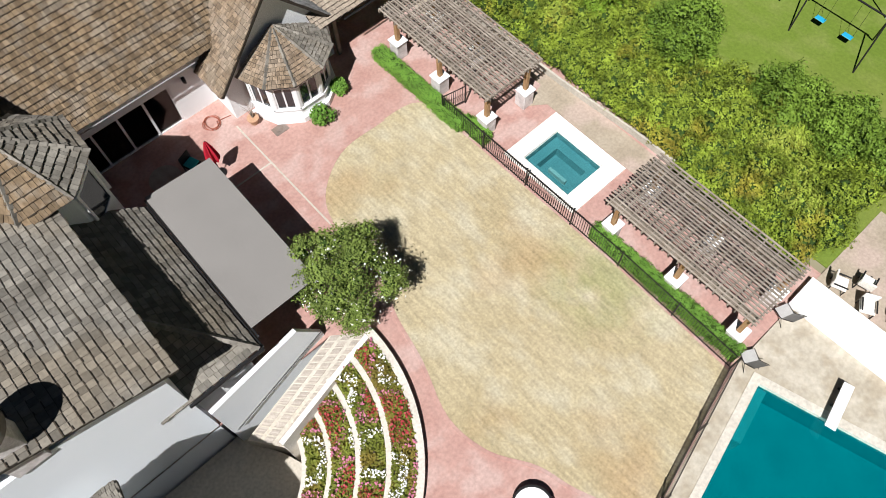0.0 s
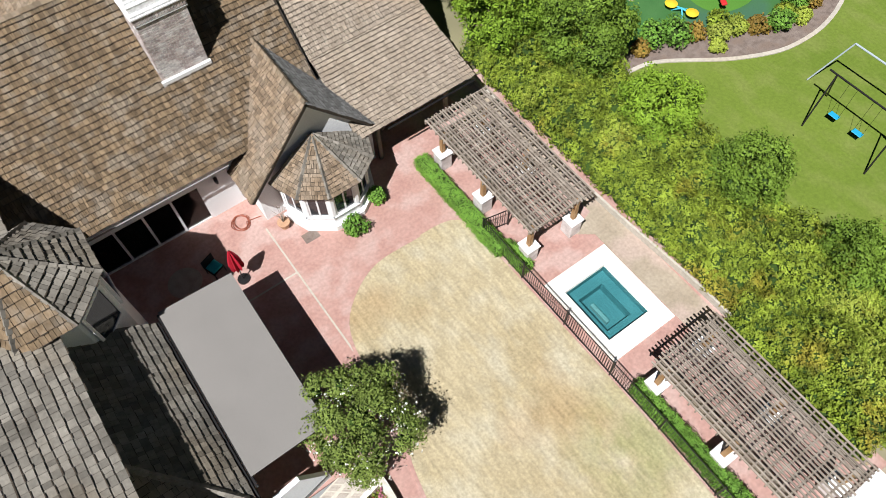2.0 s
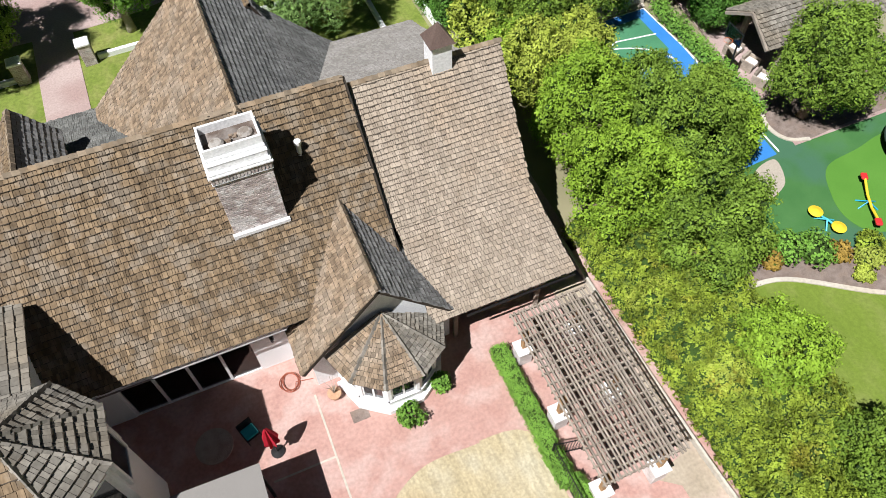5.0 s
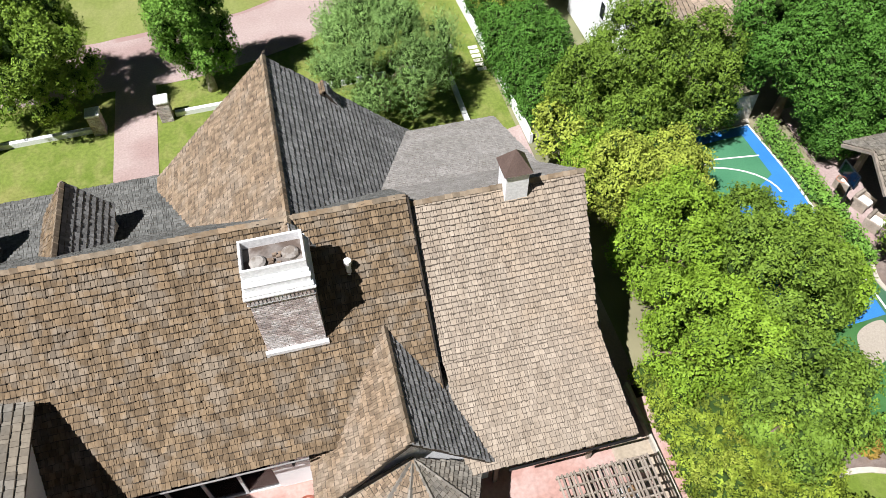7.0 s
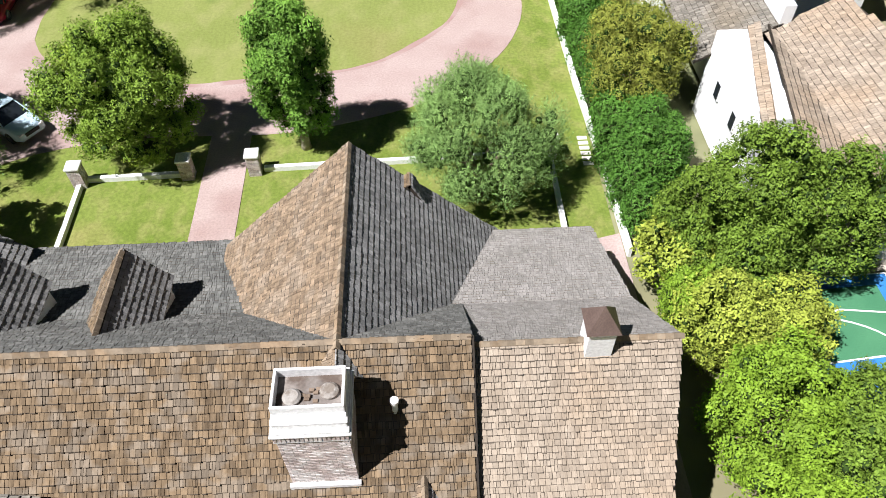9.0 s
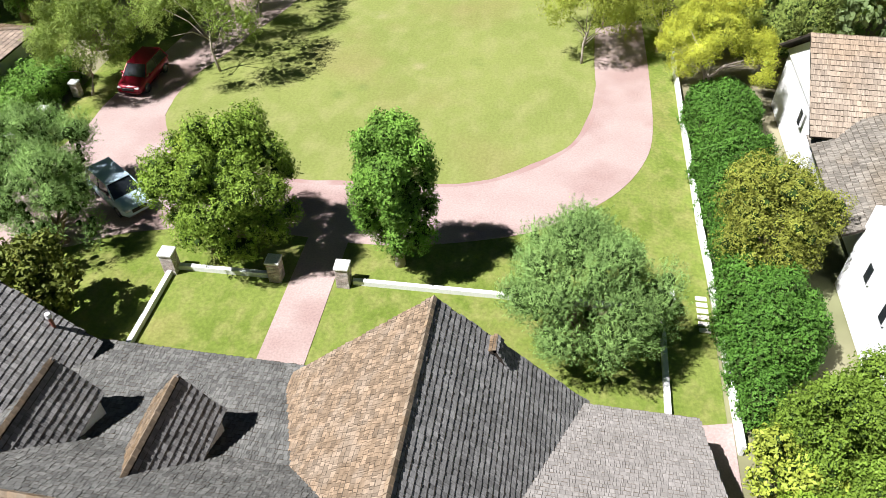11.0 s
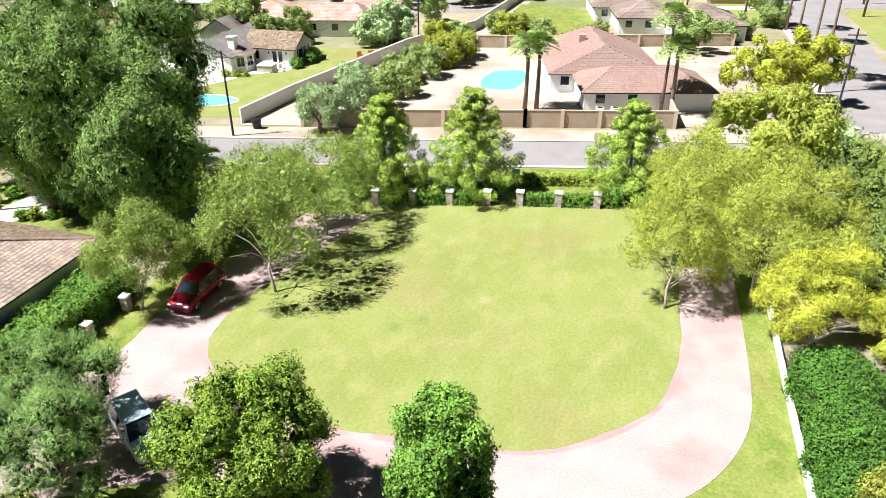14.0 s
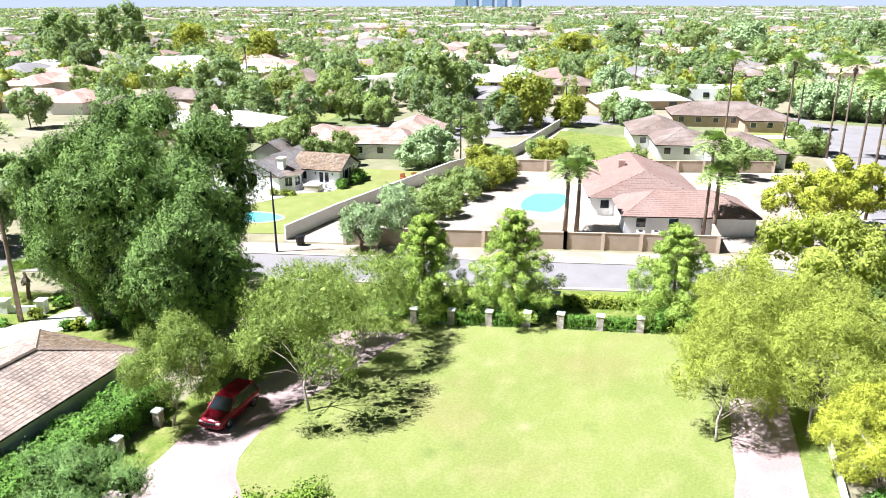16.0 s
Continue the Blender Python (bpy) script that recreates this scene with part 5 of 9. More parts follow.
# ---- trees: front garden ----
tree("broadleaf_tree", -5.6, 47.3, 7.8, 3.4, L_CAROB, M_BARK, "dense round dark-green broadleaf tree by the drive", 1, 76000, 0.062, 40, clump=1.05, base_z=0.08, below=-0.7)
tree("upright_tree", 3.1, 47.3, 9.3, 2.0, L_FICUS, M_BARK_PALE, "tall upright glossy green tree by the front walk", 2, 50000, 0.064, 40, clump=0.66, base_z=0.1, below=-0.85, tall=1.35)
tree("olive_tree", 12.4, 43.2, 6.2, 3.85, L_OLIVE, M_BARK, "broad grey-green olive tree beside the house", 3, 90000, 0.07, 34, clump=1.1, base_z=0.1, aspect=0.2, below=-0.75, shoot=0.5, wide=0.05, rise=1.0, per=12, core=0.5, tall=1.15, ruffle=0.5)
tree("olive_tree", -15.4, 46.2, 5.2, 2.6, L_OLIVE, M_BARK, "grey-green olive tree beside the parked car", 4, 40000, 0.07, 26, clump=0.8, base_z=0.1, aspect=0.2, below=-0.75, shoot=0.5, wide=0.05, rise=1.0, per=12, core=0.5, tall=1.15, ruffle=0.5)
tree("olive_tree", -17.6, 48.8, 5.8, 2.95, L_OLIVE, M_BARK, "grey-green olive tree beside the drive", 5, 46000, 0.07, 28, clump=0.85, base_z=0.1, aspect=0.2, below=-0.75, shoot=0.5, wide=0.05, rise=1.0, per=12, core=0.5, tall=1.15, ruffle=0.5)
for k, (x, y, h, r) in enumerate(((-24.9, 96.2, 5.0, 2.5), (-22.6, 101.4, 5.2, 2.3))):
    tree("olive_tree", x, y, h, r, L_OLIVE_PALE, M_BARK, "soft grey-green olive tree by the alley", 60 + k, 22000, 0.1, 26, clump=0.8, base_z=0.15, aspect=0.25, below=-0.75, shoot=0.5, wide=0.06, rise=1.0, per=12, core=0.5, tall=1.15, ruffle=0.4, inside=L_OLIVE_PALE)
tree("magnolia", -12.8, 40.6, 5.0, 2.5, L_MAGNOLIA, M_BARK, "dark glossy magnolia by the house corner", 6, 7000, 0.12, 34, clump=0.5, base_z=0.1)


def mesquite(x, y, h, r, seed, lean=(0, 0), label="airy mesquite with fine pale leaves", n=20000, mat=None):
    return tree("mesquite_tree", x, y, h, r, mat or L_MESQ, M_BARK_PALE, label, seed, int(n * 1.4), 0.09, 22, clump=r * 0.3, base_z=0.2, aspect=0.26, droop=0.35, below=-0.5, lean=lean, trunk=0.09, core=0.3, shoot=0.5, wide=0.1, per=12, rise=0.5, depth=0.5, inside=mat or L_MESQ)


L_MESQ2 = leafy("green_mesquite_leaves", (0.124, 0.192, 0.0394), (0.282, 0.371, 0.0849), None, 0.1, 0.2)
mesquite(-14.1, 65.0, 8.8, 4.6, 7, (-0.6, 0.5), mat=L_MESQ2)
mesquite(-14.3, 74.0, 7.6, 4.4, 8, mat=L_MESQ2)
mesquite(-17.5, 71.0, 7.6, 4.0, 14, mat=L_MESQ2)
mesquite(-21.8, 60.5, 6.9, 3.0, 9, (0.5, 0.6), mat=L_MESQ2, n=26000)
mesquite(12.0, 70.2, 7.4, 3.0, 10, (0.2, 1.0), "leaning airy mesquite with fine pale leaves")
for k, (x, y, h, r) in enumerate(((13.5, 76.5, 8.0, 4.0), (17.6, 73.0, 7.6, 3.8), (17.5, 79.0, 8.4, 4.2), (13.5, 82.5, 7.6, 3.6), (20.5, 76.0, 8.0, 3.6), (21.0, 70.5, 6.8, 3.0))):
    mesquite(x, y, h, r, 90 + k, n=20000)
tree("acacia_tree", 20.1, 66.2, 7.2, 4.6, L_ACACIA, M_BARK_PALE, "yellow-green acacia over the boundary wall", 13, 60000, 0.06, 22, clump=0.95, base_z=0.2, aspect=0.35, core=0.4, shoot=0.35, tall=0.75, rise=0.8, inside=L_YELLOW)
tree("oak_tree", 24.5, 79.0, 9.6, 5.0, L_OAK, M_BARK, "large grey-green oak behind the drive", 14, 60000, 0.068, 40, clump=1.2, base_z=0.05, aspect=0.38, shoot=0.35, wide=0.07)
tree("oak_tree", 25.5, 70.5, 8.2, 3.8, L_OAK, M_BARK, "dense dark-green tree behind the white house", 17, 44000, 0.068, 36, clump=1.0, base_z=0.05, aspect=0.38, shoot=0.35, wide=0.07)
tree("shade_tree", 19.5, 90.5, 9.6, 6.2, L_MESQ, M_BARK, "broad yellow-green shade tree by the street", 15, 44000, 0.09, 34, clump=1.5, base_z=0.05, inside=L_MESQ)


def pine(x, y, h, r, seed):
    rng = np.random.default_rng(seed)
    ob = group_of("pine_tree", (x, y, 0), 0, "young green pine with shaggy upturned tufts", "tree", "pines along the front wall")
    pts, outs = [], []
    for w in range(11):
        z = 0.05 + 0.92 * (w / 10.5)
        reach = r * min(1.0, (1.05 - z) ** 0.85 * 1.2)
        arms = 9 - w // 3
        for k in range(arms):
            a = 6.283 * k / arms + 0.7 * w + rng.uniform(-0.3, 0.3)
            for u in (0.4, 0.7, 1.0):
                ring = reach * u * rng.uniform(0.82, 1.08)
                c = (math.cos(a) * ring, math.sin(a) * ring, z * h + 0.2 * ring + rng.uniform(-0.12, 0.12))
                p, o = ball_points(rng, 150, c, 0.52 * (1.2 - 0.5 * z), 0.85, 0.3)
                pts.append(p)
                outs.append(o + (math.cos(a) * 0.3, math.sin(a) * 0.3, 0.5))
    finish("crown", leaf_mesh("crown", np.concatenate(pts), np.concatenate(outs), 0.17, rng, 0.14), L_PINE, ob)
    bm = bmesh.new()
    tube(bm, [(0, 0, -0.1), (0.05, 0, h * 0.4), (0, 0, h * 0.95)], [0.2, 0.13, 0.03], 8)
    part("trunk", bm, M_BARK, ob, smooth=True)


pine(-12.4, 82.6, 9.4, 3.7, 20)
pine(-5.0, 85.2, 9.8, 4.0, 21)
pine(8.4, 88.8, 8.6, 4.2, 22)
for k, (x, y, h, r) in enumerate(((-25.0, 67.0, 12.5, 3.3), (-27.6, 71.6, 14.0, 3.4), (-33.0, 70.5, 15.5, 3.9), (-38.4, 71.4, 14.5, 3.6), (-43.2, 74.2, 15.5, 3.9), (-29.8, 77.4, 17.0, 3.8), (-35.6, 77.2, 19.5, 4.2), (-41.2, 79.0, 18.0, 3.9), (-46.8, 78.5, 14.0, 3.6))):
    tree("gum_tree", x, y, h, r, L_EUC, M_BARK, "huge dense grey-green gum tree by the street", 30 + k, 46000, 0.125, 17, clump=1.6, base_z=0.3 if k == 0 else 0.1, droop=0.35, aspect=0.36, trunk=0.42, taper=0.72, below=-1.0, shoot=0.55, wide=0.12, rise=0.1, per=12, core=0.5, tall=1.6, ruffle=0.26)

# hedge and trees on the east side
rng = random.Random(40)
mounds, pale = [], []
for i in range(36):
    y = 0.3 + 0.68 * i
    west = 18.72 + (0.32 if y < 7 else 0.12 if y < 11 else 0.0)
    if y > 6.2:
        mounds.append((west + 0.62, y, 0.6, 1.05 + 0.15 * math.sin(1.7 * i)))
    else:
        mounds.append((17.85 + 0.62, y, 0.62, 1.1))
        mounds.append((19.35, y + 0.3, 0.8, 1.6))
    for j in range(4):
        x = west + 1.35 + 1.05 * j + rng.uniform(-0.25, 0.25)
        if x > 23.9 or (i + j) % 2 and j < 3 and rng.random() < 0.35:
            continue
        (pale if rng.random() < 0.07 else mounds).append((x, y + rng.uniform(-0.25, 0.25), rng.uniform(0.8, 1.1), 1.75 + 0.3 * math.sin(0.55 * i + 1.3 * j) + rng.uniform(-0.15, 0.2)))
shrubbery("hedge_mass", mounds, L_HEDGE, "wide unclipped green hedge of grown-together bushes", 40, 240, 0.056)
shrubbery("hedge_mass", pale, L_YELLOW, "yellowing bushes within the wide hedge", 43, 300, 0.05)
slab("hedge_mulch", [(22.4, 12.4), (24.6, 12.3), (24.9, 13.2), (22.6, 13.6)], -0.055, 0.005, M_SOIL, "bare mulch gap between hedge shrubs")
def screen_tree(x, y, h, r, leaves, seed, label, base=0.05):
    return tree("ficus_tree", x, y, h, r, leaves, M_BARK, label, seed, int(36000 * (r / 2.7) ** 2), 0.066, 50, clump=r * 0.23, base_z=base, group="boundary ficus trees", below=-0.85, shoot=0.3, rise=0.9, tall=1.55, core=0.55)


for k, (x, y, h, r) in enumerate(((21.4, 24.0, 5.4, 2.6), (23.4, 20.6, 5.4, 2.5), (21.9, 28.4, 5.8, 2.8), (24.6, 25.0, 6.0, 2.9), (25.0, 28.4, 4.8, 1.8), (28.0, 27.6, 3.8, 1.3), (27.6, 25.2, 4.0, 1.6))):
    screen_tree(x, y, h, r, L_SCREEN if k in (1, 3, 4, 5) else L_LIME, 50 + k, "dense bright-green ficus in the boundary screen")
for k, (x, y, h, r) in enumerate(((21.5, 37.4, 6.4, 2.4), (24.0, 37.9, 7.7, 2.8), (26.9, 37.2, 7.0, 2.4), (23.2, 36.0, 5.4, 2.0))):
    screen_tree(x, y, h, r, L_SCREEN, 60 + k, "tall plumed dark-green ficus beside the sports court")
for k, (x, y, h, r) in enumerate(((32.5, 36.9, 8.2, 3.5), (36.6, 36.8, 8.2, 3.6), (33.6, 34.9, 6.6, 2.3), (37.0, 41.0, 7.4, 3.2))):
    screen_tree(x, y, h, r, L_DEEP, 66 + k, "broad dark-green ficus shading the lounge terrace", 0.25)
screen_tree(33.6, 34.0, 3.4, 1.6, L_DEEP, 70, "low dark-green ficus between court and terrace", 0.02)
screen_tree(36.2, 33.6, 3.6, 1.7, L_DEEP, 73, "low dark-green ficus behind the pavilion", 0.02)
screen_tree(33.6, 26.0, 6.0, 2.6, L_SCREEN, 71, "dark-green ficus beside the lounge terrace", 0.22)
for k, (x, y, h, r) in enumerate(((21.5, 33.0, 4.4, 2.1), (23.9, 32.6, 4.2, 1.9), (20.6, 34.6, 3.4, 1.3))):
    screen_tree(x, y, h, r, L_YELLOW if k < 2 else L_LIME, 74 + k, "yellowing shrub tree in the boundary screen")
for k, (x, y, h, r) in enumerate(((23.7, 10.4, 2.9, 1.75), (23.1, 15.1, 3.2, 1.9), (24.0, 5.0, 2.8, 1.6), (24.5, 2.4, 2.7, 1.6), (24.9, 0.4, 2.4, 1.3))):
    screen_tree(x, y, h, r, L_SCREEN if k != 1 else L_LIME, 78 + k, "rounded dark-green shrub at the hedge's lawn side", 0.02)
rng = random.Random(41)
mounds = [(19.95 + 0.25 * math.sin(2.1 * k), 40.2 + 0.9 * k, 0.85, rng.uniform(2.2, 2.9)) for k in range(27)]
for x, y, long in ((21.0, 44.9, 2.2), (20.9, 56.6, 3.6), (20.8, 62.4, 1.5)):
    mounds += [(x + 1.45 * math.cos(a) * u, y + long * math.sin(a) * u, 0.95, 3.9 - 0.9 * u + rng.uniform(-0.25, 0.25)) for u, n in ((0.0, 1), (0.5, 5), (1.0, 9)) for a in (6.283 * j / n + u for j in range(n))]
shrubbery("boundary_hedge", mounds, L_DEEP, "tall dark-green hedge of rounded bushes behind the boundary wall", 41, 240, 0.062)
tree("acacia_tree", 21.7, 50.2, 5.8, 2.9, L_DULL, M_BARK, "yellow-green tree among the boundary hedge", 70, 46000, 0.055, 46, clump=0.85, base_z=0.08, core=0.5)
tree("acacia_tree", 20.6, 36.8, 4.2, 1.7, L_YELLOW, M_BARK, "yellowing shrub tree beside the side path", 72, 6000, 0.09, 24, clump=0.45, base_z=0.05)
# flowering tree of the yard
flowering = tree("flowering_tree", 4.5, 10.95, 3.9, 2.1, L_BLOOM, M_BARK, "small round white-flowering tree on the patio", 71, 21000, 0.052, 26, clump=0.5, base_z=0.22, trunk=0.1)
rng = np.random.default_rng(72)
p, o, way = sprigs(rng, crown_clumps(rng, (0, 0, 2.4), (1.75, 1.75, 1.3), 30, 0.5, -0.3), 620, 3, 0.1, 0.05)
finish("blossoms", leaf_mesh("blossoms", p, o, 0.038, rng, 0.9), plain("white_blossom", (0.75, 0.74, 0.68), 0.7), flowering)

# ---- street and far ground ----
def along(x0, x1, d0, d1, z0, z1, name, mat, label, slope_=0.245, y0=88.9):
    """A strip that runs with the street."""
    slab(name, [(x0, y0 + slope_ * x0 + d0), (x1, y0 + slope_ * x1 + d0), (x1, y0 + slope_ * x1 + d1), (x0, y0 + slope_ * x0 + d1)], z0, z1, mat, label)


along(-300, 42, 4.4, 11.6, -0.2, -0.03, "street", M_ASPHALT, "grey asphalt street past the garden wall")
along(-300, 36, 11.6, 15.5, -0.2, 0.02, "verge", M_GRAVEL, "pale gravel verge across the street")

# ---- yard things ----
M_FOLIAGE = leafy("bed_foliage", (0.075, 0.1, 0.015), (0.18, 0.2, 0.03), (0.24, 0.12, 0.03), 0.14, patch=1.6)
M_RED = plain("red_petals", (0.34, 0.03, 0.035), 0.6)
M_PINK = plain("pink_petals", (0.5, 0.16, 0.24), 0.6)
M_PETAL = plain("white_petals", (0.8, 0.78, 0.74), 0.6)
M_KERB = surface("cream_kerb", (0.54, 0.49, 0.42), (0.62, 0.57, 0.5), None, 1.5, 10, 0.85, 0.1)
# terraced flower beds
RADII = (3.2, 4.2, 5.3, 6.45, 7.6)
A0 = (-9, -3, 0, 1, 2)
for k, r in enumerate(RADII):
    bm = bmesh.new()
    ribbon(bm, arc(r, A0[k], -80, 24), 0.22 if k < 4 else 0.3, -2.9, -1.0 + 0.36 * k if k < 4 else 0.42)
    part("terrace_kerb", bm, M_KERB, None, "curved white kerb between terraced flower beds", kind="structure")
for k in range(4):
    r0, r1, z = RADII[k] + 0.12, RADII[k + 1] - 0.12, -1.1 + 0.36 * k + 0.12
    slab("bed_soil", arc(r0, A0[k] - 1, -80) + arc(r1, -80, A0[k + 1] - 1), -2.9, z, M_SOIL, "dark soil of a terraced flower bed")
    rng = np.random.default_rng(200 + k)
    n = int(5200 * (r0 + r1) / 10)
    a, r = np.radians(rng.uniform(-80, A0[k] - 2, n)), np.sqrt(rng.uniform(r0 * r0, r1 * r1, n))
    p = np.stack((BED[0] + r * np.cos(a), BED[1] + r * np.sin(a), z + rng.uniform(0.05, 0.38, n)), 1)
    up = np.tile((0.0, 0.0, 1.0), (n, 1))
    bed = tagged(finish("flower_bed", leaf_mesh("flower_bed", p, up, 0.062, rng), M_FOLIAGE), "crescent bed of red, pink and white flowers", "flower bed", "terraced flower beds")
    patch = np.sin(p[:, 0] * 1.9 + k) + np.sin(p[:, 1] * 2.3 + 2 * k)
    for name, mat_, sel in (("red_blossoms", M_RED, patch > 0.5), ("pink_blossoms", M_PINK, (patch < 0.5) & (patch > 0.0)), ("white_blossoms", M_PETAL, (patch < -0.4) & (patch > -1.2))):
        q = p[sel & (rng.uniform(0, 1, n) < 0.24)] + (0, 0, 0.1)
        if len(q):
            finish(name, leaf_mesh(name, q, np.tile((0.0, 0.0, 1.0), (len(q), 1)), 0.046, rng, 0.9), mat_, bed)
# ramp of brick panels down to the sunken court
slab("court_floor", [(-12, -15), (-1.9, -15), (-1.8, 1.8), (-0.3, 6.2), (-1.2, 8.6), (-2.2, 10.4), (-12, 10.4)], -2.9, -1.9, M_CONC, "shaded paved floor of the sunken court")


def wedge(name, a, b, c, d, za, zb, mat_, label, low=-2.9):
    """A sloping slab: edge a-d at za, edge b-c at zb."""
    bm = bmesh.new()
    t = [bm.verts.new((*p, z)) for p, z in ((a, za), (b, zb), (c, zb), (d, za))]
    l = [bm.verts.new((*p, low)) for p in (a, b, c, d)]
    bm.faces.new(t)
    bm.faces.new(l[::-1])
    for i in range(4):
        bm.faces.new((l[i], l[(i + 1) % 4], t[(i + 1) % 4], t[i]))
    return part(name, bm, mat_, None, label, kind="structure")


RA, RB, RC, RD = (4.12, 9.6), (-1.0, 8.5), (-1.95, 9.75), (2.9, 10.5)
wedge("ramp", RA, RB, RC, RD, 0.0, -1.1, M_CONC, "pale ramp of brick panels down to the court")
verts, faces = [], []
rng = random.Random(9)
for i in range(15):
    for j in range(3):
        for k in range(5):
            u = (i + 0.15 + 0.15 * k) / 15.0
            v = (j + 0.18) / 3.0
            base = [Vector(RA).lerp(Vector(RB), u), Vector(RD).lerp(Vector(RC), u)]
            p, q = base[0].lerp(base[1], v), base[0].lerp(base[1], v + 0.22)
            s = (Vector(RB) - Vector(RA)).normalized() * 0.032
            z = -1.1 * u + 0.012 + rng.uniform(-0.003, 0.003)
            n = len(verts)
            verts += [(p.x - s.x, p.y - s.y, z), (p.x + s.x, p.y + s.y, z), (q.x + s.x, q.y + s.y, z), (q.x - s.x, q.y - s.y, z)]
            verts += [(x, y, zz - 0.05) for x, y, zz in verts[n:n + 4]]
            faces += [tuple(n + f for f in ff) for ff in ((0, 1, 2, 3), (4, 5, 1, 0), (5, 6, 2, 1), (6, 7, 3, 2), (7, 4, 0, 3))]
raw("ramp_bricks", verts, faces, surface("tan_brick", (0.37, 0.325, 0.275), (0.43, 0.385, 0.33), None, 3, 18, 0.9, 0.2, island=("island", 0.85)), None, "rows of tan bricks set in the ramp", "bricks", "stuff")
bm = bmesh.new()
ribbon(bm, [(4.15, 9.52), (-1.0, 8.38)], 0.2, -2.9, 0.12)
part("ramp_kerb", bm, M_COPING, None, "white kerb beside the ramp", kind="structure")
bm = bmesh.new()
rows = [[bm.verts.new((x + dx, y + dy, z)) for x, y, z in ((-2.1, 10.08, -2.9), (2.75, 10.66, -2.9), (2.75, 10.66, 0.35), (1.85, 10.53, 2.3), (-2.1, 10.08, 2.3))] for dx, dy in ((0, 0), (-0.02, 0.18))]
bm.faces.new(rows[0])
bm.faces.new(rows[1][::-1])
for i in range(5):
    bm.faces.new((rows[0][i], rows[0][(i + 1) % 5], rows[1][(i + 1) % 5], rows[1][i]))
part("ramp_wall", bm, M_STUCCO_SKYLIT, None, "white stucco wall along the ramp", kind="structure")
bm = bmesh.new()
for k in range(1):
    tube(bm, [(-1.9, 9.98, -0.25), (2.7, 10.56, 0.75)], [0.025, 0.025], 8)
part("handrail", bm, M_IRON, None, "black iron handrail on the ramp wall", "handrail")
# low shingled roof at the court
slope(house, [(-12, 9.6, 4.2), (-5.2, 9.6, 4.2), (-5.2, 6.0, 6.4), (-12, 6.0, 6.4)], M_SHAKE_GREY, 91)
block("wall", -12, -5.7, -6, 9.2, -2.9, 4.2, M_STUCCO, house)
block("wall", -11.8, -5.9, -5, 6.0, 4.2, 6.2, M_STUCCO, house)

# iron fence by the lawn
def iron_fence(points, label, h=1.25, gap=0.115):
    ob = group_of("fence", (0, 0, 0), 0, label, "fence")
    picket = None
    for (xa, ya), (xb, yb) in zip(points, points[1:]):
        ln = math.hypot(xb - xa, yb - ya)
        a = math.degrees(math.atan2(yb - ya, xb - xa))
        m = pose(xa, ya, 0, 0, 0, a)
        for z in (0.14, h - 0.1):
            bm = bmesh.new()
            box(bm, 0, ln, -0.015, 0.015, z, z + 0.035, 0, m)
            part("rail", bm, M_IRON, ob)
        posts = max(int(round(ln / 2.4)), 1)
        for k in range(posts + 1):
            bm = bmesh.new()
            box(bm, -0.03, 0.03, -0.03, 0.03, 0, h + 0.06, 0.005, m @ Matrix.Translation((ln * k / posts, 0, 0)))
            part("post", bm, M_IRON, ob)
        for k in range(1, int(ln / gap)):
            if picket is None:
                bm = bmesh.new()
                box(bm, -0.009, 0.009, -0.009, 0.009, 0.05, h)
                picket = part("picket", bm, M_IRON, ob)
                picket.matrix_basis = m @ Matrix.Translation((k * gap, 0, 0))
            else:
                o = new("picket", picket.data)
                o.parent = ob
                o.matrix_basis = m @ Matrix.Translation((k * gap, 0, 0))
    return ob


iron_fence([(13.42, 15.5), (13.45, 4.9), (13.3, -0.85)], "black iron picket fence along the dry lawn")
iron_fence([(13.3, -0.85), (7.7, -2.2), (4.5, -3.0)], "black iron picket fence between lawn and pool")
iron_fence([(13.42, 15.5), (14.6, 15.25)], "short black iron picket gate by the pergola")
hedge("clipped_hedge", [(13.15, 13.75, 14.2, 20.2, 0, 0.6), (13.5, 14.0, 12.9, 14.4, 0, 0.6)], L_FICUS, "low clipped bright-green hedge beside the pergola", 90, 1500, 0.034, lump=0.025)
hedge("clipped_hedge", [(13.55, 14.05, -0.7, 6.6, 0, 0.75)], L_FICUS, "low green hedge behind the iron fence", 91, 1300, 0.036, lump=0.04)

# small things of the patio
umb = group_of("parasol", (4.05, 19.75, 0), 0, "closed red patio parasol on a pole", "parasol")
bm = bmesh.new()
tube(bm, [(0, 0, 0), (0, 0, 2.4)], [0.025, 0.025], 8)
part("pole", bm, M_IRON, umb)
bm = bmesh.new()
rings = []
for z, r in ((1.0, 0.2), (1.25, 0.26), (1.7, 0.2), (2.15, 0.1), (2.38, 0.03)):
    rings.append([bm.verts.new((math.cos(2 * math.pi * k / 16) * r * (1.25 if k % 2 else 0.7), math.sin(2 * math.pi * k / 16) * r * (1.25 if k % 2 else 0.7), z)) for k in range(16)])
for a, b in zip(rings, rings[1:]):
    for k in range(16):
        bm.faces.new((a[k], a[(k + 1) % 16], b[(k + 1) % 16], b[k]))
bm.faces.new(rings[-1])
part("canopy", bm, surface("red_cloth", (0.42, 0.012, 0.03), (0.5, 0.02, 0.04), None, 2, 30, 0.8, 0.1), umb)
bm = bmesh.new()
tube(bm, [(0, 0, 0), (0, 0, 0.08), (0, 0, 0.1)], [0.26, 0.26, 0.06], 16)
part("base", bm, M_IRON, umb)
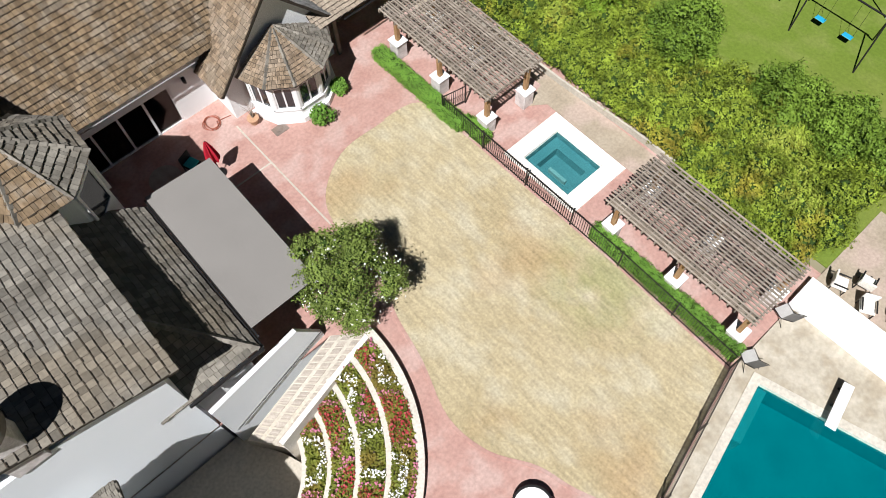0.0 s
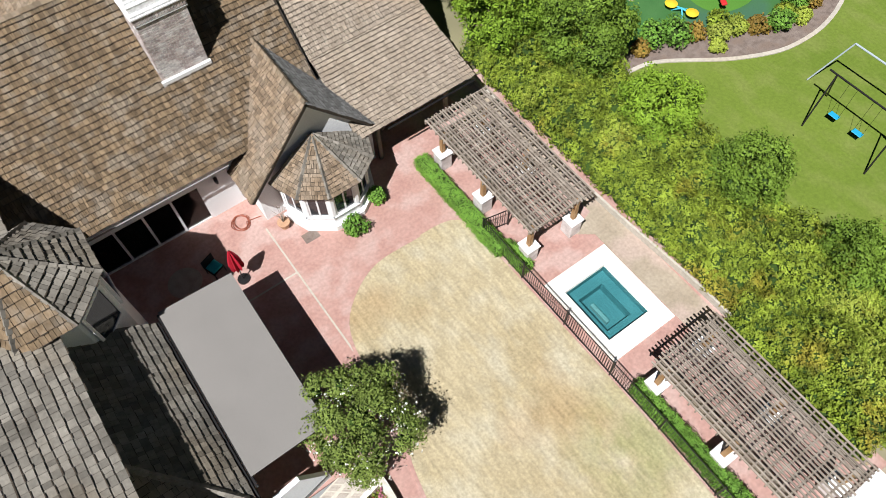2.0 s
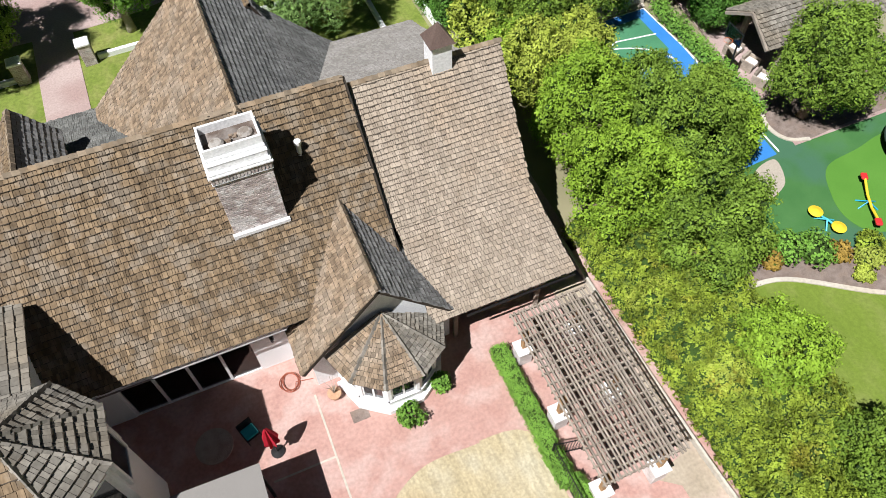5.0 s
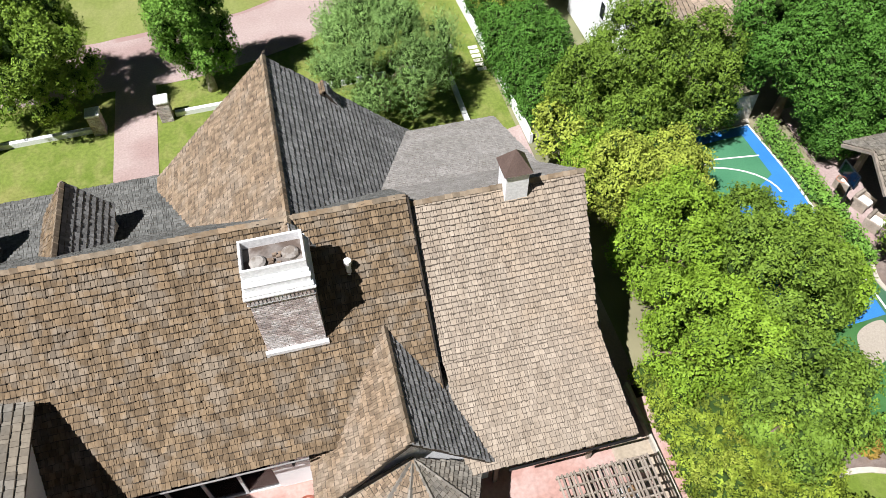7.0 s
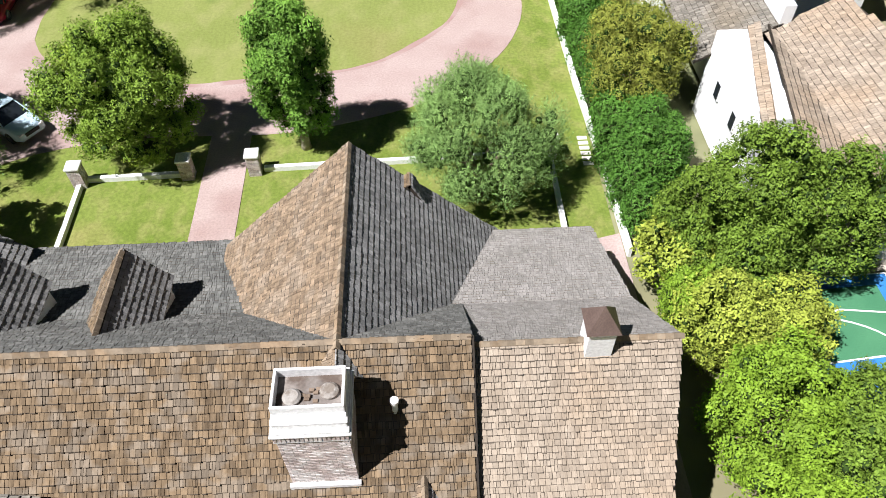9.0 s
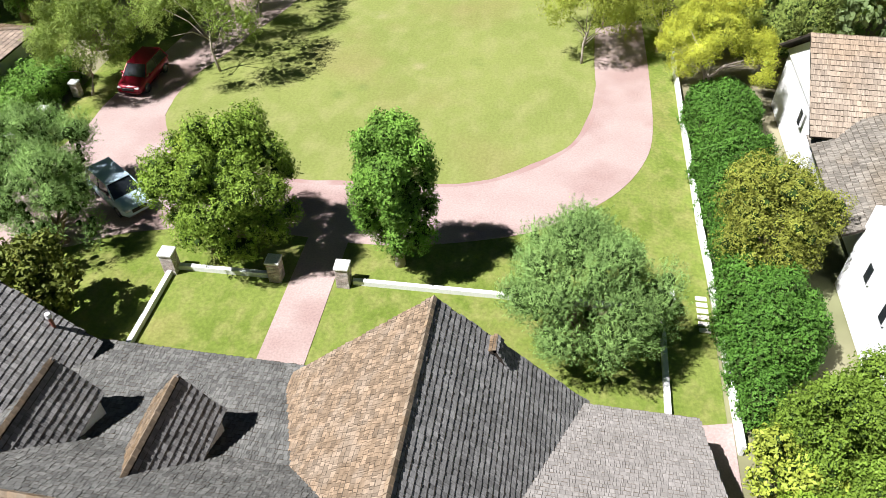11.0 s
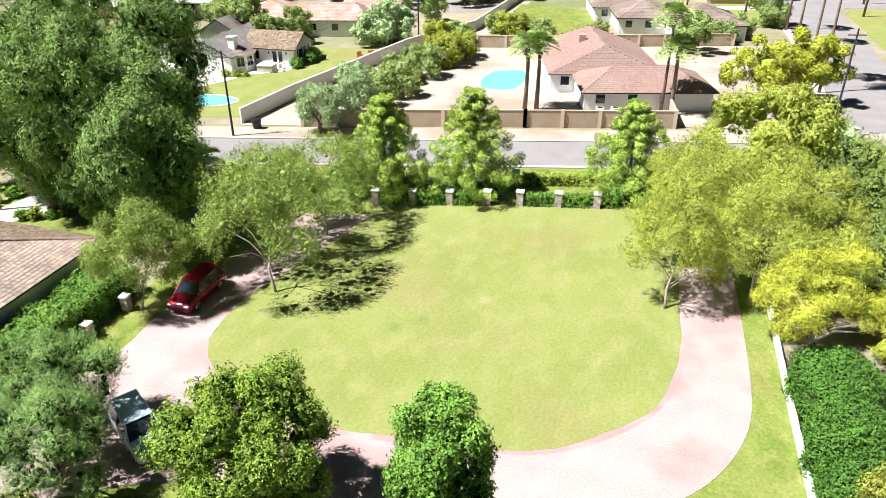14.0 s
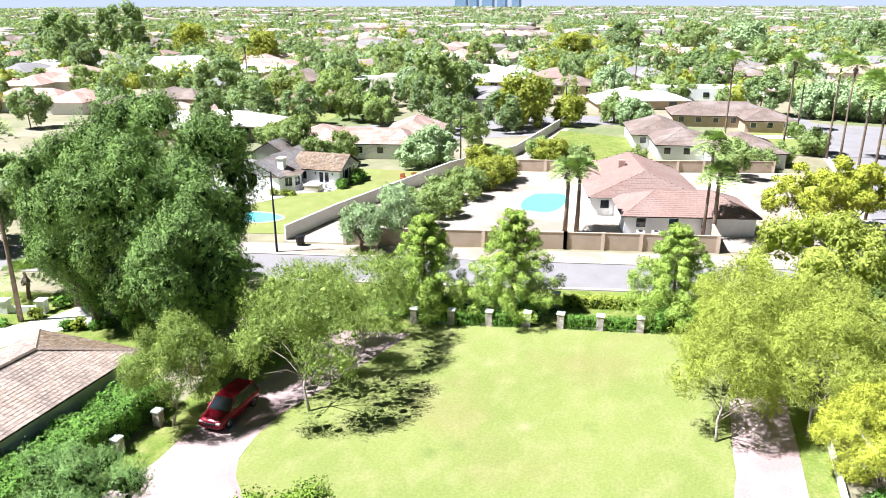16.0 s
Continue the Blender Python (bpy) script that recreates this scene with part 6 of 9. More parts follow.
seat = group_of("patio_chair", (3.3, 20.75, 0), 20, "dark patio chair with a turquoise cushion", "chair")
bm = bmesh.new()
box(bm, -0.3, 0.3, -0.3, 0.3, 0.38, 0.43, 0.01)
part("seat", bm, M_IRON, seat)
block("backrest", -0.3, 0.3, 0.27, 0.31, 0.43, 0.9, M_IRON, seat)
block("cushion", -0.26, 0.26, -0.26, 0.24, 0.43, 0.52, plain("turquoise_cloth", (0.02, 0.42, 0.45), 0.8), seat, "turquoise cushion", bevel=0.03)
for x in (-0.27, 0.27):
    for y in (-0.27, 0.27):
        block("leg", x - 0.02, x + 0.02, y - 0.02, y + 0.02, 0, 0.38, M_IRON, seat)
table = group_of("patio_table", (2.0, 20.6, 0), 0, "round dark patio table in the shade", "table")
bm = bmesh.new()
tube(bm, [(0, 0, 0.72), (0, 0, 0.75)], [0.7, 0.7], 28)
part("tabletop", bm, M_BARK_PALE, table)
bm = bmesh.new()
tube(bm, [(0, 0, 0), (0, 0, 0.04), (0, 0, 0.05), (0, 0, 0.72)], [0.35, 0.35, 0.05, 0.05], 14)
part("pedestal", bm, M_IRON, table)
pit = group_of("round_table", (4.15, 0.65, 0), 0, "low round white patio table with a black rim", "table")
bm = bmesh.new()
tube(bm, [(0, 0, 0.38), (0, 0, 0.42)], [0.68, 0.68], 32)
part("tabletop", bm, M_WHITE, pit)
bm = bmesh.new()
ribbon(bm, [(0.71 * math.cos(math.pi * k / 16), 0.71 * math.sin(math.pi * k / 16)) for k in range(33)], 0.08, 0.34, 0.45)
part("rim", bm, M_IRON, pit)
for k in range(4):
    bm = bmesh.new()
    tube(bm, [(0.5 * math.cos(1.57 * k + 0.8), 0.5 * math.sin(1.57 * k + 0.8), 0), (0.45 * math.cos(1.57 * k + 0.8), 0.45 * math.sin(1.57 * k + 0.8), 0.38)], [0.025, 0.025], 6)
    part("leg", bm, M_IRON, pit)
hose = group_of("garden_hose", (5.28, 22.3, 0), 0, "coiled reddish garden hose on the patio", "hose")
bm = bmesh.new()
tube(bm, [((0.42 + 0.05 * math.sin(k * 0.21) - 0.002 * k) * math.cos(k * 0.3), (0.42 + 0.05 * math.cos(k * 0.17)) * math.sin(k * 0.3) * 0.95, 0.025 + 0.0006 * k) for k in range(84)] + [(0.9, -0.2, 0.02)], [0.017] * 85, 6)
part("coil", bm, plain("hose_rubber", (0.28, 0.08, 0.045), 0.5), hose)
pot = group_of("plant_pot", (6.75, 21.0, 0), 0, "clay pot with a bare spindly plant", "plant pot")
bm = bmesh.new()
tube(bm, [(0, 0, 0), (0, 0, 0.3), (0, 0, 0.32), (0, 0, 0.38)], [0.17, 0.25, 0.28, 0.28], 18)
part("pot", bm, surface("clay", (0.42, 0.24, 0.14), (0.5, 0.32, 0.2), None, 3, 20), pot)
bm = bmesh.new()
rng = random.Random(4)
for k in range(7):
    a = rng.uniform(0, 6.28)
    tube(bm, [(0, 0, 0.35), (0.1 * math.cos(a), 0.1 * math.sin(a), 0.9), (0.35 * math.cos(a), 0.35 * math.sin(a), rng.uniform(1.2, 1.7))], [0.02, 0.014, 0.005], 5)
part("stem", bm, M_BARK_PALE, pot)


def bush(x, y, r, h, mat_, label, seed, n=1400, size=0.06):
    rng = np.random.default_rng(seed)
    made = crown_clumps(rng, (0, 0, h * 0.5), (r * 0.75, r * 0.75, h * 0.38), 14, r * 0.36, -0.8)
    p, o, way = sprigs(rng, made, n, 6, 0.07, 0.03)
    p[:, 2] = np.maximum(p[:, 2], 0.02)
    ob = finish("bush", leaf_mesh("bush", p, o, size, rng), mat_, None, label, "bush")
    inner_crown(rng, made, ob)
    ob.location = (x, y, 0)
    return ob


bush(9.2, 19.0, 0.55, 0.75, L_FICUS, "small clipped green bush under the bay window", 301)
bush(10.75, 19.75, 0.42, 0.7, L_FICUS, "small green bush beside the bay window", 302)
block("floor_grate", 7.05, 7.75, 19.65, 20.15, -0.01, 0.015, M_SOIL, None, "small planted square in the patio", "planter")
bm = bmesh.new()
box(bm, 5.15, 5.3, 23.16, 23.3, 2.1, 2.4, 0.02)
box(bm, 5.18, 5.27, 23.05, 23.2, 2.15, 2.32, 0.02)
tagged(part("wall_lantern", bm, M_IRON), "small dark wall lantern on white stucco", "lantern")


M_SLING = surface("grey_sling", (0.36, 0.35, 0.33), (0.42, 0.41, 0.39), None, 3, 40, 0.9, 0.05)


def lounge(x, y, turn, label="pale sling pool chair with thin metal frame"):
    ob = group_of("pool_chair", (x, y, 0), turn, label, "chair", "pool chairs")
    bm = bmesh.new()
    for s in (-0.3, 0.3):
        tube(bm, [(s, -0.4, 0), (s, -0.35, 0.4), (s, 0.1, 0.38), (s, 0.5, 0.95)], [0.015] * 4, 6)
        tube(bm, [(s, 0.1, 0.38), (s, 0.35, 0)], [0.015] * 2, 6)
    part("frame", bm, M_IRON, ob)
    raw("sling", [(-0.28, -0.35, 0.4), (0.28, -0.35, 0.4), (0.28, 0.1, 0.37), (-0.28, 0.1, 0.37), (0.28, 0.5, 0.93), (-0.28, 0.5, 0.93)], [(0, 1, 2, 3), (3, 2, 4, 5)], M_SLING, ob)


lounge(14.0, -1.15, 150)
lounge(16.5, -0.95, 160)

# ---- cars ----
def car(x, y, turn, paint, label, long_=4.65, wide=1.9, high=1.68):
    ob = group_of("car", (x, y, 0), turn, label, "car", "parked cars")
    L, W, H = long_ / 2, wide / 2, high
    belt = 0.98
    # body: stations from the nose to the tail, (x, half width, low, top)
    st = [(-L, 0.62 * W, 0.42, 0.62), (-L + 0.08, 0.86 * W, 0.28, 0.78), (-L + 0.4, 0.97 * W, 0.24, 0.9), (-L + 1.15, W, 0.24, 1.0), (0.0, W, 0.24, belt + 0.03), (L - 0.9, W, 0.24, belt + 0.06), (L - 0.25, 0.95 * W, 0.26, belt + 0.04),
          (L - 0.06, 0.88 * W, 0.32, 0.95), (L, 0.7 * W, 0.45, 0.8)]
    bm = bmesh.new()
    rings = []
    for px, hw, lo, hi in st:
        mid = (lo + hi) / 2
        rings.append([bm.verts.new((yy * hw, px, zz)) for yy, zz in ((-0.86, lo), (-1.0, lo + 0.12), (-1.0, mid + 0.08), (-0.93, hi - 0.05), (-0.75, hi), (0.75, hi), (0.93, hi - 0.05), (1.0, mid + 0.08), (1.0, lo + 0.12), (0.86, lo))])
    for a, b in zip(rings, rings[1:]):
        for k in range(10):
            bm.faces.new((a[k], a[(k + 1) % 10], b[(k + 1) % 10], b[k]))
    bm.faces.new(rings[0])
    bm.faces.new(rings[-1][::-1])
    part("body", bm, paint, ob, smooth=True)
    # cabin: dark glass house with a painted roof
    low = [(-0.92, -1.2), (0.92, -1.2), (0.92, L - 0.14), (-0.92, L - 0.14)]
    top = [(-0.74, -0.42), (0.74, -0.42), (0.74, L - 0.5), (-0.74, L - 0.5)]
    v = [(a * W, b, belt - 0.02) for a, b in low] + [(a * W, b, H - 0.06) for a, b in top]
    cab = raw("cabin", v, [(0, 1, 5, 4), (1, 2, 6, 5), (2, 3, 7, 6), (3, 0, 4, 7), (4, 5, 6, 7)], M_DARKGLASS, ob, "dark glazed cabin")
    bm = bmesh.new()
    box(bm, -0.76 * W, 0.76 * W, -0.5, L - 0.4, H - 0.07, H, 0.03)
    part("roof", bm, paint, ob, smooth=False)
    for s in (-1, 1):
        for a, b in ((0, 4), (3, 7)):
            p, q = Vector(v[a]), Vector(v[b])
            p.x, q.x = s * abs(p.x), s * abs(q.x)
            bm = bmesh.new()
            tube(bm, [p, q], [0.045, 0.04], 6)
            part("pillar", bm, paint, ob)
        bm = bmesh.new()
        tube(bm, [(s * 0.91 * W, 0.55, belt), (s * 0.73 * W, 0.55, H - 0.05)], [0.035, 0.035], 6)
        part("pillar", bm, M_IRON, ob)
        bm = bmesh.new()
        box(bm, s * W - 0.02, s * (W + 0.2) if s > 0 else s * W + 0.02, -0.85, -0.7, 1.0, 1.14, 0.02) if s > 0 else box(bm, -W - 0.2, -W + 0.02, -0.85, -0.7, 1.0, 1.14, 0.02)
        part("mirror", bm, paint, ob)
        for yy in (-L + 0.92, L - 0.92):
            bm = bmesh.new()
            tube(bm, [(s * (W - 0.2), yy, 0.35), (s * (W + 0.015), yy, 0.35)], [0.35, 0.35], 22)
            wheel = part("wheel", bm, plain("tyre_rubber", (0.02, 0.02, 0.02), 0.9), ob)
            bm = bmesh.new()
            tube(bm, [(s * (W + 0.01), yy, 0.35), (s * (W + 0.03), yy, 0.35)], [0.23, 0.2], 14)
            part("rim", bm, M_CHROME, wheel, "silver alloy rim")
        bm = bmesh.new()
        box(bm, min(s * 0.5 * W, s * 0.84 * W), max(s * 0.5 * W, s * 0.84 * W), -L + 0.02, -L + 0.22, 0.66, 0.78, 0.03)
        part("headlight", bm, plain("lamp_lens", (0.75, 0.76, 0.78), 0.1), ob)
        bm = bmesh.new()
        box(bm, min(s * 0.6 * W, s * 0.87 * W), max(s * 0.6 * W, s * 0.87 * W), L - 0.1, L + 0.01, 0.78, 0.92, 0.02)
        part("tail_light", bm, plain("tail_lens", (0.35, 0.02, 0.02), 0.2), ob)
    bm = bmesh.new()
    box(bm, -0.48 * W, 0.48 * W, -L - 0.012, -L + 0.12, 0.5, 0.72, 0.02)
    part("grille", bm, M_IRON, ob)
    return ob


M_CHROME = plain("bright_metal", (0.6, 0.6, 0.62), 0.2, 1.0)
M_REDPAINT = plain("red_car_paint", (0.24, 0.006, 0.02), 0.22, 0.3, 0.6)
# pale blue in the paint stands in for the sky's reflection
M_SILVER = plain("sky_tinted_silver_paint", (0.5, 0.64, 0.74), 0.25, 0.0, 0.6)
car(-18.95, 62.9, 0, M_REDPAINT, "red sport utility car parked on the pink drive")
car(-14.1, 50.1, 56, M_SILVER, "silver sport utility car parked under an olive tree")

# ---- neighbour's play yard to the east ----
L_RUST = leafy("rusty_leaves", (0.16, 0.1, 0.02), (0.28, 0.19, 0.04), None)
slab("play_lawn", curve([(24.2, 18.6), (26.5, 18.3), (30, 16.0), (33.2, 14.9), (37.3, 15.5), (44, 19)], 5) + [(70, 22), (70, -40), (19.6, -40), (19.6, 2), (22.5, 8)], -0.055, -0.01, M_PLAY, "smooth green lawn of the play yard")
slab("planting_strip", curve([(24.2, 18.6), (26.5, 18.3), (30, 16.0), (33.2, 14.9), (37.3, 15.5), (44, 19)], 5)[::-1] + curve([(24.4, 20.4), (27.5, 19.6), (31.5, 18.0), (34.5, 16.9), (37, 18.0), (41, 21.5)], 5), -0.055, 0.0, M_SOIL, "brown mulch strip with shrubs")
bm = bmesh.new()
ribbon(bm, curve([(24.2, 18.6), (26.5, 18.3), (30, 16.0), (33.2, 14.9), (37.3, 15.5), (44, 19)], 6), 0.22, -0.05, 0.05)
part("lawn_kerb", bm, M_CONC, None, "pale winding concrete lawn kerb", kind="structure")
M_TURF = surface("putting_turf", (0.035, 0.12, 0.03), (0.06, 0.16, 0.045), (0.05, 0.13, 0.07), 0.6, 30, 0.95, 0.2, patch=0.3)
M_TURF2 = surface("bright_turf", (0.075, 0.2, 0.024), (0.09, 0.225, 0.03), None, 0.6, 30, 0.95, 0.2)
slab("putting_green", [(24.4, 20.4), (27.5, 19.6), (31.5, 18.0), (34.5, 16.9), (37, 18.0), (41, 21.5), (41, 27), (27, 27)], -0.055, -0.004, M_TURF, "dark artificial putting turf")
slab("turf_patch", curve([(31.85, 18.75), (33.72, 18.45), (36.4, 19.4), (38.6, 21.0), (38.0, 23.2), (36.3, 23.4), (34.7, 23.1), (32.5, 22.75), (31.5, 21.3), (31.2, 19.9)], 6, True), -0.05, 0.006, M_TURF2, "lighter artificial turf patch")
slab("sand_spot", curve([(28.6, 22.3), (29.8, 22.6), (30.35, 23.4), (30.4, 24.2), (29.0, 23.8)], 6, True), -0.05, 0.01, M_GRAVEL, "small pale sand trap")
tr = group_of("trampoline", (37.4, 21.35, 0), 0, "large round black trampoline with net poles", "trampoline")
bm = bmesh.new()
tube(bm, [(0, 0, 0.8), (0, 0, 0.82)], [1.75, 1.75], 40)
part("mat", bm, plain("black_mesh", (0.02, 0.021, 0.023), 0.7), tr)
bm = bmesh.new()
ringp = [(2.0 * math.cos(2 * math.pi * k / 40), 2.0 * math.sin(2 * math.pi * k / 40)) for k in range(41)]
ribbon(bm, ringp, 0.62, 0.76, 0.9)
part("edge_pad", bm, plain("slate_vinyl", (0.075, 0.09, 0.1), 0.4), tr)
for k in range(6):
    a = 2 * math.pi * k / 6
    bm = bmesh.new()
    tube(bm, [(2.2 * math.cos(a), 2.2 * math.sin(a), 0), (2.25 * math.cos(a), 2.25 * math.sin(a), 0.9), (2.15 * math.cos(a), 2.15 * math.sin(a), 2.5)], [0.03] * 3, 6)
    part("net_pole", bm, M_IRON, tr)
bm = bmesh.new()
for k in (-0.2, 0.2):
    tube(bm, [(-1.75 + k, -2.35, 0.0), (-1.45 + k, -1.75, 0.85)], [0.025, 0.025], 6)
for u in (0.3, 0.6, 0.9):
    tube(bm, [(-1.95 + 0.3 * u, -2.35 + 0.6 * u, 0.85 * u), (-1.55 + 0.3 * u, -2.35 + 0.6 * u, 0.85 * u)], [0.02, 0.02], 6)
part("ladder", bm, M_WHITE, tr, "small white step ladder")
sw = group_of("swing_set", (0, 0, 0), 0, "black metal swing set with blue seats on the lawn", "swing set")
M_BLUE = plain("blue_plastic", (0.025, 0.32, 0.52), 0.4)
for y in (11.5, 8.0, 4.4):
    for x in (29.1, 31.5):
        bm = bmesh.new()
        tube(bm, [(x, y + (0.25 if x > 30 else -0.25), 0), (30.3, y, 2.4)], [0.04, 0.04], 8)
        part("leg", bm, M_IRON, sw)
bm = bmesh.new()
tube(bm, [(30.3, 11.9, 2.4), (30.3, 4.2, 2.4)], [0.045, 0.045], 8)
part("top_bar", bm, M_IRON, sw)
bm = bmesh.new()
tube(bm, [(32.4, 12.2, 2.5), (32.5, 5.5, 2.5)], [0.05, 0.05], 8)
tube(bm, [(32.4, 12.2, 2.5), (31.6, 13.0, 0)], [0.04, 0.04], 8)
tube(bm, [(32.5, 5.5, 2.5), (33.2, 5.0, 0)], [0.04, 0.04], 8)
part("climbing_bar", bm, plain("pale_grey_metal", (0.36, 0.42, 0.45), 0.4), sw, "pale grey climbing bar")
for y in (10.6, 9.3, 7.0, 5.5):
    bm = bmesh.new()
    tube(bm, [(30.3, y - 0.22, 2.4), (30.25, y - 0.22, 0.55)], [0.008, 0.008], 5)
    tube(bm, [(30.3, y + 0.22, 2.4), (30.25, y + 0.22, 0.55)], [0.008, 0.008], 5)
    part("chain", bm, M_IRON, sw)
    block("swing_seat", 30.1, 30.4, y - 0.25, y + 0.25, 0.5, 0.55, M_BLUE, sw, "blue plastic seat", bevel=0.02)
M_YEL = plain("yellow_plastic", (0.75, 0.5, 0.03), 0.4)
ss = group_of("seesaw", (32.55, 20.12, 0), -28.5, "red and yellow plastic seesaw on the turf", "seesaw")
bm = bmesh.new()
tube(bm, [(0, -1.2, 0.5), (0, -0.4, 0.32), (0, 0.4, 0.32), (0, 1.2, 0.5)], [0.06] * 4, 10)
part("beam", bm, M_YEL, ss)
for y in (-1.35, 1.35):
    block("seat", -0.15, 0.15, y - 0.2, y + 0.2, 0.42, 0.58, plain("red_plastic", (0.55, 0.03, 0.03), 0.4), ss, bevel=0.05)
bm = bmesh.new()
for s in (-0.45, 0.45):
    tube(bm, [(s, -0.25, 0), (0, 0, 0.3), (s, 0.25, 0)], [0.04] * 3, 8)
part("base", bm, M_BLUE, ss)
toy = group_of("toy_table", (30.0, 20.05, 0), -31, "small toy with two yellow seats and a blue frame", "toy")
for x, y in ((-0.4, 0.45), (0.5, -0.35)):
    bm = bmesh.new()
    tube(bm, [(x, y, 0.25), (x, y, 0.32), (x, y, 0.4)], [0.28, 0.34, 0.1], 16)
    part("seat", bm, M_YEL, toy)
bm = bmesh.new()
tube(bm, [(-0.4, 0.45, 0.24), (0.05, 0.05, 0.3), (0.5, -0.35, 0.24)], [0.05] * 3, 8)
for a in (0.5, 2.6, 4.7):
    tube(bm, [(0.05, 0.05, 0.3), (0.05 + 0.5 * math.cos(a), 0.05 + 0.5 * math.sin(a), 0)], [0.04] * 2, 8)
part("frame", bm, plain("cyan_plastic", (0.08, 0.45, 0.55), 0.4), toy)
for k, (x, y, r, h, mm) in enumerate(((28.4, 18.9, 0.9, 1.1, L_FICUS), (27.3, 19.4, 0.8, 1.2, L_FICUS), (31.3, 17.4, 0.6, 0.7, L_YELLOW), (30.2, 17.6, 0.6, 0.8, L_MESQ), (33.2, 16.3, 0.7, 1.0, L_FICUS), (34.6, 16.0, 0.5, 0.6, L_YELLOW),
                                     (35.2, 16.9, 0.7, 1.0, L_FICUS), (36.6, 17.2, 0.8, 1.4, L_OLIVE), (38.4, 18.6, 1.0, 1.8, L_OLIVE), (25.3, 20.2, 0.7, 1.0, L_HEDGE), (29.3, 18.4, 0.55, 0.7, L_RUST), (32.3, 16.9, 0.55, 0.7, L_RUST), (26.4, 19.3, 0.5, 0.7, L_RUST), (34.0, 16.7, 0.5, 0.7, L_HEDGE), (30.8, 18.2, 0.6, 0.9, L_HEDGE), (29.6, 17.1, 0.45, 0.5, L_YELLOW), (36.0, 16.4, 0.5, 0.6, L_RUST))):
    bush(x, y, r, h, mm, "loose garden shrub in the mulch strip", 320 + k, 1500, 0.07)
slab("planting_bed", curve([(32.3, 27.9), (31.56, 26.15), (31.9, 25.0), (32.94, 24.56)], 5) + [(35.0, 24.7), (38.5, 24.7), (39.5, 28.5)], -0.055, 0.02, M_SOIL, "mulched bed under a dense tree")
bm = bmesh.new()
ribbon(bm, curve([(32.3, 27.9), (31.56, 26.15), (31.9, 25.0), (32.94, 24.56)], 6), 0.2, -0.05, 0.06)
part("bed_kerb", bm, M_CONC, None, "pale curved kerb of the mulched bed", kind="structure")
# shaded seating beyond the pool wall
slab("seating_terrace", [(18.6, -0.9), (23.5, -0.9), (23.5, -9), (18.75, -9)], -0.055, 0.02, M_CONC_TAN, "brown seating terrace beyond the pool wall")
for x, y, a in ((19.1, -1.6, 20), (19.0, -2.9, -60), (19.9, -2.3, 100), (19.6, -4.0, 10)):
    ob = group_of("patio_chair", (x, y, 0.02), a, "cream cushioned patio chair with dark legs", "chair", "seating terrace chairs")
    block("seat", -0.3, 0.3, -0.3, 0.3, 0.36, 0.46, M_COPING, ob, bevel=0.03)
    block("backrest", -0.3, 0.3, 0.26, 0.34, 0.46, 0.9, M_COPING, ob, bevel=0.03)
    for lx in (-0.27, 0.27):
        for ly in (-0.27, 0.27):
            block("leg", lx - 0.02, lx + 0.02, ly - 0.02, ly + 0.02, 0, 0.36, M_IRON, ob)
        block("armrest", lx - 0.03, lx + 0.03, -0.3, 0.26, 0.6, 0.64, M_IRON, ob, bevel=0.01)
# sports court and lounge terrace
M_CBLUE = surface("blue_court", (0.03, 0.17, 0.47), (0.045, 0.21, 0.54), None, 0.5, 20, 0.8, 0.05)
M_CGREEN = surface("green_court", (0.05, 0.18, 0.09), (0.07, 0.22, 0.11), None, 0.5, 20, 0.8, 0.05)
slab("sport_court", [(24.5, 24.0), (30.8, 24.4), (31.15, 33.0), (30.95, 36.9), (24.5, 36.5)], -0.055, 0.0, M_CBLUE, "blue sports court with green key")
slab("court_key", [(24.8, 32.0), (29.0, 32.4), (30.35, 33.2), (30.3, 36.2), (24.8, 35.9)], -0.05, 0.006, M_CGREEN, "green playing area of the court")
bm = bmesh.new()
ribbon(bm, [(24.8, 32.0), (29.0, 32.4)], 0.09, -0.04, 0.012)
ribbon(bm, [(26 + 4.2 * math.cos(radians(a)), 32.0 + 2.6 * math.sin(radians(a))) for a in range(0, 100, 8)], 0.09, -0.04, 0.012)
ribbon(bm, [(31.0, 24.5), (31.2, 33.0), (31.0, 36.85), (28, 36.8)], 0.09, -0.04, 0.012)
ribbon(bm, [(30.4, 34.6), (28.0, 34.9), (26, 34.2)], 0.09, -0.04, 0.012)
part("court_lines", bm, M_WHITE, None, "white painted court lines", kind="structure")
slab("lounge_terrace", [(32.0, 24.5), (38, 24.5), (44, 38), (33.2, 37.5)], -0.055, 0.01, M_DRIVE, "pale lounge terrace beside the court")
slab("court_apron", [(28.2, 37.0), (31.2, 37.0), (31.5, 40.5), (28.5, 40.5)], -0.055, 0.008, M_CONC, "grey concrete apron behind the court")
for x, y, a in ((33.3, 31.5, 20), (33.4, 30.2, 20), (33.2, 28.9, 25)):
    ob = group_of("lounge_chair", (x, y, 0), a, "cream cushioned lounge chair on the terrace", "chair", "terrace chairs")
    block("seat", -0.34, 0.34, -0.36, 0.36, 0.16, 0.42, M_COPING, ob, bevel=0.04)
    block("backrest", -0.34, 0.34, 0.24, 0.4, 0.42, 0.78, M_TIMBER, ob, bevel=0.04)
    for s in (-0.43, 0.343):
        block("armrest", s, s + 0.087, -0.4, 0.4, 0.01, 0.6, M_TIMBER, ob, bevel=0.02)
pav = group_of("pavilion", (0, 0, 0), 0, "open timber pavilion with a grey shake roof", "pavilion")
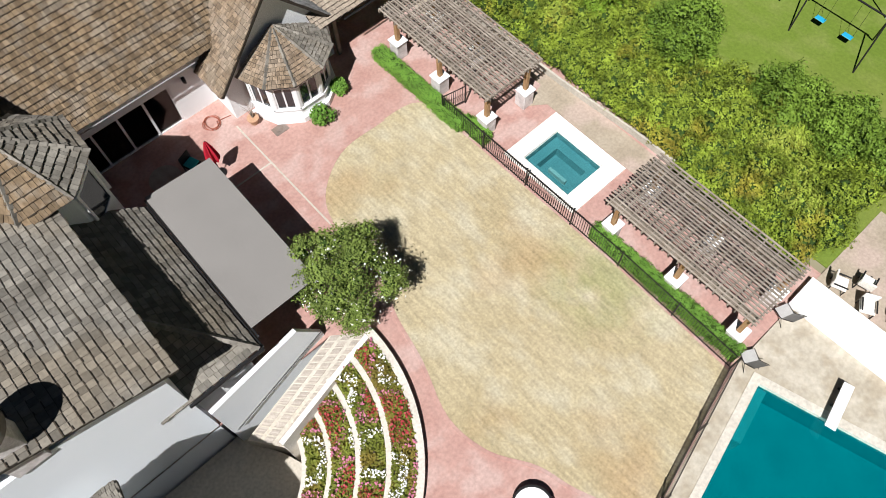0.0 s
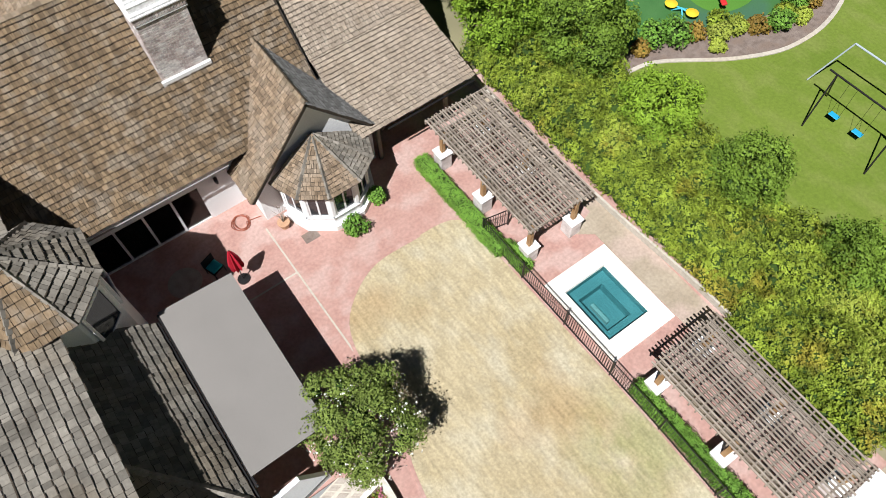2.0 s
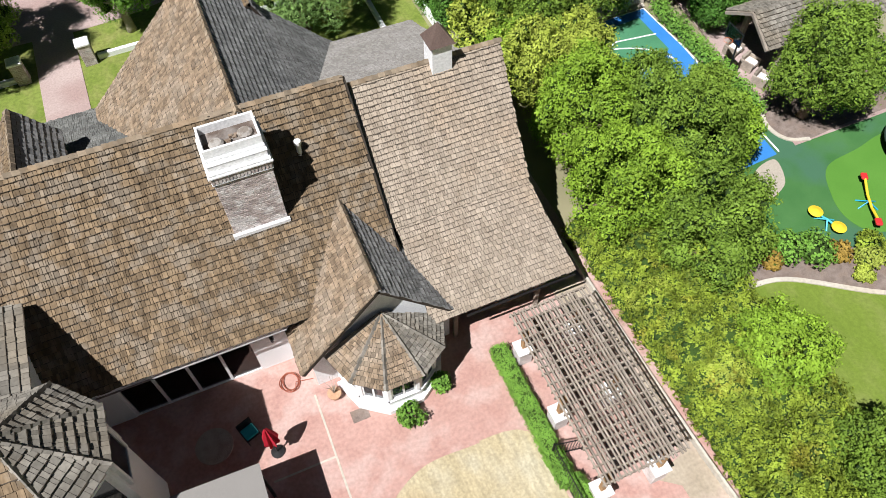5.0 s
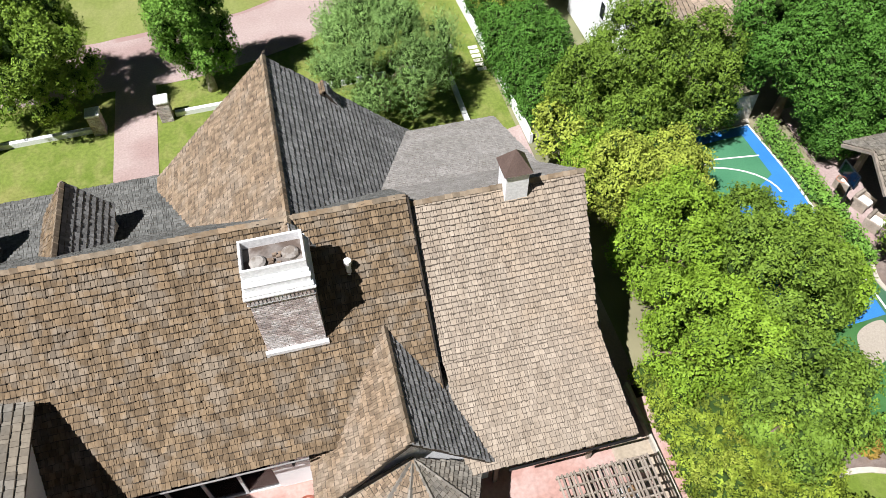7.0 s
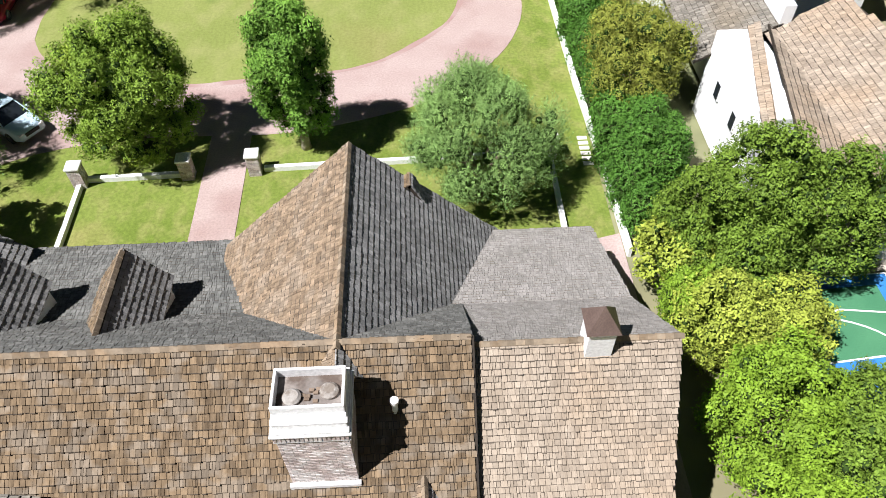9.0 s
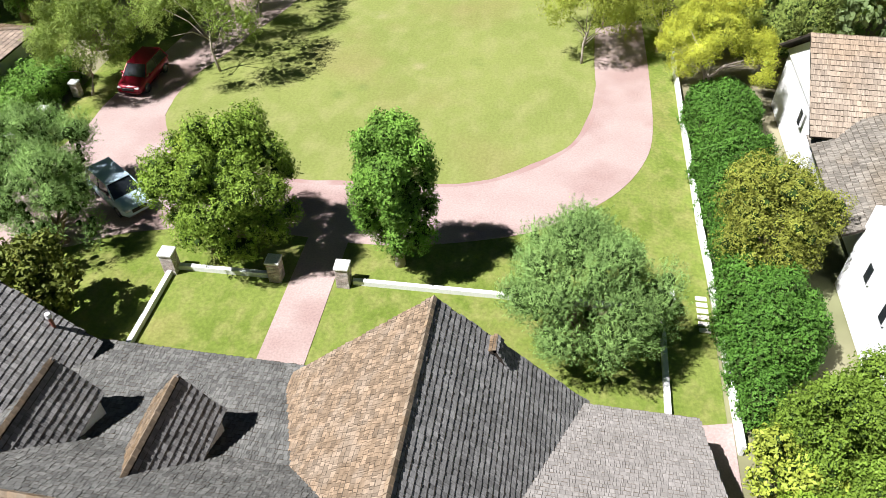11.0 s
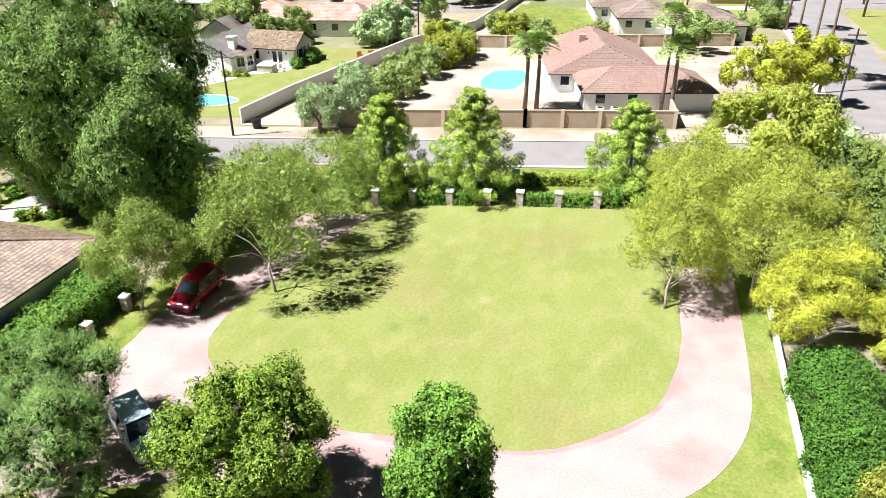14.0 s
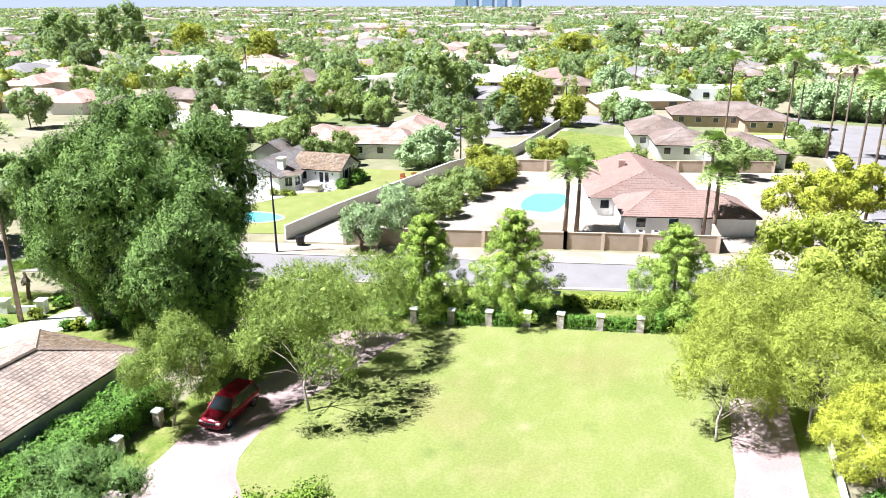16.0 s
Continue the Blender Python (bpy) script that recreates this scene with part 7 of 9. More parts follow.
slope(pav, [(32.6, 28.7, 2.5), (40.5, 28.7, 2.5), (40.5, 30.5, 3.6), (32.6, 30.5, 3.6)], M_SHAKE_GREY, 401)
slope(pav, [(40.5, 32.3, 2.5), (32.6, 32.3, 2.5), (32.6, 30.5, 3.6), (40.5, 30.5, 3.6)], M_SHAKE_GREY, 402)
for y in (28.8, 32.2):
    bm = bmesh.new()
    tube(bm, [(32.55, y, 2.42), (32.55, 30.5, 3.5)], [0.11, 0.11], 4)
    part("barge_board", bm, M_TIMBER, pav)
    block("beam", 32.8, 40.3, y - 0.1 + (0.25 if y < 30 else -0.25), y + 0.1 + (0.25 if y < 30 else -0.25), 2.3, 2.5, M_TIMBER, pav)
block("tie_beam", 33.9, 34.1, 28.95, 32.05, 2.08, 2.3, M_TIMBER, pav)
for x in (34.0, 39.6):
    for y in (29.05, 31.95):
        block("post", x - 0.12, x + 0.12, y - 0.12, y + 0.12, 0, 2.35, M_TIMBER, pav)
block("court_wall", 29.2, 31.3, 37.3, 37.55, -0.05, 1.7, M_CONC, None, "plain grey concrete wall behind the court", kind="structure")
hoop = group_of("basketball_hoop", (31.35, 30.0, 0), 90, "portable basketball hoop with a clear backboard beside the court", "basketball hoop")
bm = bmesh.new()
box(bm, -0.4, 0.4, -0.9, -0.1, 0.0, 0.18, 0.03)
part("base", bm, M_IRON, hoop)
bm = bmesh.new()
tube(bm, [(0, -0.5, 0.15), (0, -0.35, 2.4), (0, 0.1, 3.0)], [0.05, 0.05, 0.04], 8)
part("pole", bm, M_IRON, hoop)
bm = bmesh.new()
for a, b, c, d in ((-0.6, 0.6, 2.6, 2.66), (-0.6, 0.6, 3.34, 3.4), (-0.6, -0.54, 2.66, 3.34), (0.54, 0.6, 2.66, 3.34)):
    box(bm, a, b, 0.1, 0.14, c, d)
board = part("backboard_frame", bm, M_IRON, hoop)
block("pane", -0.54, 0.54, 0.115, 0.125, 2.66, 3.34, M_PANE, board)
bm = bmesh.new()
tube(bm, [(0.22 * math.cos(k * 0.393), 0.4 + 0.22 * math.sin(k * 0.393), 2.75) for k in range(17)], [0.012] * 17, 6)
part("rim", bm, plain("orange_metal", (0.5, 0.12, 0.02), 0.4), hoop)
hedge("court_hedge", [(31.3, 31.9, 27.0, 36.5, 0, 0.7)], L_FICUS, "low hedge between court and terrace", 410, 250, 0.08)

# neighbour's white house to the north-east
nb = group_of("neighbour_house", (0, 0, 0), 0, "white stucco neighbour house with brown shake roofs", "house")
block("wall", 24.9, 38, 57.2, 66.5, 0, 4.2, M_STUCCO, nb)
slope(nb, [(24.2, 56.6, 4.0), (38.6, 56.6, 4.0), (38.6, 62, 7.4), (24.2, 62, 7.4)], M_SHAKE_FAWN, 420, course=0.34, relief=0.5)
slope(nb, [(38.6, 67.2, 4.0), (24.2, 67.2, 4.0), (24.2, 62, 7.4), (38.6, 62, 7.4)], M_SHAKE_FAWN, 421, course=0.34, relief=0.5)
bm = bmesh.new()
rows = [[bm.verts.new((x, y, z)) for y, z in ((57.2, 4.1), (66.5, 4.1), (62, 7.1))] for x in (24.7, 24.95)]
bm.faces.new(rows[0])
bm.faces.new(rows[1][::-1])
for i in range(3):
    bm.faces.new((rows[0][i], rows[0][(i + 1) % 3], rows[1][(i + 1) % 3], rows[1][i]))
part("wall", bm, M_STUCCO, nb)
block("wall", 26.5, 34, 50.0, 57.0, 0, 3.3, M_STUCCO, nb)
slope(nb, [(24.4, 57.6, 3.4), (24.4, 49.2, 3.4), (28.6, 49.2, 5.6), (28.6, 57.6, 5.6)], M_SHAKE_GREY, 422, course=0.3, relief=0.6)
block("wall", 28.4, 29.0, 49.2, 58.0, 3.0, 6.6, M_STUCCO, nb)
slope(nb, [(29.0, 58.2, 6.8), (29.0, 49.5, 6.8), (33.0, 49.5, 8.4), (33.0, 58.2, 8.4)], surface("grey_metal_roof", (0.2, 0.24, 0.28), (0.24, 0.28, 0.32), None, 1, 8, 0.5, 0.1), 423, course=0.9)
block("wall", 25.3, 27.0, 42.0, 49.4, 0, 5.2, M_STUCCO, nb)
block("wall", 27.0, 33.0, 42.0, 49.4, 0, 4.4, M_STUCCO, nb)
slope(nb, [(27.0, 49.6, 5.2), (25.0, 41.4, 5.2), (25.5, 41.2, 5.5), (27.5, 49.6, 5.5)], M_SHAKE_FAWN, 424, course=0.3, relief=0.6)
slope(nb, [(28.0, 49.5, 5.45), (26.35, 40.5, 5.3), (28.9, 38.7, 4.66)], M_SHAKE_FAWN, 427, course=0.3, relief=0.6)
slope(nb, [(27.8, 49.4, 5.0), (28.6, 38.5, 4.6), (33.0, 41.5, 6.8), (31.4, 49.4, 7.0)], M_SHAKE_FAWN, 425, course=0.3, relief=0.6)
slope(nb, [(28.6, 38.5, 4.6), (37.0, 40.5, 4.6), (33.0, 41.5, 6.8)], M_SHAKE_FAWN, 426, course=0.3, relief=0.6)
for y in (44.5, 47.0, 60.0):
    w = block("window", 25.18 if y < 50 else 24.6, 25.3 if y < 50 else 24.72, y - 0.3, y + 0.3, 2.6, 3.6, M_WHITE, nb)
    block("pane", 25.15 if y < 50 else 24.57, 25.18 if y < 50 else 24.6, y - 0.24, y + 0.24, 2.66, 3.54, M_DARKGLASS, w)
# stepping stones along the wall
for k in range(6):
    tagged(block("stepping_stone", 18.2, 18.75, 45.0 + 0.42 * k, 45.28 + 0.42 * k, -0.05, 0.02, M_COPING, None, bevel=0.02), "pale rectangular stepping stone in the grass", "stepping stone", "stepping stones")

# ---- west neighbour ----
wn = group_of("neighbour_house", (0, 0, 0), 0, "white neighbour house with a pale tiled hip roof", "house")
M_TILE = surface("pale_roof_tile", (0.33, 0.25, 0.19), (0.41, 0.325, 0.255), (0.28, 0.225, 0.18), 1.2, 12, 0.9, 0.3, island=("island", 0.75), patch=0.4)
block("wall", -36.1, -27.4, 40, 63.5, 0, 2.75, M_STUCCO, wn)
slope(wn, [(-26.5, 38, 2.85), (-26.9, 64.2, 2.85), (-31.6, 59.7, 4.35), (-31.6, 42, 4.35)], M_TILE, 430, course=0.3, relief=0.4, edge=M_BUTT_PALE)
slope(wn, [(-26.9, 64.2, 2.85), (-36.7, 64.4, 2.85), (-31.6, 59.7, 4.35)], M_SHAKE, 431, course=0.36)
slope(wn, [(-36.7, 64.4, 2.85), (-36.7, 38, 2.85), (-31.6, 42, 4.35), (-31.6, 59.7, 4.35)], M_TILE, 432, course=0.3, relief=0.4, edge=M_BUTT_PALE)
caps(wn, (-26.9, 64.2, 2.9), (-31.6, 59.7, 4.4), M_TILE, 433)
caps(wn, (-36.7, 64.4, 2.9), (-31.6, 59.7, 4.4), M_TILE, 435)
caps(wn, (-31.6, 42, 4.4), (-31.6, 59.7, 4.4), M_TILE, 436)
hedge("tall_hedge", [(-26.6, -23.5, 46 + 1.1 * k, 47.25 + 1.1 * k, 0, 1.9 + 0.15 * math.sin(k * 1.7)) for k in range(15)], L_FICUS, "tall dark-green hedge beside the drive", 434, 210, 0.08, "stuff", lump=0.12)
for x, y in ((-22.9, 56.9), (-23.2, 53.6), (-22.7, 60.3)):
    pillar(x, y, 1.0, 0.26, "small brick pillar in the shade of a hedge")
slab("neighbour_lawn", [(-66, 58), (-27.5, 64.4), (-27.5, 76.5), (-40, 77.5), (-52.4, 74.6), (-66, 71.2)], -0.055, -0.024, M_GRASS2, "thin dry front lawn of the neighbour")
slab("neighbour_drive", [(-42.4, 76.4), (-38.6, 76.9), (-38.9, 71.5), (-41.0, 68.6), (-42.6, 65.0), (-45, 60), (-62, 60), (-62, 62), (-47, 66), (-43.6, 71.2)], -0.055, 0.0, M_COPING, "white concrete drive of the neighbour")
low_wall((-54, 68.7), (-45.0, 71.8), 0.6, 0.25)
for x, y in ((-51.4, 69.6), (-48.2, 70.7), (-45.0, 71.8)):
    post = group_of("gate_post", (x, y, 0), 18, "square white rendered post in a low front wall", "post", "front posts")
    block("shaft", -0.38, 0.38, -0.38, 0.38, -0.1, 1.15, M_STUCCO, post, bevel=0.02)
    block("cap", -0.46, 0.46, -0.46, 0.46, 1.15, 1.27, M_COPING, post, bevel=0.02)
for k, (x, y, r, h) in enumerate(((-40.1, 69.7, 0.55, 0.9), (-39.1, 70.1, 0.6, 1.1), (-38.0, 70.6, 0.45, 0.7), (-37.2, 71.3, 0.5, 0.8), (-44.6, 70.6, 0.65, 1.0), (-45.9, 68.5, 0.45, 0.6), (-46.9, 68.2, 0.45, 0.6), (-44.3, 73.2, 0.6, 1.0), (-43.9, 74.2, 0.6, 1.0))):
    shrubbery("bush", [(x, y, r, h)], L_YELLOW if k in (1, 4) else L_FICUS, "small rounded green bush by the white drive", 440 + k, 150, 0.09, "bush")

# ---- front wall, gate and hedges ----
FP = [(-12.6, 80.7), (-9.45, 81.45), (-6.3, 82.25), (-3.15, 83.1), (-0.4, 83.75), (2.85, 84.4), (6.1, 85.05)]
for x, y in FP:
    pillar(x, y, 1.25, 0.3, "brick pillar with a white cap at the front wall")
for a, b in ((0, 1), (1, 2), (2, 3), (4, 5), (5, 6)):
    (xa, ya), (xb, yb) = FP[a], FP[b]
    low_wall((xa + 0.35, ya + 0.08), (xb - 0.35, yb - 0.08), 0.2, 0.25)
    hedge("clipped_hedge", [(xa + 0.4 + k * 0.42, xa + 0.9 + k * 0.42, ya + (yb - ya) * k / 6.0 - 0.1, ya + (yb - ya) * k / 6.0 + 0.6, 0, 1.0) for k in range(6)], L_FICUS, "clipped green hedge between front pillars", 500 + a, 250, 0.07, lump=0.06)
iron_fence([(-2.85, 83.15), (-0.7, 83.7)], "black iron front gate between pillars")
pillar(-1.6, 88.0, 1.3, 0.32, "brick pillar at the end of the street hedge")
hedge("street_hedge", [(-1.0 + 0.8 * k, -0.1 + 0.8 * k, 88.1 + 0.25 * 0.8 * k, 88.9 + 0.25 * 0.8 * k, 0, 0.95) for k in range(14)], L_YELLOW, "bright clipped hedge along the street", 510, 260, 0.07, lump=0.05)
hedge("front_shrubs", [(-16.5 + 1.2 * k, -15.2 + 1.2 * k, 81.0 + 0.3 * k, 82.4 + 0.3 * k, 0, 1.3 + 0.4 * math.sin(k * 2.1)) for k in range(12)], L_OLIVE, "loose shrubs in the shade behind the front wall", 511, 120, 0.1, "stuff", lump=0.3)
hedge("front_shrubs", [(6.6 + 1.2 * k, 7.9 + 1.2 * k, 85.4 + 0.3 * k, 87.0 + 0.3 * k, 0, 1.4 + 0.4 * math.sin(k * 2.1)) for k in range(7)], L_FICUS, "loose dark shrubs beside the front wall", 512, 120, 0.1, "stuff", lump=0.3)
slab("roadside_grass", [(-30, 76.5), (-13, 81.2), (12.5, 87.4), (22, 89.5), (22, 98), (-30, 85.2)], -0.058, -0.015, M_GRASS2, "roadside grass strip behind the front wall")
along(-300, 42, 3.9, 4.4, -0.2, 0.06, "kerb", M_CONC, "pale concrete street kerb")
along(-300, 36, 11.6, 12.0, -0.2, 0.07, "kerb", M_CONC, "pale concrete street kerb")
slab("side_street", [(30.5, 101), (40, 103.5), (42.9, 162), (43.5, 190), (46, 194.5), (90, 197), (90, 211), (39.5, 209), (30, 211), (20, 206), (30.7, 196.5), (32, 188), (32, 154), (31, 124)], -0.2, -0.02, M_ASPHALT, "grey asphalt side street bending past a lawn")
slab("side_pavement", [(29.8, 122), (31.0, 122), (32.0, 154), (32.0, 188), (30.9, 188), (30.9, 154)], -0.2, 0.03, M_COPING, "pale concrete pavement of the side street")
slab("corner_lawn", [(44.2, 140), (44.6, 189), (48, 193), (90, 195), (90, 140)], -0.06, -0.01, M_GRASS, "green corner lawn beside the side street")
slab("verge_lawn", [(18, 206), (30, 195.5), (31, 171), (23.5, 170)], -0.06, -0.012, M_GRASS, "green front lawn of a brown-roofed house")
slab("house_drive", [(20, 185.5), (31.9, 188.4), (31.9, 192), (20, 189)], -0.06, 0.0, M_COPING, "white concrete drive across a front lawn")
slab("cross_street", [(-60, 150), (-20, 176), (-18, 190), (20, 205), (34, 210), (34, 220), (10, 214), (-30, 200), (-70, 168)], -0.2, -0.04, M_ASPHALT, "pale asphalt cross street behind the houses")

# ---- across the street ----
M_TAN = surface("tan_block", (0.42, 0.33, 0.24), (0.5, 0.4, 0.3), None, 0.6, 10, 0.9, 0.15)
M_ROOF_PINK = surface("pink_roof_tile", (0.25, 0.165, 0.13), (0.29, 0.195, 0.158), (0.28, 0.2, 0.165), 0.6, 9, 0.85, 0.3, island=("island", 0.93), patch=0.2)
M_ROOF_TERRA = surface("terracotta_tile", (0.33, 0.21, 0.16), (0.41, 0.29, 0.23), (0.43, 0.35, 0.29), 0.7, 9, 0.85, 0.3, island=("island", 0.9), patch=0.3)
M_ROOF_GREY = surface("grey_shingle", (0.17, 0.158, 0.145), (0.23, 0.215, 0.195), (0.17, 0.13, 0.1), 0.6, 9, 0.9, 0.3, island=("island", 0.85), patch=0.25)
M_ROOF_BROWN = surface("brown_shingle", (0.17, 0.128, 0.1), (0.23, 0.18, 0.145), (0.26, 0.215, 0.18), 0.6, 9, 0.9, 0.3, island=("island", 0.92), patch=0.2)
M_PALEWALL = surface("pale_block", (0.66, 0.64, 0.61), (0.73, 0.71, 0.68), None, 0.4, 8, 0.9, 0.1)
M_AQUA = surface("aqua_plaster", (0.12, 0.55, 0.62), (0.16, 0.62, 0.68), None, 1, 10, 0.5, 0.02)


def block_wall(line, h, mat_, label, th=0.2, pilasters=0.0):
    ob = group_of("block_wall", (0, 0, 0), 0, label, "wall")
    bm = bmesh.new()
    ribbon(bm, line, th, -0.1, h)
    part("panel", bm, mat_, ob)
    bm = bmesh.new()
    ribbon(bm, line, th + 0.08, h, h + 0.07)
    part("coping", bm, mat_, ob)
    if pilasters:
        for (xa, ya), (xb, yb) in zip(line, line[1:]):
            n = max(int(math.hypot(xb - xa, yb - ya) / pilasters), 1)
            for k in range(n + 1):
                x, y = xa + (xb - xa) * k / n, ya + (yb - ya) * k / n
                block("pilaster", x - 0.2, x + 0.2, y - 0.2, y + 0.2, -0.1, h + 0.1, mat_, ob)
    return ob


block_wall([(-27.9, 98.0), (-17.0, 101.0), (-3.7, 104.5), (12.5, 108.6)], 1.9, M_TAN, "tan block wall with pilasters along the street", pilasters=3.6)
block_wall([(12.5, 108.6), (11.9, 113.0)], 1.9, M_TAN, "tan block wall returning to the garage")
block_wall([(-35.2, 97.0), (-33.9, 107.4), (-28.2, 136.5), (-21.5, 153.5), (-19.5, 186)], 1.7, M_PALEWALL, "long pale block wall beside the alley")
block_wall([(-18.1, 141.2), (-9.2, 143.4), (14.8, 151.2), (21.5, 153.2)], 1.8, M_TAN, "tan block wall behind the pool yard", pilasters=4.0)
block_wall([(-27.9, 98.0), (-27.0, 112.2), (-25.5, 131.0), (-18.1, 141.2)], 0.7, M_PALEWALL, "low pale wall along the alley")
slab("alley", [(-35.1, 96.5), (-28.0, 98.2), (-25.7, 131), (-18.6, 142), (-17, 185), (-19.3, 185), (-21.6, 152), (-28.4, 136)], -0.055, -0.01, M_GRAVEL, "pale unpaved alley between walls")
slab("pool_yard", [(-27.7, 98.3), (12.3, 108.8), (29.5, 112.5), (29.5, 155), (14.8, 150.8), (-6, 143.8), (-18, 140.8), (-25.2, 130)], -0.055, 0.0, M_GRAVEL, "pale bare yard round a pool")
slab("white_house_lawn", [(-60, 94), (-46, 96.6), (-39.8, 98.2), (-35.3, 99.4), (-34, 107.5), (-28.4, 136), (-44, 134.5), (-60, 118)], -0.055, -0.005, M_GRASS, "sunlit green lawn of the white house")
slab("rear_lawn", [(-17.5, 143.5), (-9, 146), (2, 150), (-4, 178), (-18.5, 182)], -0.055, -0.005, M_GRASS2, "green rear lawn behind the pool yard")


def kidney(x, y, r, seed, label, wide=1.35, deep=1.0):
    rng = random.Random(seed)
    pts = curve([(x + r * rng.uniform(0.75, 1.15) * math.cos(a) * wide, y + r * rng.uniform(0.7, 1.1) * math.sin(a) * deep) for a in (0.2, 0.95, 1.8, 2.6, 3.4, 4.3, 5.3)], 6, True)
    ob = group_of("garden_pool", (0, 0, 0), 0, label, "pool")
    slab("rim", [(x + (px - x) * 1.12, y + (py - y) * 1.12) for px, py in pts], -0.05, 0.03, M_COPING, "", ob, kind="")
    slab("water", pts, -0.04, 0.036, M_AQUA, "", ob, kind="")


kidney(-10.0, 123.6, 3.7, 3, "kidney-shaped turquoise pool in a pale yard", 0.95, 1.7)
kidney(-43.2, 104.0, 2.6, 4, "turquoise garden pool on the green lawn")
kidney(-11.5, 148.0, 2.2, 5, "small turquoise pool behind the tan wall")


def dwelling(x, y, turn, blocks, wall, roofs, label, course=0.0, group="", windows=True):
    """A low house of gabled or hipped blocks: (x0, x1, y0, y1, eave, rise, hip)."""
    ob = group_of("house", (x, y, 0), turn, label, "house", group)
    for i, (x0, x1, y0, y1, ev, rise, hip) in enumerate(blocks):
        block("wall", x0, x1, y0, y1, -0.2, ev, wall, ob)
        roof = roofs[i] if isinstance(roofs, list) else roofs
        o = 0.5
        X0, X1, Y0, Y1, z0, z1 = x0 - o, x1 + o, y0 - o, y1 + o, ev - 0.12, ev + rise
        if x1 - x0 >= y1 - y0:
            k = hip * (Y1 - Y0) / 2
            ym = (Y0 + Y1) / 2
            A, B = (X0 + k, ym, z1), (X1 - k, ym, z1)
            quads = [[(X0, Y0, z0), (X1, Y0, z0), B, A], [(X1, Y1, z0), (X0, Y1, z0), A, B], [(X1, Y0, z0), (X1, Y1, z0), B], [(X0, Y1, z0), (X0, Y0, z0), A]]
        else:
            k = hip * (X1 - X0) / 2
            xm = (X0 + X1) / 2
            A, B = (xm, Y0 + k, z1), (xm, Y1 - k, z1)
            quads = [[(X1, Y0, z0), (X1, Y1, z0), B, A], [(X0, Y1, z0), (X0, Y0, z0), A, B], [(X0, Y0, z0), (X1, Y0, z0), A], [(X1, Y1, z0), (X0, Y1, z0), B]]
        for j, q in enumerate(quads):
            if j > 1 and not hip:
                bm = bmesh.new()
                bm.faces.new([bm.verts.new((a + (0.45 if a < (X0 + X1) / 2 else -0.45) * (x1 - x0 >= y1 - y0), b + (0.45 if b < (Y0 + Y1) / 2 else -0.45) * (x1 - x0 < y1 - y0), c)) for a, b, c in q])
                bmesh.ops.solidify(bm, geom=bm.faces[:], thickness=0.1)
                part("gable", bm, wall, ob)
            elif course:
                slope(ob, q, roof, 600 + i * 7 + j, course=course, thick=0.15, wides=(0.2, 0.24, 0.28, 0.32, 0.36), edge=roof, relief=0.4)
            else:
                n = len(q)
                raw("roof", q + [(a, b, c - 0.18) for a, b, c in q], [tuple(range(n)), tuple(range(2 * n - 1, n - 1, -1))] + [(s, s + n, (s + 1) % n + n, (s + 1) % n) for s in range(n)], roof, ob)
        n = max(int((x1 - x0) / 3.2), 1) if windows else 0
        for j in range(n):
            wx = x0 + (j + 0.5) * (x1 - x0) / n
            w = block("window", wx - 0.62, wx + 0.62, y0 - 0.06, y0 - 0.002, 0.9, 2.15, M_WHITE, ob)
            block("pane", wx - 0.54, wx + 0.54, y0 - 0.075, y0 - 0.06, 0.98, 2.07, M_DARKGLASS, w)
        n = max(int((y1 - y0) / 4.5), 1) if windows else 0
        for j in range(n):
            wy = y0 + (j + 0.5) * (y1 - y0) / n
            w = block("window", x1 + 0.002, x1 + 0.06, wy - 0.6, wy + 0.6, 0.9, 2.15, M_WHITE, ob)
            block("pane", x1 + 0.06, x1 + 0.075, wy - 0.52, wy + 0.52, 0.98, 2.07, M_DARKGLASS, w)
    return ob


pink = dwelling(2.0, 112.0, 15, [(0, 15.2, 0, 8.5, 2.5, 2.0, 1), (-3.0, 11.0, 8.0, 25.0, 2.6, 2.9, 0.35)], M_STUCCO, M_ROOF_PINK, "wide low house with a pink tiled roof", 0.36)
block("garage_door", 9.0, 14.0, -0.08, -0.01, 0, 2.2, M_WHITE, pink)
block("roof_chimney", 1.5, 2.4, 16, 16.8, 4.4, 5.6, M_ROOF_TERRA, pink)
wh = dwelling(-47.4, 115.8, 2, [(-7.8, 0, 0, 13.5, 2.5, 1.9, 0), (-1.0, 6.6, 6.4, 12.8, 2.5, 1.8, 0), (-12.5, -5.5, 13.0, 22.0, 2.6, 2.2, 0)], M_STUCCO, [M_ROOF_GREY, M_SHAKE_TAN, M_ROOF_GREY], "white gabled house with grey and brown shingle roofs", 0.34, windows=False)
stack = block("roof_chimney", -1.3, -0.3, 2.0, 2.9, 2.4, 4.6, M_STUCCO, wh)
block("cap", -1.42, -0.18, 1.88, 3.02, 4.6, 4.75, M_COPING, stack)
bay = [(0.0, 1.2), (1.3, 1.9), (1.7, 3.3), (1.3, 4.7), (0.0, 5.4)]
slab("bay_wall", bay, -0.2, 2.4, M_STUCCO, "", wh, kind="")
raw("bay_roof", [(x * 1.25 - 0.05, 3.3 + (y - 3.3) * 1.18, 2.38) for x, y in bay] + [(-1.2, 3.3, 3.7)], [(k, k + 1, 5) for k in range(4)] + [(4, 3, 2, 1, 0)], M_ROOF_BROWN, wh)
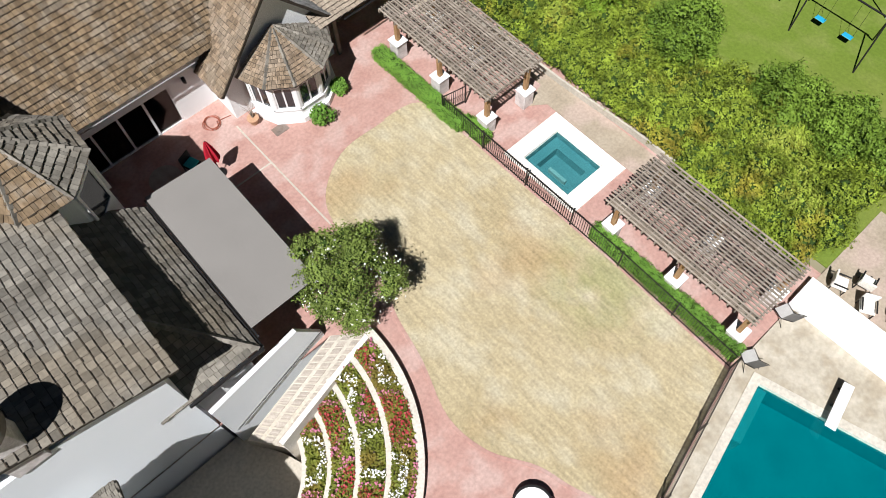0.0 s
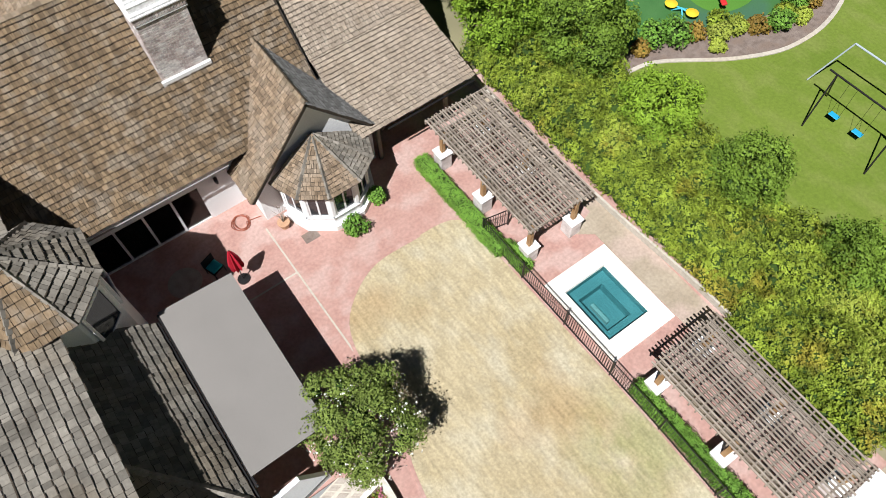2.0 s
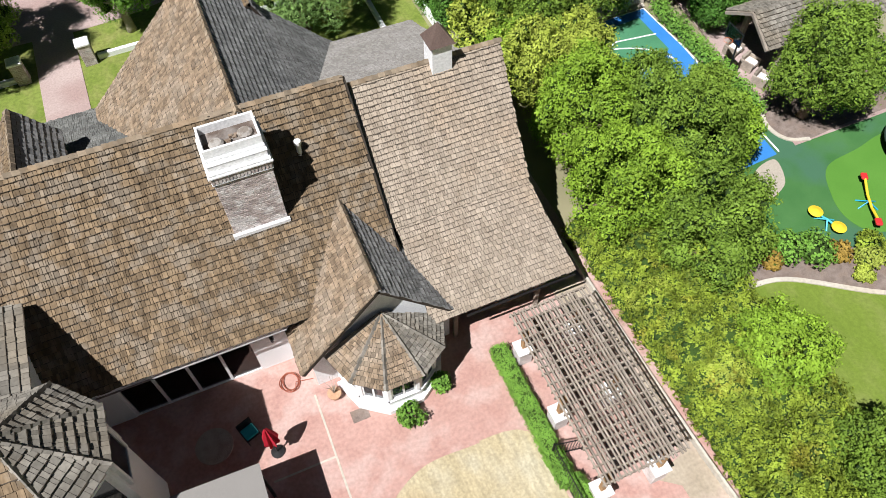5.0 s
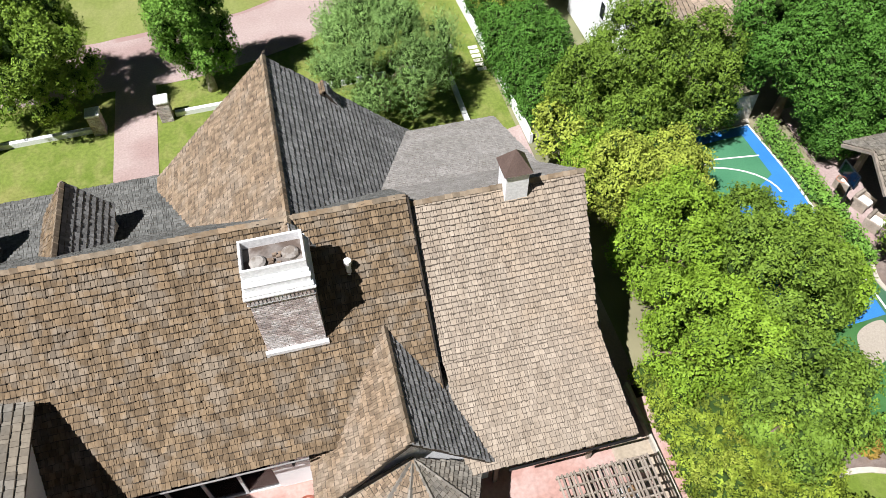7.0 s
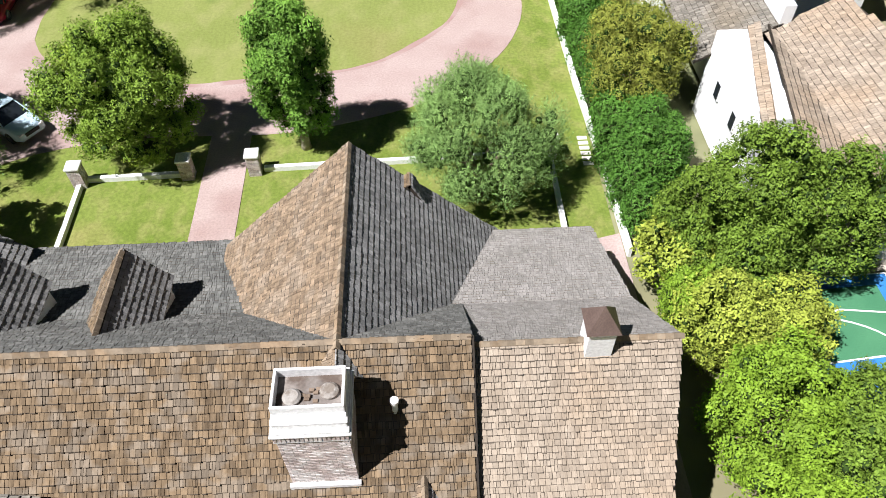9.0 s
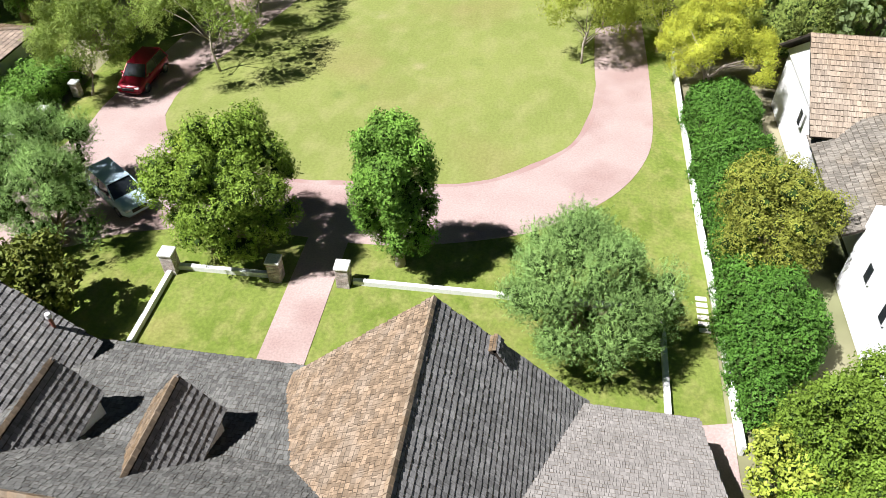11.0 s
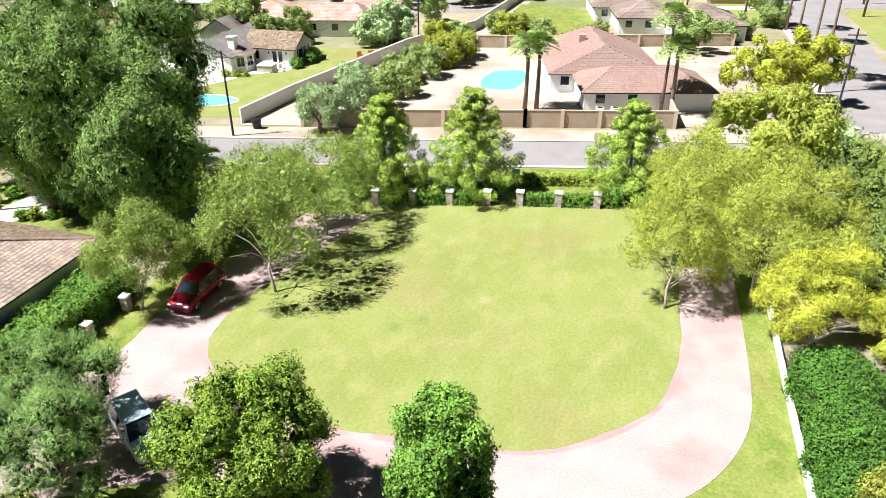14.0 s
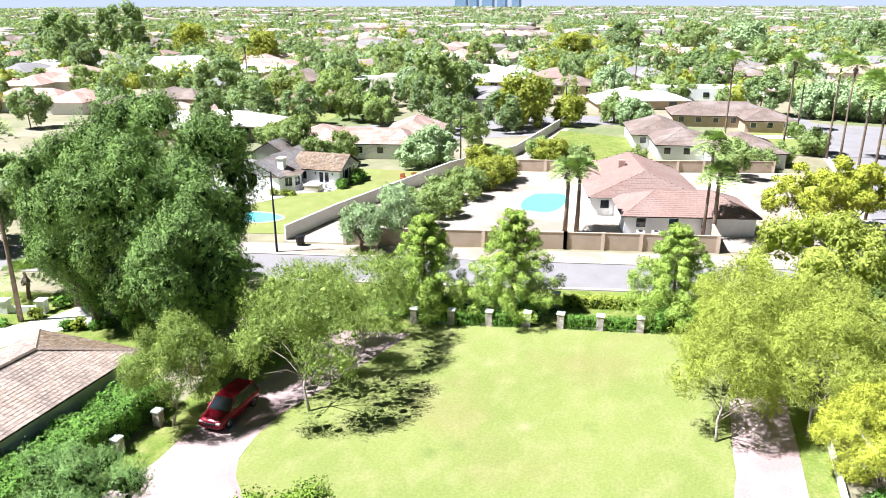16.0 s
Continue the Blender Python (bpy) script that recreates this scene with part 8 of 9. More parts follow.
for (xa, ya), (xb, yb) in zip(bay, bay[1:]):
    turn = math.atan2(yb - ya, xb - xa)
    long = math.hypot(xb - xa, yb - ya)
    w = block("window", -0.38 * long, 0.38 * long, -0.06, -0.004, 0.7, 2.1, M_WHITE, wh)
    for k in (0, 1):
        block("pane", (-0.34 + 0.35 * k) * long, (-0.02 + 0.35 * k) * long, -0.075, -0.06, 0.78, 2.02, M_DARKGLASS, w)
    w.matrix_local = Matrix.Translation(((xa + xb) / 2, (ya + yb) / 2, 0)) @ Matrix.Rotation(turn, 4, "Z")
for name, x0, x1, z0, z1, mat_ in (("window", 0.35, 1.2, 0.5, 2.1, M_WHITE), ("door", 3.1, 4.0, 0.02, 2.1, M_WHITE), ("door", 4.02, 4.9, 0.02, 2.1, M_WHITE)):
    w = block(name, x0, x1, 6.34, 6.398, z0, z1, mat_, wh)
    block("pane", x0 + 0.14, x1 - 0.14, 6.322, 6.34, z0 + 0.3, z1 - 0.14, M_DARKGLASS, w)
for x in (2.6, 5.4):
    block("wall_lamp", x - 0.07, x + 0.07, 6.28, 6.398, 1.6, 1.9, M_IRON, wh)
for y in (8.4, 10.8):
    w = block("window", 6.602, 6.66, y - 0.5, y + 0.5, 0.7, 2.1, M_WHITE, wh)
    block("pane", 6.66, 6.675, y - 0.42, y + 0.42, 0.78, 2.02, M_DARKGLASS, w)
    for q in (-0.72, 0.72):
        block("shutter", 6.602, 6.65, y + q - 0.18, y + q + 0.18, 0.65, 2.15, M_IRON, wh)
block("porch_roof", -13.5, -7.7, 3.0, 9.5, 2.3, 2.48, M_ROOF_GREY, wh)
for x in (-13.2, -10.6, -8.1):
    block("porch_post", x - 0.07, x + 0.07, 3.2, 3.34, 0, 2.3, M_WHITE, wh)
slab("house_terrace", [(-62, 114.6), (-49.5, 106.6), (-46.4, 112.6), (-44.8, 116.5), (-40.6, 119.4), (-41.0, 122.2), (-46, 122.2), (-47.3, 115.9), (-55, 115.9), (-62, 121)], -0.05, 0.03, M_COPING, "pale concrete terrace along the white house")
tub = group_of("hot_tub", (-43.6, 118.9, 0.03), 8, "square grey hot tub under a white cover", "hot tub")
block("body", -1.1, 1.1, -1.05, 1.05, 0, 0.85, M_CONC, tub, bevel=0.05)
block("cover", -1.18, 1.18, -1.13, 1.13, 0.85, 0.98, M_COPING, tub, bevel=0.04)
for x, y, turn in ((-41.9, 120.3, 20), (-41.5, 119.2, 70)):
    chair = group_of("patio_chair", (x, y, 0.03), turn, "small white patio chair by the hot tub", "chair", "patio chairs")
    block("seat", -0.3, 0.3, -0.3, 0.3, 0.36, 0.44, M_WHITE, chair, bevel=0.02)
    block("backrest", -0.3, 0.3, 0.24, 0.32, 0.44, 0.95, M_WHITE, chair, bevel=0.02)
    for q in ((-0.26, -0.26), (0.26, -0.26), (-0.26, 0.26), (0.26, 0.26)):
        block("leg", q[0] - 0.03, q[0] + 0.03, q[1] - 0.03, q[1] + 0.03, 0, 0.36, M_WHITE, chair)
M_REDWOOD = surface("red_stained_wood", (0.42, 0.12, 0.05), (0.55, 0.19, 0.08), None, 3, 20, 0.6, 0.2)
for x, y, turn in ((-32.9, 128.2, 60), (-31.6, 129.4, 40)):
    chair = group_of("garden_chair", (x, y, 0), turn, "red-stained wooden garden chair with a slatted back", "chair", "garden chairs")
    for k in range(4):
        block("seat_slat", -0.45, 0.45, -0.45 + 0.23 * k, -0.26 + 0.23 * k, 0.4, 0.45, M_REDWOOD, chair)
        block("back_slat", -0.44 + 0.23 * k, -0.26 + 0.23 * k, 0.42, 0.47, 0.42, 1.25, M_REDWOOD, chair)
    for q in (-0.5, 0.5):
        block("arm", q - 0.08, q + 0.08, -0.5, 0.5, 0.66, 0.71, M_REDWOOD, chair)
        for v in (-0.42, 0.4):
            block("leg", q - 0.05, q + 0.05, v - 0.05, v + 0.05, 0, 0.66, M_REDWOOD, chair)
for k, (x, y, r, h) in enumerate(((-47.6, 114.4, 0.7, 1.0), (-46.3, 114.9, 0.7, 0.9), (-45.2, 115.4, 0.55, 0.7), (-40.3, 121.6, 0.9, 1.4), (-39.7, 124.6, 1.0, 1.7), (-39.9, 126.5, 1.1, 2.0))):
    shrubbery("bush", [(x, y, r, h)], L_FICUS if k > 2 else L_YELLOW, "rounded green bush against the white house", 452 + k, 90, 0.12, "bush")
dwelling(-52, 138.5, 14, [(0, 15, 2, 11, 2.8, 2.0, 0.6), (9, 19, 8, 22, 3.2, 2.3, 0.6), (-8, 2, 5, 16, 2.7, 2.0, 1)], M_STUCCO, M_ROOF_TERRA, "rambling white house with terracotta roofs", 0.42)
dwelling(3.0, 158, 12, [(0, 10, 0, 12, 2.7, 2.0, 1), (8, 20, -5, 8, 2.6, 2.2, 1), (-3, 8, 10, 24, 2.7, 2.2, 0.7)], M_STUCCO, M_ROOF_BROWN, "low house with spreading brown shingle roofs", 0.45)
dwelling(4.0, 196, 10, [(0, 22, 0, 11, 2.6, 2.4, 1), (14, 24, -6, 4, 2.6, 2.0, 1)], M_TAN, M_ROOF_BROWN, "long low brown-roofed house by a cul-de-sac", 0.5)

# bins, table, poles
bn = group_of("wheeled_bin", (-32.6, 95.9, 0), 10, "black wheeled bin beside the alley wall", "bin")
bm = bmesh.new()
tube(bm, [(0, 0, 0.08), (0, 0, 1.0)], [0.42, 0.55], 10)
part("body", bm, M_IRON, bn)
bm = bmesh.new()
tube(bm, [(0, 0, 1.0), (0, 0, 1.08), (0, 0, 1.12)], [0.6, 0.58, 0.3], 10)
part("lid", bm, M_IRON, bn)
bm = bmesh.new()
for s in (-0.35, 0.35):
    tube(bm, [(s - 0.05, 0.3, 0.12), (s + 0.05, 0.3, 0.12)], [0.12, 0.12], 10)
part("wheels", bm, M_IRON, bn)


teal = copy_thing(bn, pose(8.6, 110.3, 0, 0, 0, 20))
for piece in teal.children:
    piece.data = piece.data.copy()
    if piece.name.split(".")[0] != "wheels":
        piece.data.materials[0] = plain("teal_plastic", (0.03, 0.42, 0.5), 0.4)
tagged(teal, "teal wheeled bin beside the garage wall", "bin")
for x, y in ((4.0, 111.2), (5.7, 111.7)):
    unit = group_of("air_conditioner", (x, y, 0), 15, "white air conditioning unit on the ground by the garage", "air conditioner", "air conditioners")
    block("casing", -0.42, 0.42, -0.42, 0.42, 0.0, 0.85, M_WHITE, unit, bevel=0.03)
    bm = bmesh.new()
    tube(bm, [(0, 0, 0.85), (0, 0, 0.88)], [0.33, 0.33], 18)
    part("fan_grille", bm, M_IRON, unit)


M_PITCH = plain("dark_tarred_wood", (0.03, 0.03, 0.04), 0.8)


def utility_pole(x, y, h, label="slim dark utility pole with a crossarm"):
    ob = group_of("utility_pole", (x, y, 0), 12, label, "utility pole", "utility poles")
    bm = bmesh.new()
    tube(bm, [(0, 0, -0.2), (0, 0, h)], [0.14, 0.09], 8)
    part("pole", bm, M_PITCH, ob)
    block("crossarm", -0.9, 0.9, -0.06, 0.06, h - 0.7, h - 0.58, M_BARK, ob)
    for s in (-0.8, 0, 0.8):
        block("insulator", s - 0.04, s + 0.04, -0.04, 0.04, h - 0.58, h - 0.42, M_WHITE, ob)


POLES = [(-33.9, 93.0, 9.2), (-27.4, 139.5, 9.0), (-19.0, 190, 9.5), (-14, 240, 9.5)]
for p in POLES:
    utility_pole(*p)
utility_pole(28.7, 109.8, 11.5)
for a, b in zip(POLES, POLES[1:]):
    for s in (-0.8, 0.8):
        bm = bmesh.new()
        pts = []
        for k in range(9):
            u = k / 8
            pts.append((a[0] + (b[0] - a[0]) * u + s, a[1] + (b[1] - a[1]) * u, a[2] + (b[2] - a[2]) * u - 0.42 - 4 * 0.7 * u * (1 - u)))
        tube(bm, pts, [0.013] * 9, 5)
        tagged(part("power_line", bm, M_IRON), "thin black power line between poles", "cable", "power lines")


# ---- palms ----
def palm_thing(h, seed, fronds=40, reach=1.9, fan=True):
    rng = np.random.default_rng(seed)
    ob = group_of("palm_tree", (0, 0, 0), 0, "tall fan palm with a slim ringed trunk" if h > 6 else "short bushy palm with arching fronds", "palm tree", "palms")
    bm = bmesh.new()
    tube(bm, [(0, 0, -0.2), (0.08, 0, h * 0.35), (0.12, 0.05, h * 0.7), (0, 0, h)], [0.3, 0.24, 0.21, 0.24] if 7 < h < 9 else [0.24, 0.17, 0.14, 0.15], 9)
    part("trunk", bm, M_BARK, ob, smooth=True)
    verts, faces = [], []
    for k in range(fronds):
        a, el = rng.uniform(0, 2 * math.pi), rng.uniform(-0.45, 1.35)
        d = Vector((math.cos(a) * math.cos(el), math.sin(a) * math.cos(el), math.sin(el)))
        side = Vector((-math.sin(a), math.cos(a), 0))
        base = Vector((0, 0, h))
        rib = [base + d * reach * u - Vector((0, 0, 0.55 * u * u * reach * (1.0 if el > 0 else 0.4))) for u in (0.3, 0.48, 0.65, 0.82, 1.0)]
        for i, p in enumerate(rib):
            for s in (-1, 1):
                for q in range(5):
                    w = reach * (0.42 if i < 4 else 0.22) * rng.uniform(0.7, 1.0)
                    tip = p + side * s * w * (0.95 - 0.17 * q) + d * w * (0.1 + 0.22 * q) - Vector((0, 0, 0.18 * w))
                    n = len(verts)
                    verts += [p, p + d * 0.05 * reach, tip]
                    faces.append((n, n + 1, n + 2))
    raw("crown", verts, faces, L_PALM, ob)
    verts, faces = [], []
    for k in range(22):
        a = rng.uniform(0, 2 * math.pi)
        r = rng.uniform(0.25, 0.5)
        n = len(verts)
        p = Vector((0, 0, h - 0.15))
        q = Vector((math.cos(a) * r, math.sin(a) * r, h - rng.uniform(0.7, 1.4)))
        s = Vector((-math.sin(a), math.cos(a), 0)) * 0.22
        verts += [p, q - s, q + s]
        faces.append((n, n + 1, n + 2))
    raw("dry_skirt", verts, faces, M_TIMBER, ob, "dead brown fronds")
    return ob


PALM = [palm_thing(8.0, 700, 58, 2.4), palm_thing(11.5, 701, 56, 2.3), palm_thing(17.0, 702, 60, 2.4), palm_thing(2.6, 703, 34, 2.4)]
spots = {0: [(-4.8, 110.4), (-3.5, 110.9), (12.0, 113.2)], 1: [(10.9, 113.6), (29.7, 199), (-88, 172), (-62, 60)],
         2: [(24.0, 168.2), (13.9, 165), (31.2, 167.9), (31.4, 156.5), (30.4, 127.8), (29.6, 133), (47, 185), (50, 200), (-95, 180), (60, 240), (-10, 260), (-45.3, 69.7)],
         3: [(-48.9, 73.8), (-29.4, 80.2), (-50, 88)]}
for k, places in spots.items():
    for i, (x, y) in enumerate(places):
        m = pose(x, y, 0, 0, 0, 40 * i)
        if i == 0:
            PALM[k].matrix_world = m
        else:
            copy_thing(PALM[k], m)

# ---- trees across the street ----
def scatter_tree(kind, seed):
    mat_, h, r, n, size = kind
    rng = np.random.default_rng(seed)
    ob = group_of("shade_tree", (0, 0, 0), 0, "rounded green shade tree among houses", "tree", "neighbourhood trees")
    radii = (r * 0.8, r * 0.8, h * 0.36)
    made = lobed_clumps(rng, (0, 0, h * 0.52), radii, 18, r * 0.36, -0.9)
    p, o, way = sprigs(rng, made, n, 4, 0.25, 0.14)
    inner_crown(rng, made, ob, mat_, 0.8)
    finish("crown", leaf_mesh("crown", p, o, size, rng, 0.6, 0.0, 0.3), mat_, ob)
    bm = bmesh.new()
    limbs(bm, rng, (0, 0, -0.2), (0, 0, h * 0.4), r * 0.5, 2, 0.16)
    part("trunk", bm, M_BARK, ob)
    return ob


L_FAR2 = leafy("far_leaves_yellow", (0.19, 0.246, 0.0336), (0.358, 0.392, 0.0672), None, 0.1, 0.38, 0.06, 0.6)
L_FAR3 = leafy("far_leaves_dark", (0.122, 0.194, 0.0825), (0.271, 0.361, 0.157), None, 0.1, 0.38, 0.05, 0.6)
# grey-green trees, with the pale blue of distance haze mixed into the leaf colour
L_FAR4 = leafy("far_leaves_grey_haze", (0.164, 0.24, 0.127), (0.316, 0.405, 0.228), None, 0.1, 0.38, 0.05, 0.6)
KINDS = [(L_FAR, 6.5, 3.4, 4600, 0.19), (L_FAR2, 5.0, 3.0, 4000, 0.18), (L_FAR3, 8.5, 4.2, 5200, 0.23), (L_OLIVE_PALE, 5.5, 3.4, 4600, 0.18), (L_FAR, 3.2, 2.2, 2600, 0.13), (L_FAR3, 11.0, 5.0, 6200, 0.26)]
PROTO = [scatter_tree(k, 800 + i) for i, k in enumerate(KINDS)]
used = set()


def put_tree(kind, x, y, s, rng):
    m = pose(x, y, 0, 0, 0, rng.uniform(0, 360)) @ Matrix.Diagonal((s, s, s * rng.uniform(0.85, 1.15), 1))
    if kind in used:
        o = copy_thing(PROTO[kind], Matrix.Identity(4))
    else:
        used.add(kind)
        o = PROTO[kind]
    o.matrix_world = m


rng = random.Random(77)
NEAR = [(3, 34.5, 219, 1.3), (3, 39.5, 218.5, 1.4), (3, 44.5, 217.5, 1.4), (3, 49, 217, 1.2), (4, 29.2, 170.5, 1.2), (4, 28.2, 188, 0.8)]
NEAR += [(5, 42, 60, 0.9), (2, 30, 72, 1), (5, 44, 78, 0.9), (0, 33, 80, 1.2), (5, -66, 84, 1), (3, 27, 84, 1.2), (2, 36, 92, 1.2), (3, 25, 93, 1.1), (2, -64, 98, 1), (4, -22.5, 107, 1), (4, -21.5, 112, 1.1), (0, -72, 112, 1.1), (3, -27.3, 112, 0.7), (4, -21.5, 113.9, 0.7), (0, -26.1, 114.4, 0.5), (4, -21.5, 117.9, 0.6)]
NEAR += [(4, -23.6, 119, 1.1), (2, -80, 120, 1.2), (4, -20.5, 122, 1), (4, -23.7, 126.2, 0.8), (4, -21, 127, 1), (1, -19.5, 129, 0.9), (2, -70, 130, 1), (0, -50, 131, 1), (1, -18.5, 134, 0.9), (0, -56, 135, 1.1), (0, -47, 136, 0.6), (1, -23.3, 136.9, 0.9), (0, -61.9, 138.7, 1), (3, -35, 139, 1), (0, -61, 139, 1.1), (0, -49.8, 140.9, 0.7)]
NEAR += [(3, -33.1, 141.3, 1.1), (4, -21.8, 143.4, 1.1), (0, 15.3, 146.7, 0.9), (1, -14, 149, 1), (4, -9.5, 150, 1), (0, -65.9, 151, 0.9), (4, -12.3, 153.1, 0.8), (4, -17.2, 153.3, 1.1), (4, 0, 154, 0.7), (4, 20, 155, 1), (0, -31, 158, 0.9), (4, 23, 160, 1), (3, -86.9, 160.7, 0.8), (4, 4.8, 162.2, 0.8), (2, -84.9, 166.7, 1.3), (2, -75, 170, 1.2), (2, -40, 172, 1), (4, 30, 174.1, 1.1)]
NEAR += [(0, -58, 176, 1), (2, -30, 178, 1.1), (0, -63.6, 179.2, 1.2), (0, -40.4, 181.1, 1), (1, -28.4, 184.9, 2.1), (2, -50, 186, 1.1), (1, -18, 190, 1.4), (0, -79.6, 193.5, 1.5), (2, -113.5, 193.9, 1.6), (3, -5, 195, 1.1), (4, -8.9, 196.9, 1.6), (0, -54.1, 201.7, 2.1), (4, -102.9, 210, 2.1), (2, -51.3, 210, 1.2), (3, 36.2, 223.9, 1.3), (4, -5.9, 228.5, 1.5), (2, -103.7, 239.9, 1.2), (0, 4.2, 239.9, 1)]
NEAR += [(3, -77.9, 242.6, 1.3), (3, -15.8, 247.1, 1.5), (4, 12.9, 251.6, 1.1), (2, -236, 262.2, 2.6), (2, 5.2, 280.4, 1.1), (0, -111.4, 301.4, 1.7), (0, -72.9, 305, 1.9), (1, -174.7, 310.5, 2.8), (0, 36.9, 331.5, 2), (2, -279.2, 340, 3), (1, -244.3, 350.8, 3), (1, -47.9, 372.5, 2.9), (2, -29.5, 417.4, 2.3), (0, 4.4, 427.9, 2.6), (3, 30.7, 436, 3.3), (2, 86.8, 453.4, 2.2)]
for k, x, y, s in NEAR:
    put_tree(k, x, y, s, rng)
for k, (x, y, h, r) in enumerate(((22.4, 117.6, 8.4, 5.6), (27.6, 121.5, 8.8, 4.6))):
    tree("acacia_tree", x, y, h, r, L_ACACIA, M_BARK, "spreading yellow-green tree by the garage", 760 + k, 26000, 0.11, 24, clump=1.15, base_z=0.1, squash=0.9, inside=L_YELLOW, tall=0.7)

# ---- the far neighbourhood ----
M_HW = [M_STUCCO, M_TAN, M_COPING]
M_HR = [M_ROOF_GREY, M_ROOF_BROWN, M_ROOF_TERRA, M_ROOF_PINK, M_COPING]
M_HR += [M_ROOF_TERRA, M_ASPHALT, M_ROOF_BROWN]


def far_house(blocks, wall, roof, label, group="neighbourhood houses"):
    """A house seen from far off: blocks (x0, x1, y0, y1, eave, rise), hipped, or flat with a parapet where rise is 0."""
    ob = group_of("house", (0, 0, 0), 0, label, "house", group)
    bm = bmesh.new()
    verts, faces = [], []
    for x0, x1, y0, y1, ev, rise in blocks:
        box(bm, x0, x1, y0, y1, -0.2, ev if rise else ev + 0.5)
        n = len(verts)
        if not rise:
            verts += [(x, y, z) for z in (ev + 0.42, ev + 0.52) for x, y in ((x0 + 0.25, y0 + 0.25), (x1 - 0.25, y0 + 0.25), (x1 - 0.25, y1 - 0.25), (x0 + 0.25, y1 - 0.25))]
            faces += [tuple(n + q for q in f) for f in ((4, 5, 6, 7), (0, 1, 5, 4), (1, 2, 6, 5), (2, 3, 7, 6), (3, 0, 4, 7))]
            continue
        a, c, d, e, z = x0 - 0.6, x1 + 0.6, y0 - 0.6, y1 + 0.6, ev - 0.15
        wide = c - a >= e - d
        k = 0.45 * min(c - a, e - d)
        top = [(a + k, (d + e) / 2), (c - k, (d + e) / 2)] if wide else [((a + c) / 2, d + k), ((a + c) / 2, e - k)]
        verts += [(a, d, z), (c, d, z), (c, e, z), (a, e, z)] + [(x, y, ev + rise) for x, y in top] + [(a, d, z - 0.2), (c, d, z - 0.2), (c, e, z - 0.2), (a, e, z - 0.2)]
        slopes = ((0, 1, 5, 4), (1, 2, 5), (2, 3, 4, 5), (3, 0, 4)) if wide else ((0, 1, 4), (1, 2, 5, 4), (2, 3, 5), (3, 0, 4, 5))
        faces += [tuple(n + q for q in f) for f in slopes + ((6, 7, 1, 0), (7, 8, 2, 1), (8, 9, 3, 2), (9, 6, 0, 3), (9, 8, 7, 6))]
    part("wall", bm, wall, ob)
    raw("roof", verts, faces, roof, ob)
    x0, x1, y0, y1, ev, rise = blocks[0]
    for k in range(3):
        x = x0 + (k + 0.5) * (x1 - x0) / 3
        block("window", x - 0.8, x + 0.8, y0 - 0.08, y0 - 0.01, 0.8, 2.2, M_DARKGLASS, ob)
    return ob


FAR = []
for i in range(8):
    FAR.append(far_house([(-9, 9, -5, 5, 2.8, 1.6 + 0.25 * (i % 3)), ((3, 10, -10, 4, 2.7, 1.5) if i % 2 else (-10, -3, -9, 4, 2.7, 1.6))] + ([(-4, 3, 3, 11, 2.9, 1.8)] if i % 3 else []), M_HW[i % 3], M_HR[i], "low suburban house among trees"))
first = [True] * 8
placed = []
KNOWN = [
    (-150, 172, 16, [(-14, 6, -5, 6, 2.9, 2.6), (4, 13, -8, 6, 3.0, 2.4)], M_STUCCO, M_ROOF_TERRA, "white house with patched terracotta and grey roofs"),
    (-163, 240, 34, [(-13, 13, -6, 6, 3.6, 5.2), (-13, -4, -11, 2, 3.4, 4.2)], M_STUCCO, M_COPING, "white house with a tall pale metal roof"),
    (-88, 197, 8, [(-7, 7, -5, 12, 2.7, 1.6)], M_TAN, M_ROOF_PINK, "low house with a pink roof behind a lawn"),
    (-87, 242, 10, [(-12, -2, -5, 8, 2.9, 0.0), (-1, 9, -2, 9, 3.6, 0.0), (10, 17, -6, 6, 2.7, 0.0)], M_COPING, M_PALEWALL, "white flat-roofed modern house"),
    (-27, 252, 12, [(-7, 6, -5, 7, 2.8, 2.2)], M_TAN, M_ROOF_BROWN, "small house with a dark brown hip roof"),
    (-33, 322, 12, [(-10, 12, -6, 9, 3.2, 1.2)], M_STUCCO, M_PALEWALL, "wide house with a pale grey roof"),
    (12, 250, 10, [(-16, 12, -5, 6, 2.8, 0.0)], M_STUCCO, M_PALEWALL, "long flat white house behind palms"),
    (-2, 455, 5, [(-24, 20, -8, 8, 3.4, 0.0)], M_STUCCO, M_COPING, "long pale flat-roofed building"),
    (57, 436, 8, [(-20, 18, -8, 8, 3.2, 1.4)], M_STUCCO, M_ROOF_PINK, "long pale house with a pink roof"),
    (-118, 520, 8, [(-14, 12, -7, 7, 5.0, 3.0), (-8, 0, -12, 2, 6.5, 2.6)], M_STUCCO, M_ROOF_TERRA, "tall white house with a terracotta roof"),
]
for x, y, turn, blocks, wall, roof, label in KNOWN:
    far_house(blocks, wall, roof, label, "").matrix_world = pose(x, y, 0, 0, 0, turn)
    placed.append((x, y, 15.0))
slab("house_lawn", [(-104, 172), (-72, 170), (-74, 189), (-100, 191)], -0.055, -0.008, M_GRASS, "green front lawn of a pink-roofed house")
slab("house_street", [(-112, 163), (-64, 158), (-62, 168), (-104, 172)], -0.2, -0.02, M_ASPHALT, "pale asphalt street before the houses")
slab("far_street", [(-60, 205), (-50, 207), (-62, 332), (-84, 480), (-94, 478), (-73, 332)], -0.2, -0.02, M_ASPHALT, "pale straight street running away between trees")


